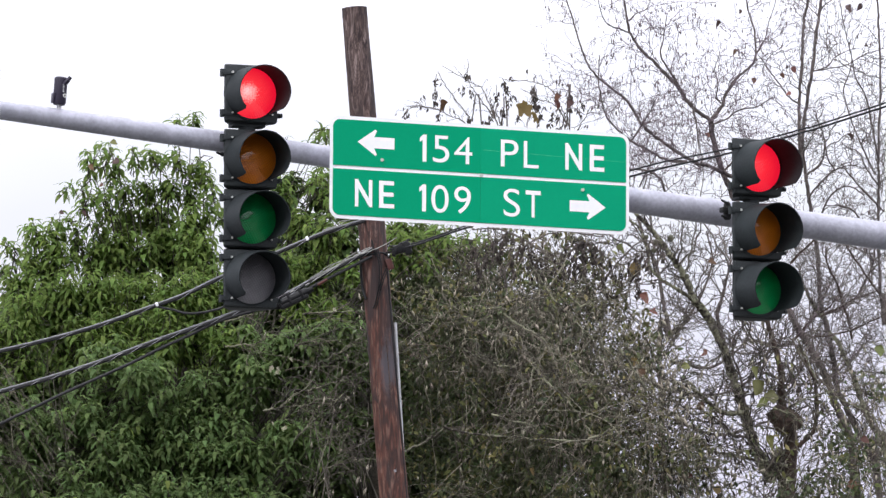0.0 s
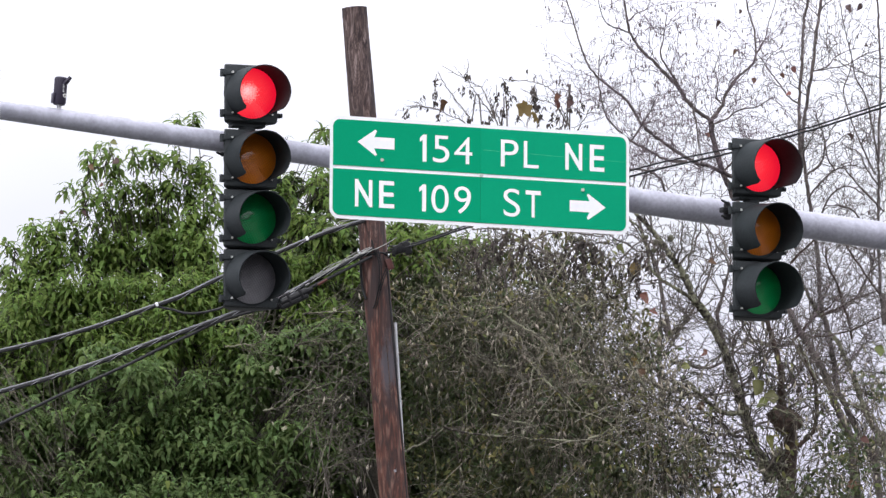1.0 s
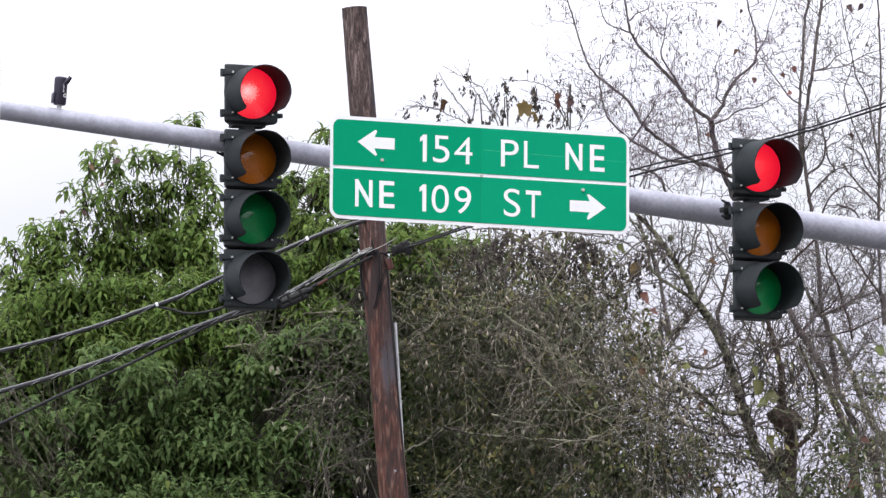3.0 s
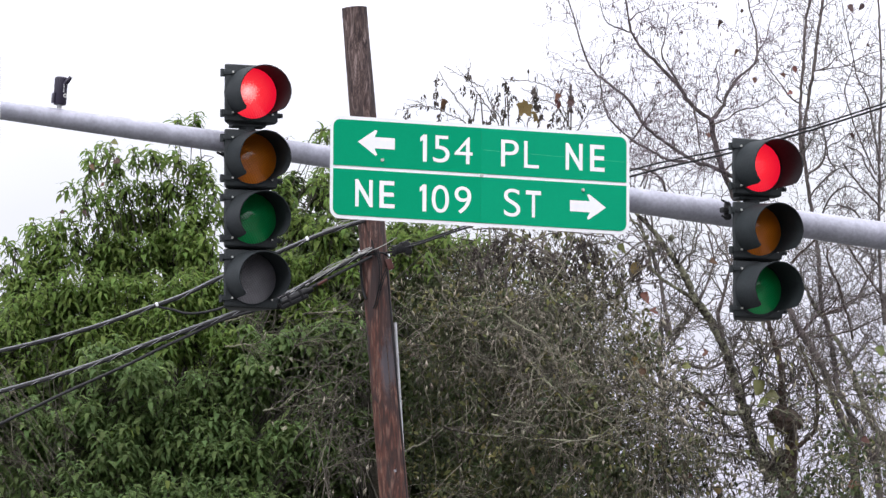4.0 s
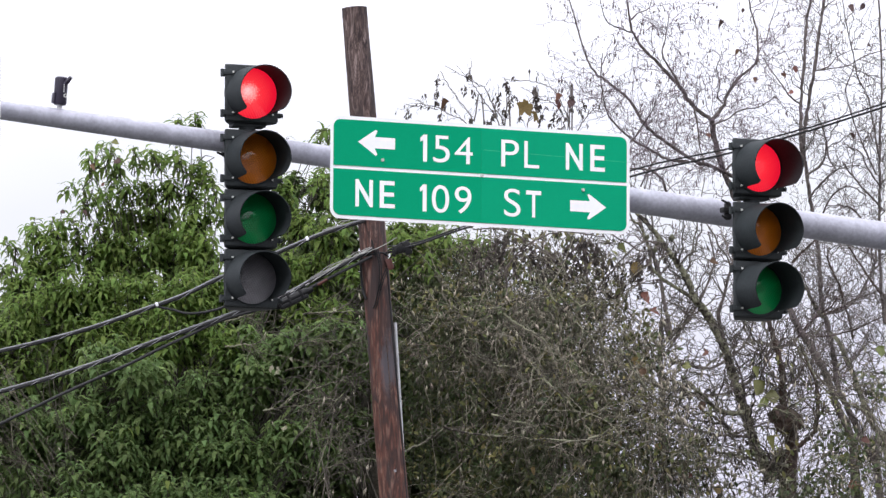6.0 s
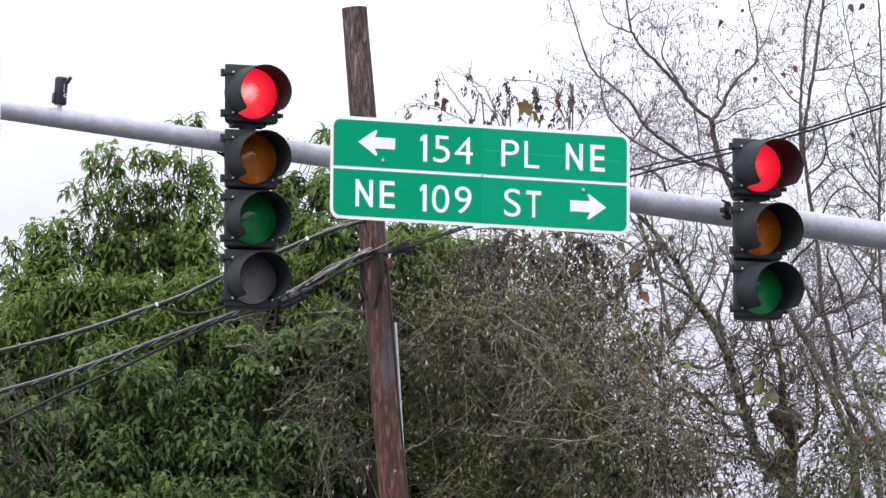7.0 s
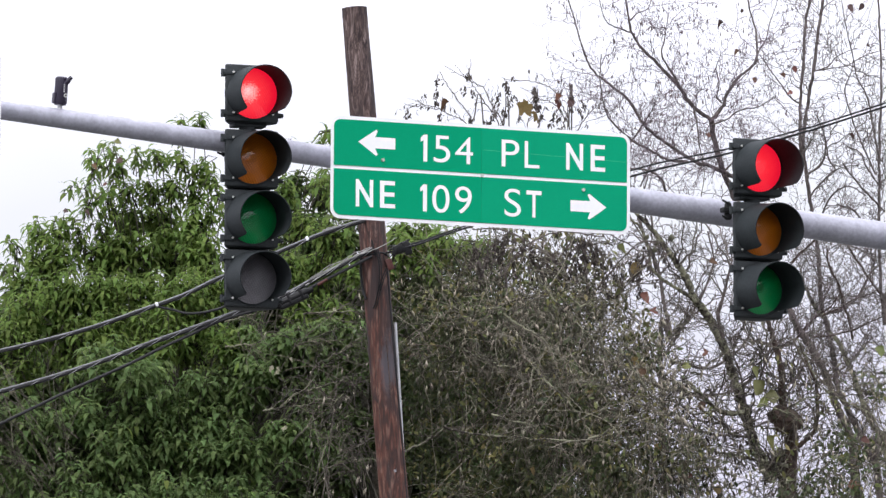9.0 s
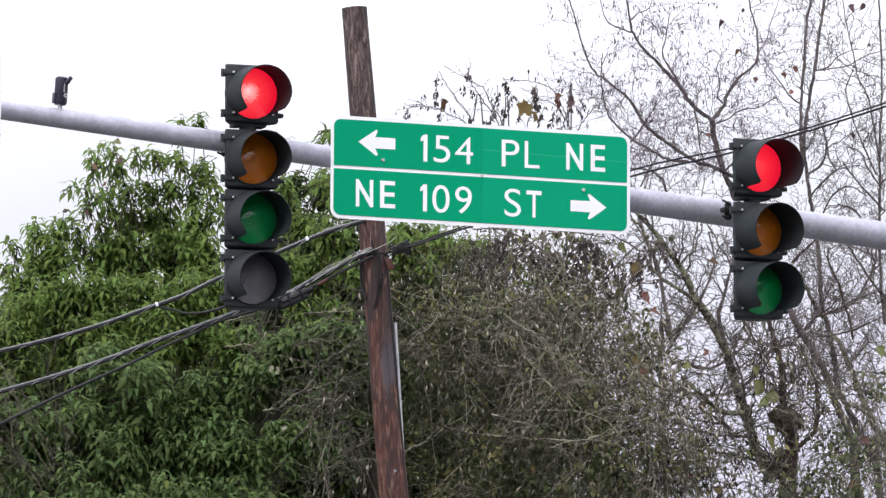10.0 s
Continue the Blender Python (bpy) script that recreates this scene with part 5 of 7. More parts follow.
FRONT_LOBES = [
    ((-0.91, 51.6, 6.95), 0.36, 0.3), ((-1.05, 51.4, 6.43), 0.42, 0.85), ((-0.71, 51.4, 6.13), 0.26), ((-0.71, 51.8, 7.37), 0.28, 0.6), ((-1.31, 51.8, 7.27), 0.24, 0.6), ((-0.81, 51.6, 5.41), 0.6, 0.25), ((-1.03, 51.4, 5.94), 0.36, 0.4), ((-1.18, 51.5, 6.69), 0.28, 0.45)]
HANGING_LOBES = [
    ((0.50, 54.4, 8.36), 0.30), ((0.92, 54.4, 8.34), 0.32), ((1.34, 54.4, 8.28), 0.30), ((0.19, 54.4, 8.13), 0.25)]
SPARSE_LOBES = [
    ((2.12, 53.2, 6.80), 0.40), ((2.36, 53.0, 6.38), 0.42), ((2.75, 52.8, 6.01), 0.45), ((3.26, 52.8, 5.95), 0.42), ((3.73, 53.0, 6.02), 0.42), ((3.55, 53.4, 6.46), 0.32),
    ((4.02, 53.6, 7.05), 0.32), ((3.72, 53.8, 6.86), 0.30), ((3.01, 53.6, 7.15), 0.30), ((3.15, 53.4, 6.72), 0.30), ((3.98, 53.6, 6.64), 0.34), ((2.81, 53.8, 7.59), 0.24)]
PALE_LOBES = [
    ((1.98, 52.2, 7.01), 0.2), ((2.05, 52.2, 6.76), 0.22), ((1.95, 52.2, 6.51), 0.22), ((2.15, 52.2, 6.53), 0.2), ((1.91, 52.4, 7.28), 0.18), ((2.28, 52.4, 6.42), 0.16), ((1.83, 52.2, 6.81), 0.18)]
SPARSE_SHOOTS = [
    [(3.16, 52.6, 7.25), (3.35, 52.58, 6.86), (3.56, 52.55, 6.69), (3.78, 52.52, 6.59), (3.89, 52.5, 6.45)],
    [(3.07, 52.6, 6.64), (3.3, 52.57, 6.74), (3.6, 52.53, 6.79), (3.82, 52.5, 6.84)],
    [(2.82, 52.6, 6.67), (3.02, 52.55, 6.6), (3.14, 52.5, 6.51)]]
LOW_HANGING_LOBES = [
    ((2.23, 53.0, 6.28), 0.32), ((2.56, 52.9, 6.06), 0.34), ((2.05, 53.0, 5.97), 0.34), ((2.77, 53.0, 6.33), 0.22), ((3.33, 53.2, 6.29), 0.26),
    ((3.27, 53.4, 6.9), 0.14), ((3.58, 53.4, 6.62), 0.12), ((3.43, 53.4, 6.8), 0.14), ((3.76, 53.4, 6.88), 0.12), ((3.32, 53.4, 6.52), 0.12)]
LEAFY_LOBES = [((3.61, 52.8, 5.95), 0.40), ((3.93, 53.0, 6.02), 0.40), ((3.59, 53.2, 6.34), 0.24), ((3.21, 52.8, 5.85), 0.30),
    ((3.82, 53.2, 7.05), 0.14), ((3.72, 53.2, 6.97), 0.12), ((3.91, 53.2, 6.86), 0.12)]
CORNER_LOBES = [
    ((-3.70, 51.4, 6.13), 0.34), ((-3.41, 51.4, 5.89), 0.34), ((-3.97, 51.6, 6.65), 0.30, 0.5), ((-3.55, 51.4, 5.64), 0.40), ((-2.87, 51.4, 5.74), 0.26), ((-3.59, 51.5, 6.42), 0.32, 0.6), ((-3.31, 51.4, 6.13), 0.28)]
THICKET_BRANCHES = [
    [(0.18, 51.55, 7.05), (0.33, 51.55, 6.97), (0.48, 51.55, 6.91), (0.61, 51.55, 6.89)],
    [(0.79, 51.55, 6.95), (0.82, 51.55, 6.84), (0.99, 51.55, 6.69), (1.11, 51.55, 6.56), (1.28, 51.55, 6.32)],
    [(0, 51.55, 6.36), (0.33, 51.55, 6.3), (0.58, 51.55, 6.28), (1.06, 51.55, 6.25), (1.21, 51.55, 6.23)],
    [(1.21, 51.55, 6.22), (1.41, 51.55, 6.32), (1.61, 51.55, 6.42), (1.81, 51.55, 6.55)],
    [(0.71, 51.55, 7.9), (0.82, 51.55, 7.7), (0.99, 51.55, 7.46), (1.11, 51.55, 7.34), (1.26, 51.55, 7.19), (1.56, 51.55, 6.94)],
    [(1.54, 51.55, 7.06), (1.71, 51.55, 6.8), (1.82, 51.55, 6.64)]]
THIN_BRANCHES = [
    [(0.53, 51.55, 7.36), (0.67, 51.55, 7.26), (0.87, 51.55, 7.14), (0.99, 51.55, 6.94)],
    [(0.3, 51.55, 7.14), (0.32, 51.55, 7.02), (0.43, 51.55, 6.84)],
    [(1.36, 51.55, 7.29), (1.39, 51.55, 7.09), (1.51, 51.55, 6.89)],
    [(-0.32, 51.55, 6.15), (-0.07, 51.55, 6.29), (0.08, 51.55, 6.45)],
    [(1.07, 51.55, 7.54), (1.21, 51.55, 7.43), (1.34, 51.55, 7.49)],
    [(0.43, 51.55, 6.47), (0.6, 51.55, 6.42), (0.74, 51.55, 6.4)]]
FRONT_BRANCHES = [
    [(-1.88, 50.92, 7), (-1.72, 50.9, 7.02), (-1.6, 50.9, 7.03), (-1.49, 50.88, 7.16)],
    [(-1.43, 50.92, 6.44), (-1.29, 50.9, 6.58), (-1.11, 50.9, 6.64), (-0.91, 50.88, 6.7), (-0.63, 50.88, 6.8)],
    [(-1.55, 50.92, 6.45), (-1.34, 50.9, 6.48), (-1.15, 50.9, 6.5), (-1, 50.88, 6.56)],
    [(-1.29, 50.92, 6.18), (-1.13, 50.9, 6.35), (-0.96, 50.9, 6.5), (-0.85, 50.88, 6.59)],
    [(-1.12, 50.92, 5.72), (-1.07, 50.9, 5.96), (-1.02, 50.9, 6.11), (-0.96, 50.88, 6.26)]]
MORE_FRONT_BRANCHES = [
    [(-1.01, 50.92, 5.95), (-0.85, 50.9, 5.99), (-0.69, 50.88, 6.02)],
    [(-1.29, 50.92, 7), (-1.19, 50.9, 7.04), (-1.09, 50.88, 7.06)],
    [(-1, 50.92, 6.89), (-0.84, 50.9, 6.99), (-0.67, 50.88, 7.11)],
    [(-1.2, 50.92, 7.29), (-0.97, 50.9, 7.3), (-0.69, 50.88, 7.3)],
    [(-0.9, 50.92, 6.07), (-0.86, 50.9, 6.16), (-0.82, 50.88, 6.25)],
    [(-1.88, 50.92, 7.22), (-1.76, 50.9, 7.25), (-1.65, 50.88, 7.28)]]
thicket((0.8, 53.6, 0), DRY_LOBES, 21, "grey-brown thicket of dry vines with pale husks", 160, 330, 560, bend=0.25, sink=0.10, clumps=26,
        canes=21, branches=THICKET_BRANCHES + THIN_BRANCHES)
thicket((0.9, 54.6, 0), HANGING_LOBES, 24, "olive and dark dry leaves hanging from vines below the sign", 70, 120, 300, DARK_DRY, clumps=30)
thicket((3.2, 53.0, 0), SPARSE_LOBES, 25, "sparse vine among bare limbs with olive and pale leaves", 60, 90, 45, clumps=4, branches=SPARSE_SHOOTS, girth=0.0075)
thicket((2.1, 52.3, 0), PALE_LOBES, 28, "pale withered leaves hanging on thin vine stems", 14, 300, 50, HUSK, clumps=3)
thicket((2.5, 53.1, 0), LOW_HANGING_LOBES, 27, "dark dry leaves hanging on low vines among bare limbs", 60, 230, 30, DARK_DRY)
thicket((3.7, 53.0, 0), LEAFY_LOBES, 26, "low olive-green leafy shrub with dry stems", 80, 60, 300, clumps=8)
front_vine = thicket((-0.9, 51.6, 0), FRONT_LOBES, 22, "dry tangled vine hanging in front of green leaves", 170, 16, 30, twig_mat=TWIG_DULL, branches=FRONT_BRANCHES + MORE_FRONT_BRANCHES, canes=4, girth=0.0072)
thicket((-3.9, 51.4, 0), CORNER_LOBES, 23, "bare brown brushwood with few leaves", 70, 12, 40, None, 0.12, -0.10, twig_mat=TWIG_DULL, canes=24, cane_aim=(-0.5, -0.1, 0.9), cane_spread=0.2)


# ---- bare trees ----
def bare_tree(base, limbs, seed, label, twig_density=1.0, catkins=0.5, stout=1.0, hang_size=0.034, reach=1.0, twig_mat=None):
    """Limbs along given lines, each with angular side branches, fine twigs, and small hanging catkins."""
    rng = np.random.default_rng(seed)
    base = np.array(base, float)
    tree = thing("bare_tree", Matrix.Translation(base), label, "tree")
    for index, (points, r0, r1, density, bark) in enumerate(limbs):
        line = np.array(curve_points(points, 10))
        fade = np.minimum(np.minimum(1.0, np.linspace(0, 6, len(line))), np.linspace(8, 0, len(line)))[:, None]
        line = line + min(0.018, 0.006 + r0 * 0.25) * fade * np.array([[noise.noise((z * 5.0, index * 3.7 + k * 9.1, seed)) for k in range(3)] for z in line[:, 2] + line[:, 0]])
        line = line + 0.008 * fade * np.array([[noise.noise((z * 14, index * 5.1 + k * 7.7, seed)) for k in range(3)] for z in line[:, 2] - line[:, 0]])
        foot = line[0]
        wood, fine, hang = Soup(), Soup(), Soup()
        taper = np.linspace(r0, r1, len(line))
        knotted = line + rng.normal(0, 0.13, line.shape) * taper[:, None]
        girth = taper * rng.uniform(0.86, 1.18, len(line))
        wood.tube(knotted - foot, girth, None, 8)
        hp, ha = [], []
        steps = np.linalg.norm(np.diff(line, axis=0), axis=1)
        run = np.concatenate(([0], np.cumsum(steps)))
        low = np.interp(4.9, line[:, 2], run) if line[0, 2] < 1 else 0.0
        for _ in range(int((run[-1] - low) * 8 * density * twig_density)):
            at = rng.uniform(low + 0.04 * (run[-1] - low), run[-1])
            i = min(int(np.searchsorted(run, at)), len(line) - 2)
            p = line[i]
            d = unit(line[i + 1] - line[i])
            out = unit(np.cross(d, rng.normal(0, 1, 3)))
            aim = unit(d * rng.uniform(0.2, 0.9) + out * np.array((1, 0.8, 1)) + np.array((0, 0, rng.uniform(-0.1, 0.4))))
            if p[2] > 9.5 and rng.random() < 0.35:
                continue
            length = rng.uniform(0.22, 0.95) * reach
            n = 5 + int(length * 7)
            side = zigzag(rng, p, aim, length, n, 0.34, 0.02)
            r = min(r1 * 0.8 + 0.0012, 0.0058) * rng.uniform(0.55, 1.0) * stout
            if stout > 1.1 and rng.random() < 0.3:
                side = zigzag(rng, p, aim, length * 1.4, n, 0.24, 0.02)
                r = rng.uniform(0.006, 0.011)
            fine.tube(side - foot, r, 0.0019 * stout, 4)
            for j in range(1, n + 1):
                if rng.random() > 0.86:
                    continue
                e = unit(side[j] - side[j - 1])
                s = unit(np.cross(e, rng.normal(0, 1, 3)))
                sub = zigzag(rng, side[j], unit(e * 0.6 + s), rng.uniform(0.07, 0.32) * reach ** 0.5, 5, 0.30, 0.01)
                fine.tube(sub - foot, 0.0026 * stout, 0.0014 * stout, 3)
                if rng.random() < catkins:
                    for _ in range(rng.integers(1, 3)):
                        hp.append(sub[rng.integers(2, 6)] - foot)
                        ha.append(rng.normal(0, 0.2, 3) + np.array((0, 0, -1)))
                for _ in range(rng.integers(0, 3)):
                    twig = zigzag(rng, sub[rng.integers(1, 5)], rng.normal(0, 1, 3) + e * 0.5, rng.uniform(0.04, 0.14), 3, 0.4)
                    fine.tube(twig - foot, 0.0019 * stout, 0.0012 * stout, 3)
        limb = link_part("limb", wood.mesh("limb", bark), tree, foot - base)
        if fine.n:
            link_part("brushwood", fine.mesh("brushwood", twig_mat or TWIG), limb, kind="stuff")
        if hp:
            hang.leaves(HUSK_SHAPE, hp, ha, rng.normal(0, 1, (len(hp), 3)), rng.uniform(0.6, 1.4, len(hp)) * hang_size)
            link_part("catkin_mass", hang.mesh("catkin_mass", CATKIN), limb, kind="stuff")
        if foot[2] > 1:
            SWAYING.append((limb, Matrix.Translation(foot - base), max(0.8, line[:, 2].max() - foot[2]), float(rng.uniform(0.8, 1.2)), (line[:, 2].max() - 6) / 4))
    return tree


def vine_spray(base, stems, drops, seed, label):
    """Thin arching stems over the sign with strings of withered leaves hanging from them."""
    rng = np.random.default_rng(seed)
    base = np.array(base, float)
    vine = thing("vine", Matrix.Translation(base), label, "vine")
    for points, r0, r1 in stems:
        line = np.array(curve_points(points, 8))
        line = line + rng.normal(0, 0.004, line.shape)
        foot = line[0]
        wood, dead = Soup(), Soup()
        wood.tube(line - foot, r0, r1, 5)
        spots, aims = [], []
        for i in range(3, len(line) - 1):
            if rng.random() < 0.45 and line[i, 2] > 8.4:
                twig = zigzag(rng, line[i], unit(line[i] - line[i - 1]) + rng.normal(0, 0.7, 3), rng.uniform(0.05, 0.2), 4, 0.3)
                wood.tube(twig - foot, 0.0026, 0.0014, 3)
                if rng.random() < 0.6:
                    spots.append(twig[-1] - foot)
                    aims.append(rng.normal(0, 0.3, 3) + np.array((0, 0, -1)))
        stem = link_part("stem", wood.mesh("stem", TWIG_DARK), vine, foot - base)
        if spots:
            dead.leaves(SMALL_LEAF, spots, aims, rng.normal(0, 1, (len(spots), 3)), rng.uniform(0.03, 0.06, len(spots)))
            link_part("leaf_mass", dead.mesh("leaf_mass", DARK_DRY), stem, kind="stuff")
        SWAYING.append((stem, Matrix.Translation(foot - base), max(0.8, line[:, 2].max() - foot[2]), float(rng.uniform(0.85, 1.15)), 1.0))
    for place, length, many in drops:
        many = int(many * 1.6)
        p = np.array(place, float)
        cord, dead = Soup(), Soup()
        line = zigzag(rng, p, (rng.normal(0, 0.12), 0, -1), length, 6, 0.15)
        cord.tube(line - p, 0.0035, 0.0018, 4)
        spots = [line[rng.integers(1, 7)] + rng.normal(0, 0.011, 3) - p for _ in range(many)]
        aims = [rng.normal(0, 0.42, 3) + np.array((0, 0, -1)) for _ in range(many)]
        dead.leaves(CURLED_SMALL, spots, aims, rng.normal(0, 1, (many, 3)), rng.uniform(0.038, 0.072, many))
        string = link_part("string", cord.mesh("string", TWIG_DARK), vine, p - base)
        link_part("leaf_mass", dead.mesh("leaf_mass", DARK_DRY), string, kind="stuff")
        SWAYING.append((string, Matrix.Translation(p - base), 0.8, float(rng.uniform(0.6, 1.2)), 0.0))
    return vine


RIGHT_TRUNK = [
    ([(3.2, 54.2, 0), (3.18, 54, 6.05), (3.16, 53.95, 6.43), (3.14, 53.9, 6.59)], 0.058, 0.046, 0.15, BURL)]
RIGHT_LIMBS = [
    ([(3.14, 53.9, 6.56), (3.11, 53.88, 6.69), (3.08, 53.87, 6.92), (3.08, 53.85, 7.13), (3.02, 53.83, 7.36), (2.97, 53.82, 7.51), (2.97, 53.8, 7.74)], 0.044, 0.016, 0.9, BURL),
    ([(3.17, 53.9, 6.36), (3.27, 53.87, 6.43), (3.38, 53.83, 6.56), (3.41, 53.8, 6.76), (3.39, 53.77, 6.96), (3.33, 53.73, 7.11), (3.24, 53.7, 7.32)], 0.022, 0.012, 0.7, BURL),
    ([(3.15, 54.25, 0), (3.12, 54.1, 5.85), (2.98, 54.03, 6.12), (2.8, 53.96, 6.57), (2.73, 53.89, 6.79), (2.64, 53.81, 7.02), (2.55, 53.74, 7.31), (2.39, 53.67, 7.6), (2.28, 53.6, 7.72), (2.2, 53.57, 7.91), (2.11, 53.53, 8.06), (2.03, 53.5, 8.17), (1.93, 53.47, 8.31), (1.83, 53.43, 8.41), (1.68, 53.4, 8.56)], 0.058, 0.017, 1.0, LICHEN_BARK)]
MORE_RIGHT_LIMBS = [
    ([(2.54, 53.5, 7.35), (2.49, 53.46, 7.5), (2.49, 53.42, 7.6), (2.53, 53.38, 7.72), (2.56, 53.34, 7.85), (2.61, 53.3, 8.05)], 0.022, 0.009, 1.1, BARK_DARK),
    ([(2.28, 53.5, 7.7), (2.11, 53.47, 7.81), (1.95, 53.43, 7.91), (1.87, 53.4, 8.01), (1.85, 53.37, 8.16), (1.78, 53.33, 8.33), (1.69, 53.3, 8.41)], 0.018, 0.009, 1, LICHEN_BARK),
    ([(2.72, 53.5, 6.68), (2.56, 53.4, 6.66), (2.44, 53.3, 6.7), (2.3, 53.2, 6.82), (2.11, 53.1, 6.9), (1.98, 53, 6.93)], 0.024, 0.008, 1.1, LICHEN_BARK)]
OUTER_RIGHT_LIMBS = [
    ([(2.78, 53.6, 6.46), (2.62, 53.5, 6.48), (2.55, 53.4, 6.56), (2.43, 53.3, 6.63), (2.35, 53.2, 6.66)], 0.015, 0.007, 1, BARK_DARK),
    ([(3.12, 53.7, 6.21), (2.84, 53.56, 6.25), (2.63, 53.42, 6.28), (2.45, 53.28, 6.3), (2.26, 53.14, 6.34), (2.08, 53, 6.28)], 0.018, 0.008, 0.8, LICHEN_BARK),
    ([(2.74, 53.7, 6.78), (2.69, 53.6, 7.05), (2.63, 53.5, 7.2), (2.65, 53.4, 7.39)], 0.01, 0.006, 1, BARK_DARK),
    ([(2.81, 53.8, 6.84), (2.88, 53.7, 7.01), (2.91, 53.6, 7.15), (2.86, 53.5, 7.35)], 0.01, 0.006, 1, BARK_DARK),
    ([(3.09, 53.8, 6.91), (3.22, 53.7, 7.03), (3.28, 53.6, 7.13), (3.41, 53.5, 7.14)], 0.009, 0.005, 1, BARK_DARK)]
TALL_LIMBS = [
    ([(4.3, 55.1, 0), (3.85, 55, 5.93), (3.81, 54.93, 6.34), (3.77, 54.85, 6.6), (3.64, 54.78, 6.9), (3.51, 54.71, 7.19), (3.37, 54.64, 7.44), (3.22, 54.56, 7.67), (2.92, 54.49, 8.3), (2.69, 54.42, 8.79), (2.56, 54.35, 9.07), (2.49, 54.27, 9.32), (2.47, 54.2, 9.45)], 0.044, 0.024, 0.45, BARK_DARK),
    ([(2.47, 54.2, 9.45), (2.29, 54.16, 9.58), (2.17, 54.11, 9.74), (1.99, 54.07, 9.93), (1.81, 54.03, 10.1), (1.72, 53.99, 10.25), (1.68, 53.94, 10.43), (1.64, 53.9, 10.71)], 0.02, 0.008, 0.9, BARK_DARK),
    ([(2.18, 54.1, 9.73), (2.13, 54.08, 9.83), (2.06, 54.06, 9.93), (2, 54.04, 10.05), (2.03, 54.02, 10.17), (2.06, 54, 10.39)], 0.013, 0.004, 1.3, BARK_DARK)]
MORE_TALL_LIMBS = [
    ([(1.72, 53.9, 10.22), (1.62, 53.85, 10.25), (1.51, 53.8, 10.29), (1.45, 53.75, 10.4), (1.41, 53.7, 10.55)], 0.008, 0.003, 0.9, BARK_DARK),
    ([(1.71, 53.9, 10.33), (1.77, 53.83, 10.39), (1.86, 53.77, 10.42), (1.91, 53.7, 10.52)], 0.007, 0.003, 0.9, BARK_DARK),
    ([(2.47, 54.2, 9.45), (2.58, 54.25, 9.6), (2.61, 54.3, 9.72), (2.73, 54.35, 9.87), (2.87, 54.4, 10.02), (2.9, 54.45, 10.13), (2.9, 54.5, 10.33), (2.84, 54.55, 10.56), (2.81, 54.6, 10.8)], 0.018, 0.006, 0.8, BARK_DARK),
    ([(2.92, 54.6, 10.14), (2.99, 54.63, 10.27), (3.03, 54.67, 10.41), (3.11, 54.7, 10.66)], 0.007, 0.003, 0.8, BARK_DARK),
    ([(2.57, 54.2, 9.61), (2.52, 54.15, 9.66), (2.53, 54.1, 9.77), (2.51, 54.05, 9.91), (2.55, 54, 10.06)], 0.008, 0.003, 1, BARK_DARK)]
OUTER_TALL_LIMBS = [
    ([(2.69, 54.3, 8.93), (2.47, 54.23, 9.02), (2.3, 54.16, 9.06), (2.05, 54.09, 9.21), (1.86, 54.01, 9.35), (1.73, 53.94, 9.53), (1.64, 53.87, 9.62), (1.42, 53.8, 9.79)], 0.019, 0.011, 0.95, BARK_DARK),
    ([(1.42, 53.8, 9.79), (1.33, 53.78, 9.9), (1.27, 53.76, 10.06), (1.2, 53.74, 10.29), (1.13, 53.72, 10.52), (1.1, 53.7, 10.68)], 0.01, 0.005, 0.55, BARK_DARK),
    ([(2.24, 54, 9.04), (2.07, 53.94, 9.04), (1.93, 53.88, 9.1), (1.73, 53.81, 9.2), (1.59, 53.75, 9.31), (1.49, 53.69, 9.42), (1.45, 53.62, 9.55), (1.42, 53.56, 9.74), (1.43, 53.5, 9.95)], 0.014, 0.004, 0.8, BARK_DARK),
    ([(2.3, 54.1, 9.56), (2.33, 54.03, 9.38), (2.35, 53.97, 9.21), (2.39, 53.9, 9.04)], 0.009, 0.005, 0.9, BARK_DARK)]
FURTHER_TALL_LIMBS = [
    ([(1.71, 53.7, 9.18), (1.78, 53.67, 9.28), (1.87, 53.63, 9.41), (1.93, 53.6, 9.55)], 0.009, 0.004, 1.2, BARK_DARK),
    ([(2.03, 53.6, 8.65), (1.99, 53.55, 8.79), (1.9, 53.5, 8.87), (1.77, 53.45, 8.89), (1.64, 53.4, 8.88)], 0.014, 0.007, 1.1, BARK_DARK),
    ([(1.79, 53.6, 8.75), (1.87, 53.55, 8.91), (1.95, 53.5, 9.04)], 0.008, 0.005, 1, BARK_DARK),
    ([(2.48, 54.2, 9.41), (2.6, 54.15, 9.45), (2.73, 54.1, 9.53), (2.88, 54.05, 9.55), (3.02, 54, 9.63)], 0.009, 0.004, 1, BARK_DARK),
    ([(2.6, 54.2, 8.99), (2.67, 54.13, 9.06), (2.74, 54.07, 9.18), (2.83, 54, 9.28)], 0.01, 0.004, 0.9, BARK_DARK)]
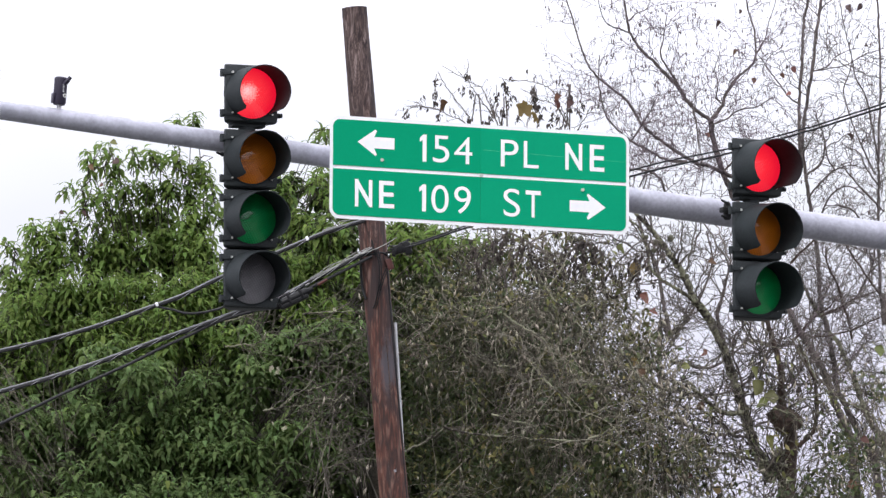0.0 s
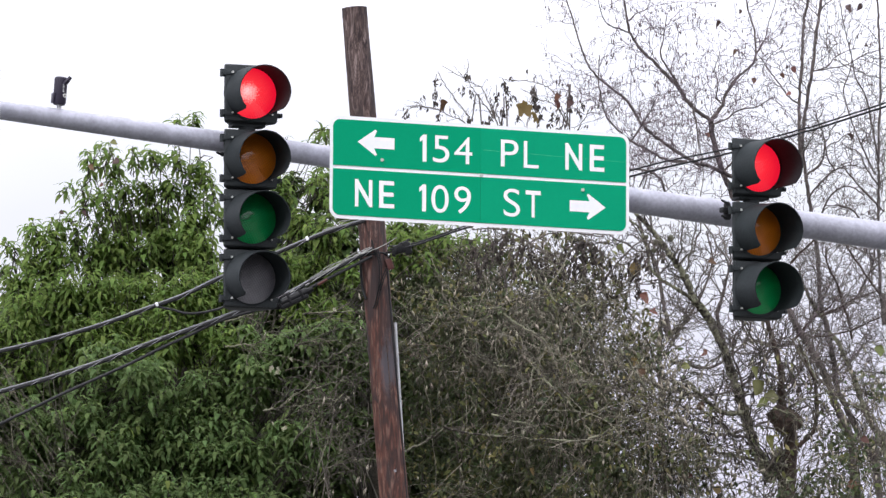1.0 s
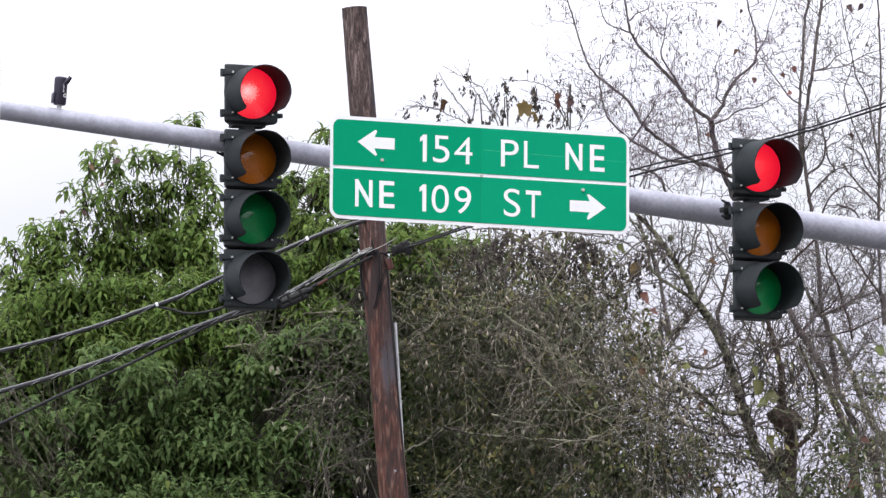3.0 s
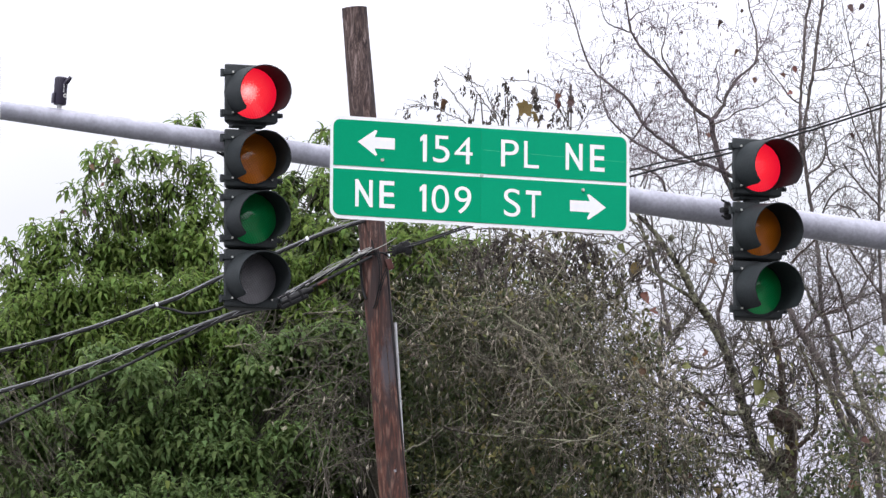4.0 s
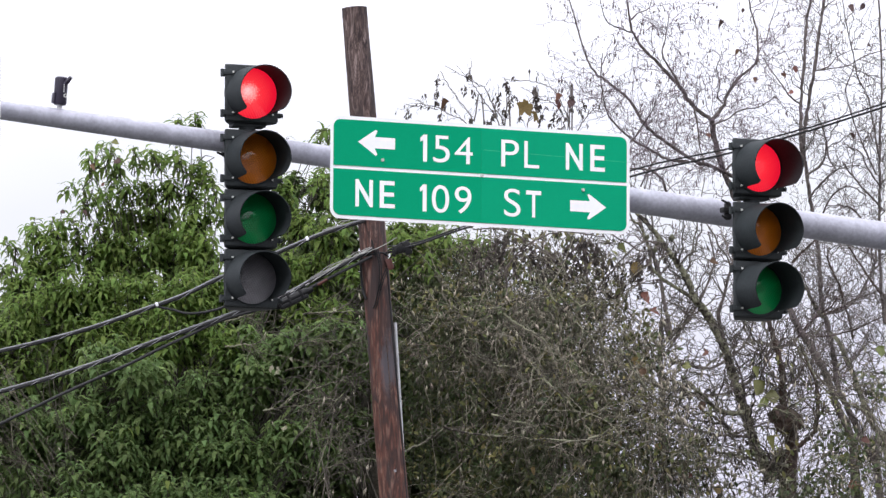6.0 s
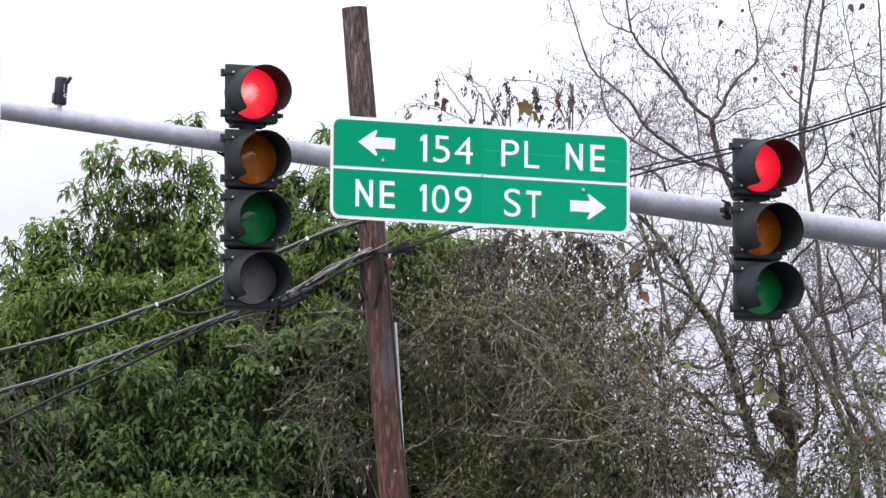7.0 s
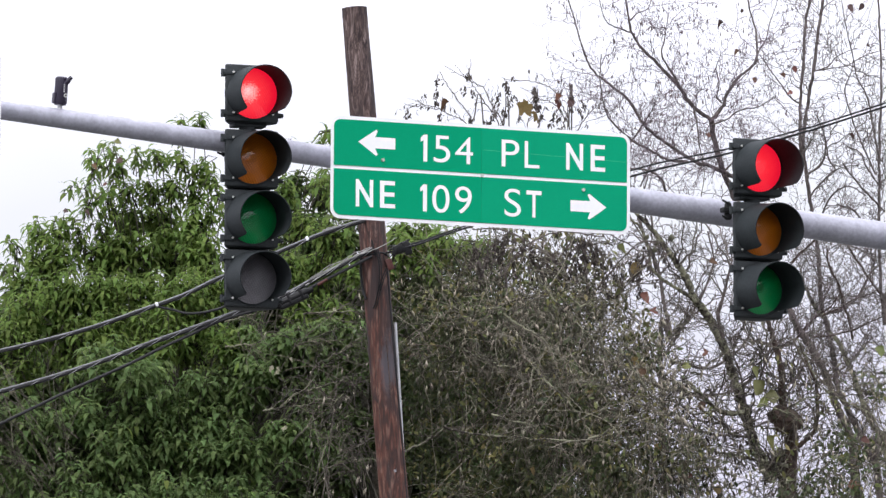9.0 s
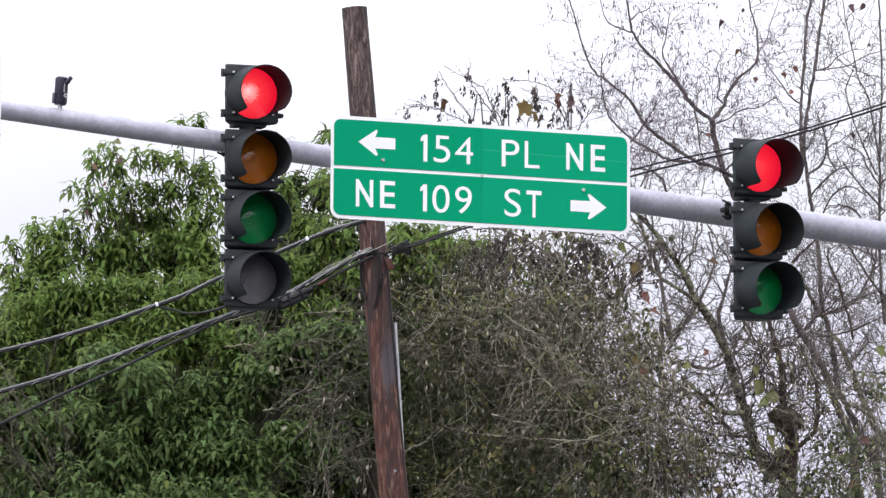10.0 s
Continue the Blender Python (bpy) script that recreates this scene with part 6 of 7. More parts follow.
STEM_LIMBS = [
    ([(4.75, 56, 0), (4.13, 56, 6.11), (4.05, 56, 6.48), (3.95, 56, 6.69), (3.86, 56, 6.89), (3.75, 56, 7.13), (3.7, 56, 7.4), (3.66, 56, 7.68), (3.59, 56, 7.91), (3.57, 56, 8.26), (3.55, 56, 8.59), (3.48, 56, 8.97), (3.44, 56, 9.32)], 0.038, 0.017, 0.7, BARK_DARK),
    ([(3.43, 56, 9.29), (3.43, 56, 9.57), (3.47, 56, 9.89), (3.52, 56, 10.18), (3.56, 56, 10.49), (3.6, 56, 10.79), (3.65, 56, 11.09)], 0.018, 0.013, 0.7, BARK_DARK),
    ([(3.42, 55.9, 9.25), (3.39, 55.9, 9.55), (3.39, 55.9, 9.88), (3.42, 55.9, 10.23), (3.44, 55.9, 10.59), (3.48, 55.9, 10.86), (3.51, 55.9, 11.08)], 0.016, 0.012, 0.7, BARK_DARK)]
MORE_STEM_LIMBS = [
    ([(3.4, 55.9, 9.85), (3.3, 55.83, 9.9), (3.2, 55.75, 10.02), (3.08, 55.67, 10.16), (2.99, 55.6, 10.28)], 0.009, 0.004, 0.9, BARK_DARK),
    ([(3.52, 56, 10.18), (3.65, 55.95, 10.22), (3.73, 55.9, 10.3), (3.83, 55.85, 10.35), (3.93, 55.8, 10.38)], 0.007, 0.003, 0.9, BARK_DARK),
    ([(3.53, 56, 10.19), (3.69, 56.05, 10.22), (3.85, 56.1, 10.26), (4.02, 56.15, 10.36), (4.23, 56.2, 10.44)], 0.007, 0.004, 0.8, BARK_DARK),
    ([(4.9, 55.6, 0), (4.21, 55.6, 6.08), (4.12, 55.63, 6.59), (3.98, 55.67, 6.9), (3.89, 55.7, 7.16), (3.81, 55.73, 7.36), (3.74, 55.77, 7.55), (3.65, 55.8, 7.66)], 0.034, 0.020, 0.9, LICHEN_BARK)]
OUTER_STEM_LIMBS = [
    ([(5, 55.5, 0), (4.23, 55.6, 7.36), (4.16, 55.6, 7.71), (4.12, 55.6, 8.08), (4.11, 55.6, 8.54), (4.12, 55.6, 8.97), (4.12, 55.6, 9.35), (4.14, 55.6, 9.83), (4.14, 55.6, 10.38), (4.12, 55.6, 10.81), (4.1, 55.6, 11.03)], 0.018, 0.008, 0.45, BARK_DARK),
    ([(4.12, 55.6, 9.27), (4.06, 55.57, 9.61), (4, 55.53, 9.87), (3.9, 55.5, 10.06), (3.85, 55.47, 10.3), (3.79, 55.43, 10.57), (3.74, 55.4, 10.83)], 0.01, 0.004, 0.55, BARK_DARK),
    ([(4.08, 55.5, 9.12), (4, 55.47, 9.28), (3.92, 55.43, 9.46), (3.83, 55.4, 9.7), (3.78, 55.37, 9.92), (3.84, 55.33, 10.09), (3.85, 55.3, 10.18)], 0.009, 0.004, 0.7, BARK_DARK)]
FURTHER_STEM_LIMBS = [
    ([(3.45, 55.9, 9.17), (3.58, 55.85, 9.27), (3.63, 55.8, 9.42), (3.6, 55.75, 9.56), (3.53, 55.7, 9.72)], 0.011, 0.006, 0.8, BARK_DARK),
    ([(3.71, 55.7, 9.2), (3.65, 55.75, 9.31), (3.63, 55.8, 9.46)], 0.008, 0.006, 0.6, BARK_DARK),
    ([(4.11, 55.5, 7.99), (4.02, 55.46, 8.1), (3.93, 55.42, 8.23), (3.85, 55.38, 8.34), (3.79, 55.34, 8.44), (3.75, 55.3, 8.61)], 0.011, 0.007, 0.8, BURL),
    ([(3.58, 55.8, 7.81), (3.73, 55.7, 7.87), (3.87, 55.6, 7.95), (4.06, 55.5, 8.01)], 0.011, 0.007, 0.8, BURL),
    ([(3.32, 55.5, 7.57), (3.43, 55.45, 7.69), (3.52, 55.4, 7.78), (3.62, 55.35, 7.84), (3.72, 55.3, 7.97)], 0.01, 0.006, 0.8, BURL)]
LAST_STEM_LIMBS = [
    ([(3.33, 55.4, 7.6), (3.56, 55.38, 7.57), (3.8, 55.35, 7.62), (3.95, 55.32, 7.68), (4.11, 55.3, 7.75)], 0.01, 0.006, 0.8, BURL),
    ([(3.84, 55.4, 7.55), (3.8, 55.36, 7.75), (3.74, 55.32, 7.92), (3.69, 55.28, 8.07), (3.61, 55.24, 8.23), (3.59, 55.2, 8.38)], 0.012, 0.007, 0.8, BURL),
    ([(3.59, 55.9, 7.82), (3.51, 55.83, 7.92), (3.42, 55.75, 8.08), (3.33, 55.67, 8.18), (3.23, 55.6, 8.27)], 0.022, 0.012, 0.7, LICHEN_BARK),
    ([(3.27, 55.4, 8.27), (3.37, 55.33, 8.37), (3.48, 55.27, 8.47), (3.64, 55.2, 8.6)], 0.013, 0.007, 0.8, BURL),
    ([(3.16, 53.4, 7.34), (3.26, 53.36, 7.13), (3.5, 53.32, 6.87), (3.65, 53.28, 6.75), (3.8, 53.24, 6.65), (4.02, 53.2, 6.52)], 0.007, 0.005, 0.15, DRY_TWIG)]
BACK_LIMBS = [
    ([(2.43, 57.5, 0), (2.12, 57.5, 7.28), (2.21, 57.5, 7.78), (2.15, 57.5, 8.11), (2.1, 57.5, 8.44), (1.96, 57.5, 8.78), (1.86, 57.5, 9.17)], 0.03, 0.01, 1, BARK_DARK),
    ([(2.21, 57.5, 7.72), (2.46, 57.53, 8.11), (2.63, 57.57, 8.51), (2.58, 57.6, 8.85)], 0.016, 0.008, 1.1, BARK_DARK),
    ([(2.21, 57.5, 7.56), (2.62, 57.57, 7.51), (2.96, 57.63, 7.79), (3.02, 57.7, 8.13)], 0.016, 0.008, 1.2, BARK_DARK),
    ([(2.96, 57.7, 7.8), (3.35, 57.67, 7.74), (3.62, 57.63, 8.01), (3.79, 57.6, 8.34)], 0.016, 0.008, 1.1, BARK_DARK),
    ([(2.21, 57.5, 7.28), (2.56, 57.42, 7.22), (2.83, 57.35, 7.27), (3.1, 57.28, 7.48), (3.26, 57.2, 7.75)], 0.016, 0.008, 1.1, BARK_DARK)]
MORE_BACK_LIMBS = [
    ([(3.62, 57.6, 8.01), (3.95, 57.53, 8.11), (4.17, 57.47, 8.44), (4.22, 57.4, 8.76)], 0.016, 0.008, 1, BARK_DARK),
    ([(3.1, 57.3, 7.43), (3.49, 57.33, 7.32), (3.82, 57.37, 7.43), (4.16, 57.4, 7.77)], 0.014, 0.007, 1.1, BARK_DARK),
    ([(2.2, 57.4, 6.99), (2.66, 57.33, 6.82), (3.1, 57.27, 6.93), (3.53, 57.2, 7.09)], 0.014, 0.007, 1.1, BARK_DARK)]
SPRAY_STEMS = [
    ([(0.75, 54.8, 0), (0.4, 54.6, 8.89), (0.25, 54.6, 9.5), (0.19, 54.6, 9.61), (0.06, 54.6, 9.78), (-0.05, 54.6, 9.96)], 0.008, 0.003),
    ([(0.75, 54.8, 0), (0.61, 54.6, 8.89), (0.54, 54.6, 9.46), (0.44, 54.6, 9.63), (0.37, 54.6, 9.8), (0.25, 54.6, 9.87), (-0.01, 54.6, 10.02)], 0.008, 0.0025),
    ([(0.59, 54.6, 9.05), (0.5, 54.6, 9.49), (0.39, 54.6, 9.65), (0.28, 54.6, 9.8), (0.23, 54.6, 9.91), (0.24, 54.6, 10.04)], 0.007, 0.0025),
    ([(0.75, 54.8, 0), (1.16, 54.5, 9.04), (1.14, 54.5, 9.43), (1.11, 54.5, 9.59), (1, 54.5, 9.78), (0.86, 54.5, 9.85), (0.7, 54.5, 9.87), (0.55, 54.5, 9.88)], 0.008, 0.0025)]
MORE_SPRAY_STEMS = [
    ([(1.13, 54.4, 9.39), (1.1, 54.4, 9.55), (1.01, 54.4, 9.64), (0.89, 54.4, 9.68), (0.82, 54.4, 9.76)], 0.006, 0.003),
    ([(0.33, 54.5, 9.35), (0.18, 54.5, 9.49), (0.06, 54.5, 9.54), (-0.06, 54.5, 9.6), (-0.2, 54.5, 9.63), (-0.25, 54.5, 9.67)], 0.006, 0.0025),
    ([(-0.05, 54.5, 9.59), (-0.19, 54.5, 9.62), (-0.28, 54.5, 9.62), (-0.35, 54.5, 9.57)], 0.004, 0.0025),
    ([(1.17, 54.4, 9.34), (1.15, 54.4, 9.58), (1.17, 54.4, 9.74), (1.16, 54.4, 9.83)], 0.006, 0.003),
    ([(1.23, 54.4, 9.34), (1.29, 54.4, 9.47), (1.4, 54.4, 9.6), (1.5, 54.4, 9.67)], 0.006, 0.003),
    ([(0.74, 54.4, 9.34), (0.79, 54.4, 9.47), (0.82, 54.4, 9.6), (0.84, 54.4, 9.8)], 0.006, 0.003)]
SPRAY_DROPS = [
    ((-0.06, 54.45, 9.92), 0.26, 15),
    ((0.55, 54.45, 9.88), 0.26, 18),
    ((0.49, 54.45, 9.82), 0.16, 8),
    ((0.61, 54.45, 9.69), 0.12, 7),
    ((0.82, 54.45, 9.81), 0.3, 20),
    ((0.85, 54.45, 9.82), 0.22, 10),
    ((-0.03, 54.45, 9.58), 0.13, 9),
    ((-0.02, 54.45, 9.71), 0.12, 5),
    ((-0.33, 54.45, 9.58), 0.06, 6),
    ((0.69, 54.45, 9.54), 0.05, 5),
    ((0.93, 54.45, 9.62), 0.16, 9),
    ((1.02, 54.45, 9.58), 0.14, 10),
    ((1.09, 54.45, 9.53), 0.1, 8),
    ((1.18, 54.45, 9.77), 0.18, 12),
    ((1.28, 54.45, 9.69), 0.1, 7),
    ((1.25, 54.45, 9.61), 0.08, 5),
    ((0.23, 54.45, 9.98), 0.1, 5),
    ((0.18, 54.45, 9.82), 0.06, 4),
    ((0.27, 54.45, 9.77), 0.1, 5)]
MORE_SPRAY_DROPS = [
    ((0.47, 54.45, 9.61), 0.16, 10),
    ((0.55, 54.45, 9.61), 0.14, 9),
    ((0.39, 54.45, 9.49), 0.03, 6),
    ((0.25, 54.45, 9.52), 0.04, 8)]
CROSSING_LIMBS = [
    ([(3.51, 55.8, 8.65), (3.59, 55.75, 8.79), (3.68, 55.7, 8.96), (3.82, 55.65, 9.03), (3.99, 55.6, 8.94)], 0.01, 0.006, 0.25, BARK_DARK),
    ([(4.16, 55.5, 8.77), (3.98, 55.43, 8.94), (3.84, 55.37, 9.09), (3.74, 55.3, 9.21)], 0.01, 0.006, 0.25, BARK_DARK),
    ([(3.46, 55.7, 8.93), (3.58, 55.63, 9.07), (3.71, 55.57, 9.18), (3.92, 55.5, 9.22)], 0.009, 0.005, 0.25, BARK_DARK),
    ([(4.12, 55.5, 9.01), (4, 55.47, 9.17), (3.92, 55.43, 9.32), (3.8, 55.4, 9.37)], 0.009, 0.005, 0.25, BARK_DARK),
    ([(4.11, 55.5, 8.53), (3.97, 55.43, 8.63), (3.85, 55.37, 8.77), (3.69, 55.3, 8.81)], 0.01, 0.006, 0.25, BARK_DARK)]
right_tree = bare_tree((3.2, 54.2, 0), RIGHT_TRUNK + RIGHT_LIMBS + MORE_RIGHT_LIMBS + OUTER_RIGHT_LIMBS, 31, "bare tree with lichened grey limbs and a dark burl", 1.45, 0.25, 1.5, reach=0.9, twig_mat=TWIG_DARK)
tall_tree = bare_tree((4.3, 55.1, 0), TALL_LIMBS + MORE_TALL_LIMBS + OUTER_TALL_LIMBS + FURTHER_TALL_LIMBS, 32, "tall bare tree with catkins on fine twigs", 3.1, 0.6, 0.8, 0.036, reach=0.8)
stem_tree = bare_tree((4.75, 56.0, 0), STEM_LIMBS + MORE_STEM_LIMBS + OUTER_STEM_LIMBS + FURTHER_STEM_LIMBS + LAST_STEM_LIMBS + CROSSING_LIMBS, 33, "bare tree with two straight slender stems", 2.7, 0.35, 1.02, reach=0.85, twig_mat=TWIG_GREY)
back_tree = bare_tree((2.43, 57.5, 0), BACK_LIMBS + MORE_BACK_LIMBS, 34, "bare tree further back, full of fine twigs", 1.5, 0.2, 1.35, reach=1.0, twig_mat=TWIG_DARK)
spray = vine_spray((0.75, 54.8, 0), SPRAY_STEMS + MORE_SPRAY_STEMS, SPRAY_DROPS + MORE_SPRAY_DROPS, 35, "thin arching vine above the sign with strings of withered leaves")


HANGING_DROPS = [((hx, 53.0 + 0.25 * math.sin(9 * hx), 8.32 - 0.09 * hx - 0.13 * math.sin(5 * hx) ** 2), 0.22 + 0.20 * math.sin(23 * hx) ** 2, 24) for hx in (0.27 + 0.047 * i + 0.03 * math.sin(7.0 * i) for i in range(36))]
vine_spray((0.9, 53.4, 0), [
    ([(0.9, 53.4, 0), (0.6, 53.2, 7.2), (0.55, 53.1, 7.9), (0.95, 53.05, 8.25), (1.45, 53.0, 8.22)], 0.014, 0.006), ([(0.9, 53.4, 0), (1.3, 53.2, 7.4), (1.0, 53.1, 8.0), (0.55, 53.05, 8.28), (0.26, 53.0, 8.28)], 0.014, 0.006),
    ([(1.2, 53.15, 7.5), (1.5, 53.1, 7.9), (1.75, 53.0, 8.16), (1.98, 53.0, 8.18)], 0.010, 0.005)], HANGING_DROPS, 36, "vine below the sign hung with dark withered leaves")


def make_burl():
    """A dark swollen knot with a ragged top where the limbs part."""
    bm = bmesh.new()
    bmesh.ops.create_icosphere(bm, subdivisions=5, radius=0.108)
    for v in bm.verts:
        k = 1 + 0.5 * noise.noise(v.co * 9) + 0.22 * noise.noise(v.co * 26) + 0.08 * noise.noise(v.co * 70)
        v.co = Vector((v.co.x * 1.3, v.co.y, v.co.z * (0.9 if v.co.z > 0 else 1.2))) * k
    burl = part("burl", bm, BURL, right_tree, "dark swollen burl")
    burl.location = Vector((3.11, 53.85, 6.67)) - right_tree.location


make_burl()


def make_moss_knob(place, radius):
    """A rounded cushion of grey-green moss on a limb."""
    bm = bmesh.new()
    bmesh.ops.create_icosphere(bm, subdivisions=3, radius=radius)
    for v in bm.verts:
        v.co *= 1 + 0.35 * noise.noise(v.co * 30 + Vector(place)) + 0.2 * noise.noise(v.co * 75)
    knob = part("moss_knob", bm, MOSS, right_tree, "grey-green moss cushion")
    knob.location = Vector(place) - right_tree.location


for knob_place, knob_size in (
        ((1.84, 53.35, 8.26), 0.022), ((1.93, 53.35, 8.21), 0.03), ((1.91, 53.35, 8.14), 0.026), ((2.06, 53.35, 8.25), 0.032), ((2.21, 53.35, 7.9), 0.022)):
    make_moss_knob(knob_place, knob_size)


def lone_leaf(plant, place, mesh, size, turn):
    """A big leaf left on a bare plant, hung on the limb or stem that passes nearest."""
    best = min((o for o in plant.children if o.name.startswith(("limb", "stem", "bough"))), key=lambda o: min(((o.matrix_local.translation + v.co) - (Vector(place) - plant.location)).length for v in list(o.data.vertices)[::8]))
    ob = new("leaf", mesh)
    ob.parent = best
    ob.matrix_local = Matrix.LocRotScale(Vector(place) - plant.location - best.matrix_local.translation, Euler([radians(a) for a in turn]), (size, size, size))
    ob["label"] = LEAF_WORDS[mesh.materials[0].name]


LEAF_WORDS = {"rusty_leaf": "curled rusty leaf", "dark_curled_leaf": "dark curled leaf", "ochre_leaf": "ochre leaf", "yellowing_leaf": "yellowing green leaf", "bleached_leaf": "bleached pale leaf"}
bpy.context.view_layer.update()
for place, mesh, size, turn in (
        ((2.57, 54, 10.33), SINGLE_DARK, 0.09, (-20, 20, 80)),
        ((2.73, 54.2, 10.1), SINGLE_RUST, 0.08, (-15, 0, 70)),
        ((2.44, 54, 9.31), SINGLE_RUST, 0.06, (-85, 12, 9))):
    lone_leaf(tall_tree, place, mesh, size, turn)
for place, mesh, size, turn in (
        ((3.84, 55.2, 10.7), SINGLE_DARK, 0.09, (-70, 10, 30)),
        ((3.92, 55.2, 10.71), SINGLE_DARK, 0.08, (-60, 20, -40)),
        ((3.99, 55.2, 10.33), SINGLE_DARK, 0.06, (-92, -2, 57)),
        ((3.8, 55.2, 9.46), SINGLE_DARK, 0.08, (-10, 10, -60)),
        ((3.31, 55.2, 10.11), SINGLE_RUST, 0.07, (-62, 5, 20)),
        ((3.19, 55.2, 10.05), SINGLE_RUST, 0.06, (-63, -21, 17)),
        ((3.25, 55.2, 9.88), SINGLE_RUST, 0.07, (-100, 5, -27)),
        ((2.79, 55.2, 10.65), SINGLE_DARK, 0.05, (-65, -11, -36)),
        ((2.93, 55.2, 10), SINGLE_RUST, 0.06, (-55, 5, 9))):
    lone_leaf(stem_tree, place, mesh, size, turn)
for place, mesh, size, turn in (
        ((0.05, 54.3, 9.63), SINGLE_RUST, 0.12, (-25, 20, 70)),
        ((0.81, 54.2, 9.64), SINGLE_OCHRE, 0.18, (-65, 35, 25)),
        ((0.87, 54.25, 9.54), SINGLE_OCHRE, 0.14, (-40, 50, -30)),
        ((1.02, 54.2, 9.63), SINGLE_RUST, 0.11, (-30, 20, -70)),
        ((1.1, 54.2, 9.68), SINGLE_RUST, 0.11, (-20, 10, 60)),
        ((1.17, 54.2, 9.65), SINGLE_DARK, 0.09, (-65, 5, -10))):
    lone_leaf(spray, place, mesh, size, turn)
for place, mesh, size, turn in (
        ((1.7, 53, 7.98), SINGLE_OCHREROUND, 0.14, (-60, -16, -31)),
        ((1.62, 53, 8.16), SINGLE_YELLOW, 0.11, (-60, -16, 51)),
        ((1.83, 53, 7.72), SINGLE_RUST, 0.12, (-67, -1, 34)),
        ((1.91, 53, 7.58), SINGLE_RUST, 0.12, (-100, 17, 39)),
        ((2.42, 53, 8.03), SINGLE_RUST, 0.09, (-96, -15, 37)),
        ((2.29, 53, 6.72), SINGLE_RUST, 0.1, (-63, -23, -22)),
        ((2.17, 53, 7.09), SINGLE_YELLOW, 0.11, (-99, -8, 0)),
        ((2.84, 53, 7.04), SINGLE_YELLOW, 0.13, (-62, 21, 57)),
        ((2.88, 53, 6.91), SINGLE_YELLOW, 0.17, (-60, 35, 30)),
        ((2.94, 53, 6.84), SINGLE_YELLOW, 0.16, (-85, -10, 10)),
        ((2.87, 53, 6.77), SINGLE_YELLOW, 0.12, (-70, 30, -40)),
        ((2.98, 53, 6.42), SINGLE_YELLOW, 0.15, (-50, 0, 60)),
        ((3.94, 53, 7.24), SINGLE_YELLOW, 0.12, (-70, 10, 20))):
    lone_leaf(right_tree, place, mesh, size, turn)
for place, mesh, size, turn in (
        ((2.74, 52.8, 6.28), SINGLE_YELLOW, 0.09, (-64, 3, 59)),
        ((2.33, 52.8, 7.18), SINGLE_RUST, 0.09, (-92, -2, -48)),
        ((3.64, 52.8, 6.02), SINGLE_RUST, 0.14, (-98, -17, 3)),
        ((3.77, 52.8, 6.41), SINGLE_RUST, 0.1, (-87, -9, 26)),
        ((1.91, 52.2, 6.28), SINGLE_OCHREROUND, 0.09, (-73, 24, 20)),
        ((2.45, 52.8, 5.96), SINGLE_OCHREROUND, 0.09, (-81, 1, 4)),
        ((1.7, 52.2, 7.06), SINGLE_OCHRE, 0.09, (-76, 11, -16)),
        ((1.76, 52.2, 6.95), SINGLE_RUST, 0.09, (-66, 12, -8)),
        ((1.55, 52.2, 6.32), SINGLE_OCHRE, 0.1, (-63, -11, 55)),
        ((0.8, 52.2, 6.07), SINGLE_OCHREROUND, 0.09, (-79, 18, 57)),
        ((1.28, 52.2, 6.77), SINGLE_OCHREROUND, 0.09, (-99, -8, 17)),
        ((2.19, 52.8, 6.07), SINGLE_RUST, 0.08, (-58, 19, -40))):
    lone_leaf(right_tree, place, mesh, size, turn)
for place, mesh, size, turn in (
        ((-3.17, 53.2, 8.91), SINGLE_RUST, 0.08, (-80, 10, 40)),
        ((-2.98, 53.2, 9.14), SINGLE_YELLOW, 0.09, (-100, 0, 20)),
        ((-2.96, 53.2, 8.97), SINGLE_DARK, 0.09, (-95, 10, -20)),
        ((-3.23, 53.2, 8.49), SINGLE_DARK, 0.07, (-70, 0, 50)),
        ((-3.45, 53.2, 8.49), SINGLE_DARK, 0.06, (-95, 0, 10)),
        ((-3.09, 53.2, 8.74), SINGLE_RUST, 0.05, (-80, 20, -40)),
        ((-1.91, 51.8, 7.37), SINGLE_YELLOW, 0.07, (-80, 0, 30))):
    lone_leaf(green_tree, place, mesh, size, turn)
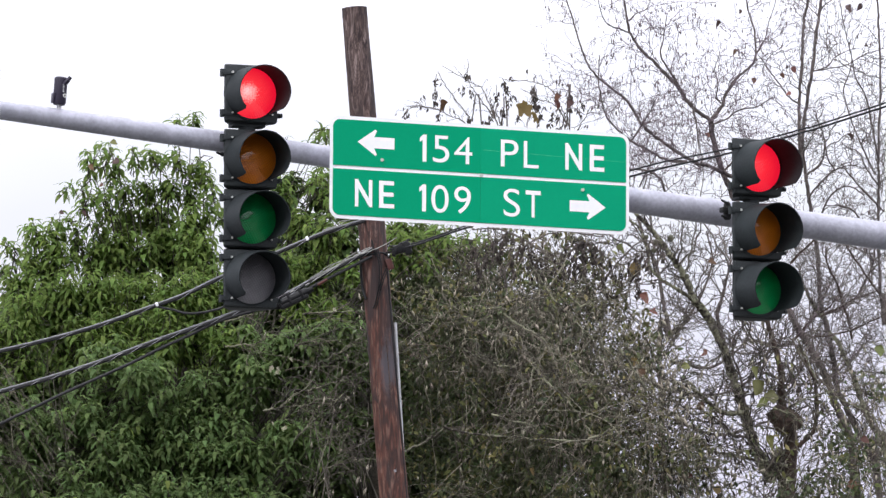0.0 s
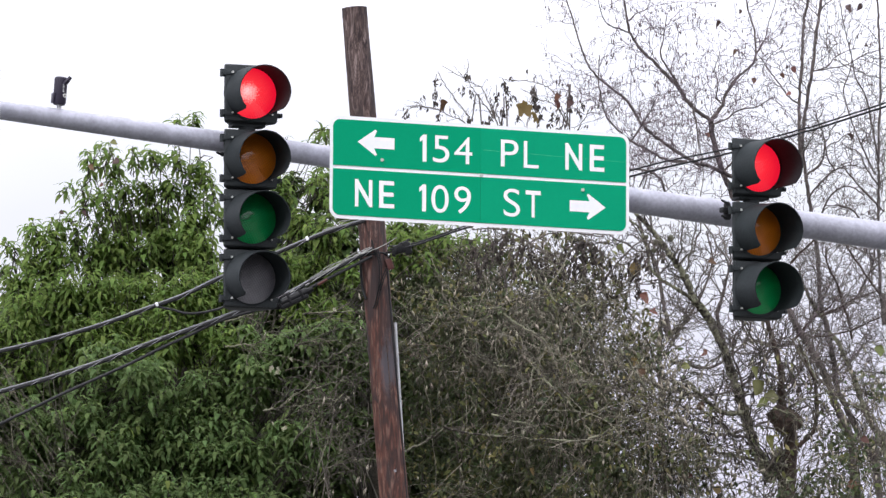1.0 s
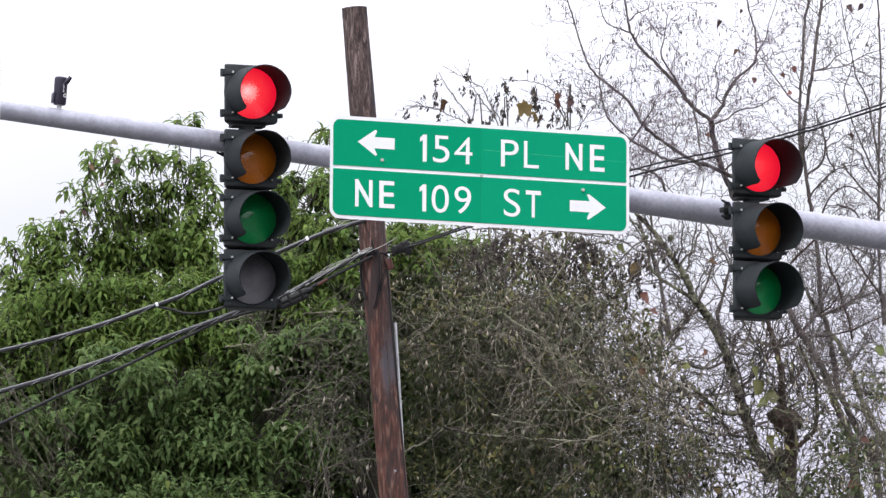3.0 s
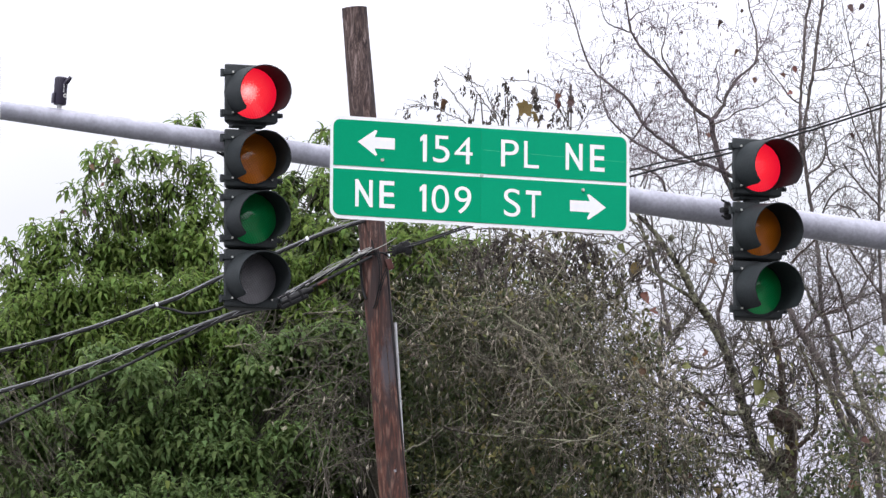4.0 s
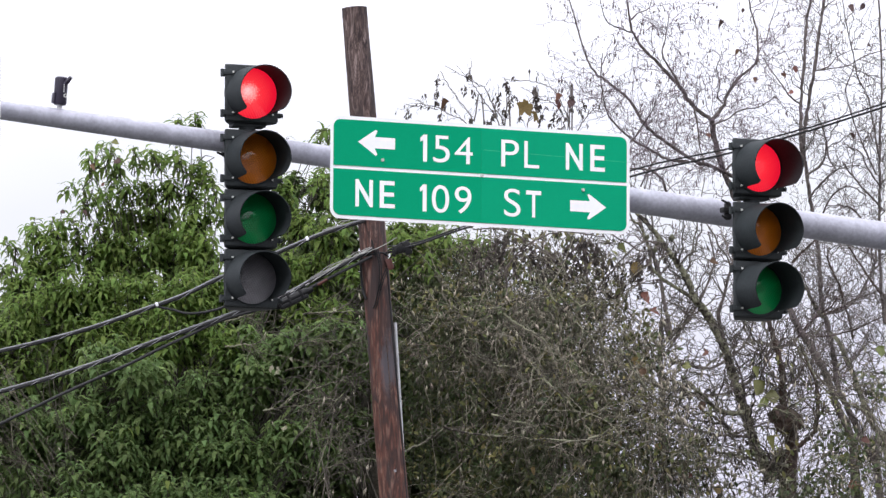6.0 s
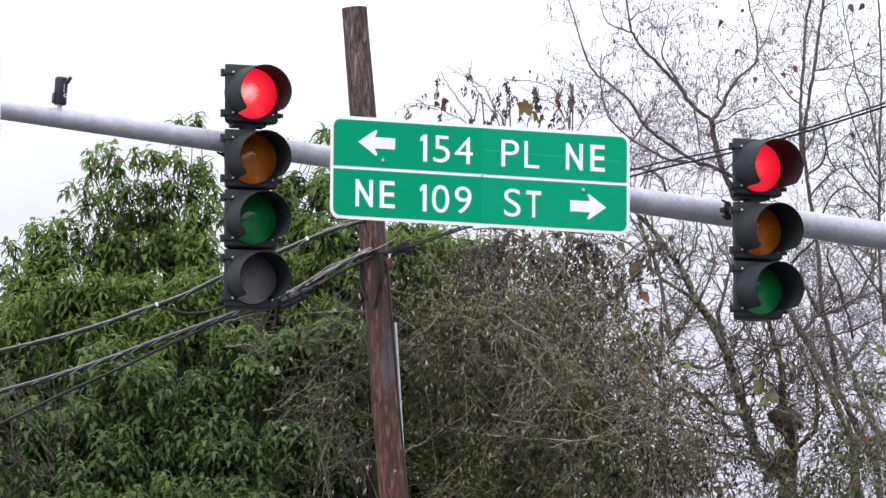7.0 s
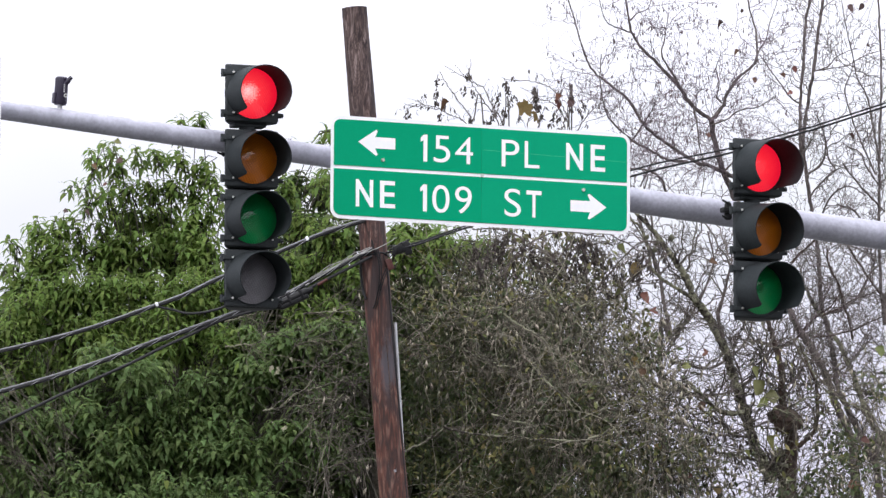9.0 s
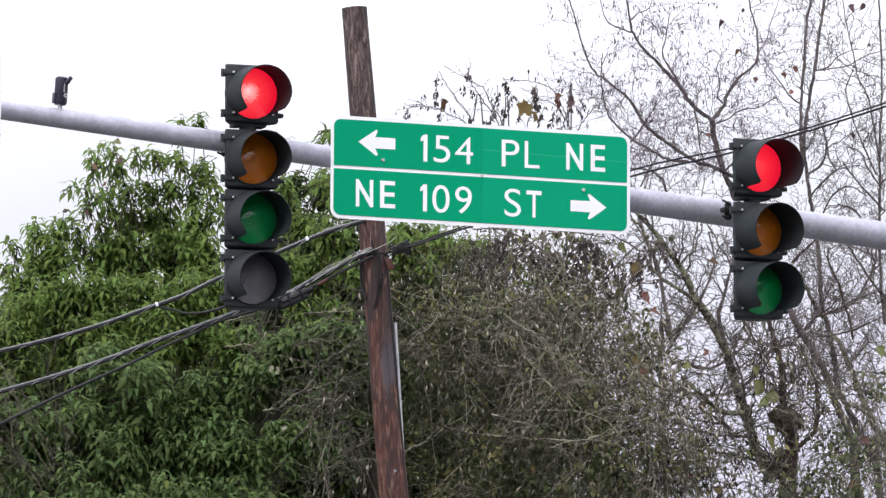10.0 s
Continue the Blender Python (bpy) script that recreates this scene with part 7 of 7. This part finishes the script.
for place, mesh, size, turn in (
        ((-1.47, 50.9, 6.84), SINGLE_PALE, 0.05, (-80, 10, 20)),
        ((-1.44, 50.9, 6.81), SINGLE_PALE, 0.06, (-60, 20, -50)),
        ((-1.41, 50.9, 6.83), SINGLE_PALE, 0.05, (-70, 0, 60)),
        ((-1.43, 50.9, 6.79), SINGLE_PALE, 0.04, (-95, 30, 100)),
        ((-1.48, 50.9, 6.81), SINGLE_PALE, 0.04, (-50, 0, 150)),
        ((-1.3, 50.9, 6.91), SINGLE_PALE, 0.05, (-70, 0, 60)),
        ((-1.36, 50.9, 6.32), SINGLE_PALE, 0.05, (-75, 10, -20)),
        ((-1.37, 50.9, 6.3), SINGLE_PALE, 0.04, (-60, 10, 60)),
        ((-0.93, 50.9, 7.34), SINGLE_PALE, 0.045, (-60, 0, 30)),
        ((-1.15, 50.9, 7.37), SINGLE_PALE, 0.045, (-80, 20, 80))):
    lone_leaf(front_vine, place, mesh, size, turn)


# ---- what moves: the arm leans a hair, the trees sway a little ----
def motions():
    times = (0, 1.5, 2.7, 4.0, 5.0, 6.2, 7.0, 8.0, 9.0, 10.0)
    lean = (0, 0.05, 0.15, 0.3, 0.4, 0.5, 0.55, 1.0, 0.8, 0.85)
    bare = (0, 0.0, 0.2, 0.6, 0.95, 0.9, 0.75, 0.7, 0.6, 1.0)
    leafy = (0, 0.02, 0.1, 0.2, 0.25, 0.35, 0.4, 0.6, 1.0, 0.85)
    gust = (0, 0.0, 0.12, 0.45, 0.7, 0.85, 0.9, 1.0, 0.65, 0.45)
    for ob in (*moving, signal_a, signal_b, street_sign, lane_sign, detector):
        rest = ob.matrix_basis.copy()
        walk(ob, [(t, Matrix.Translation((0.0064 * k, 0, 0)) @ rest) for t, k in zip(times, lean)])
    for plant in (right_tree, tall_tree, stem_tree, back_tree):
        rest = plant.matrix_basis.copy()
        walk(plant, [(t, rest @ pose(0, 0, 0, 0, math.degrees(0.012 * k / 9.4), 0)) for t, k in zip(times, bare)])
    rng = random.Random(8)
    for ob, rest, lift, share, height in SWAYING:
        reach, wind = 0.013 * share * max(0.1, min(1.2, height)), bare
        if ob.parent is spray:
            reach, wind = 0.030 * share, gust
        elif ob.parent.name.startswith("tree"):
            reach, wind = (0.043 * share * min(1.2, height), leafy) if height > 0.35 else (-0.014 * share, leafy)
        rows = []
        for t, k in zip(times, wind):
            shiver = 0.12 * rng.uniform(-1, 1) * k
            shift = Matrix.Translation((0.022 * k, 0, 0)) if ob.name.startswith("string") else Matrix()
            rows.append((t, shift @ rest @ pose(0, 0, 0, 0, math.degrees(reach * (k + shiver) / lift), 0)))
        walk(ob, rows)


motions()
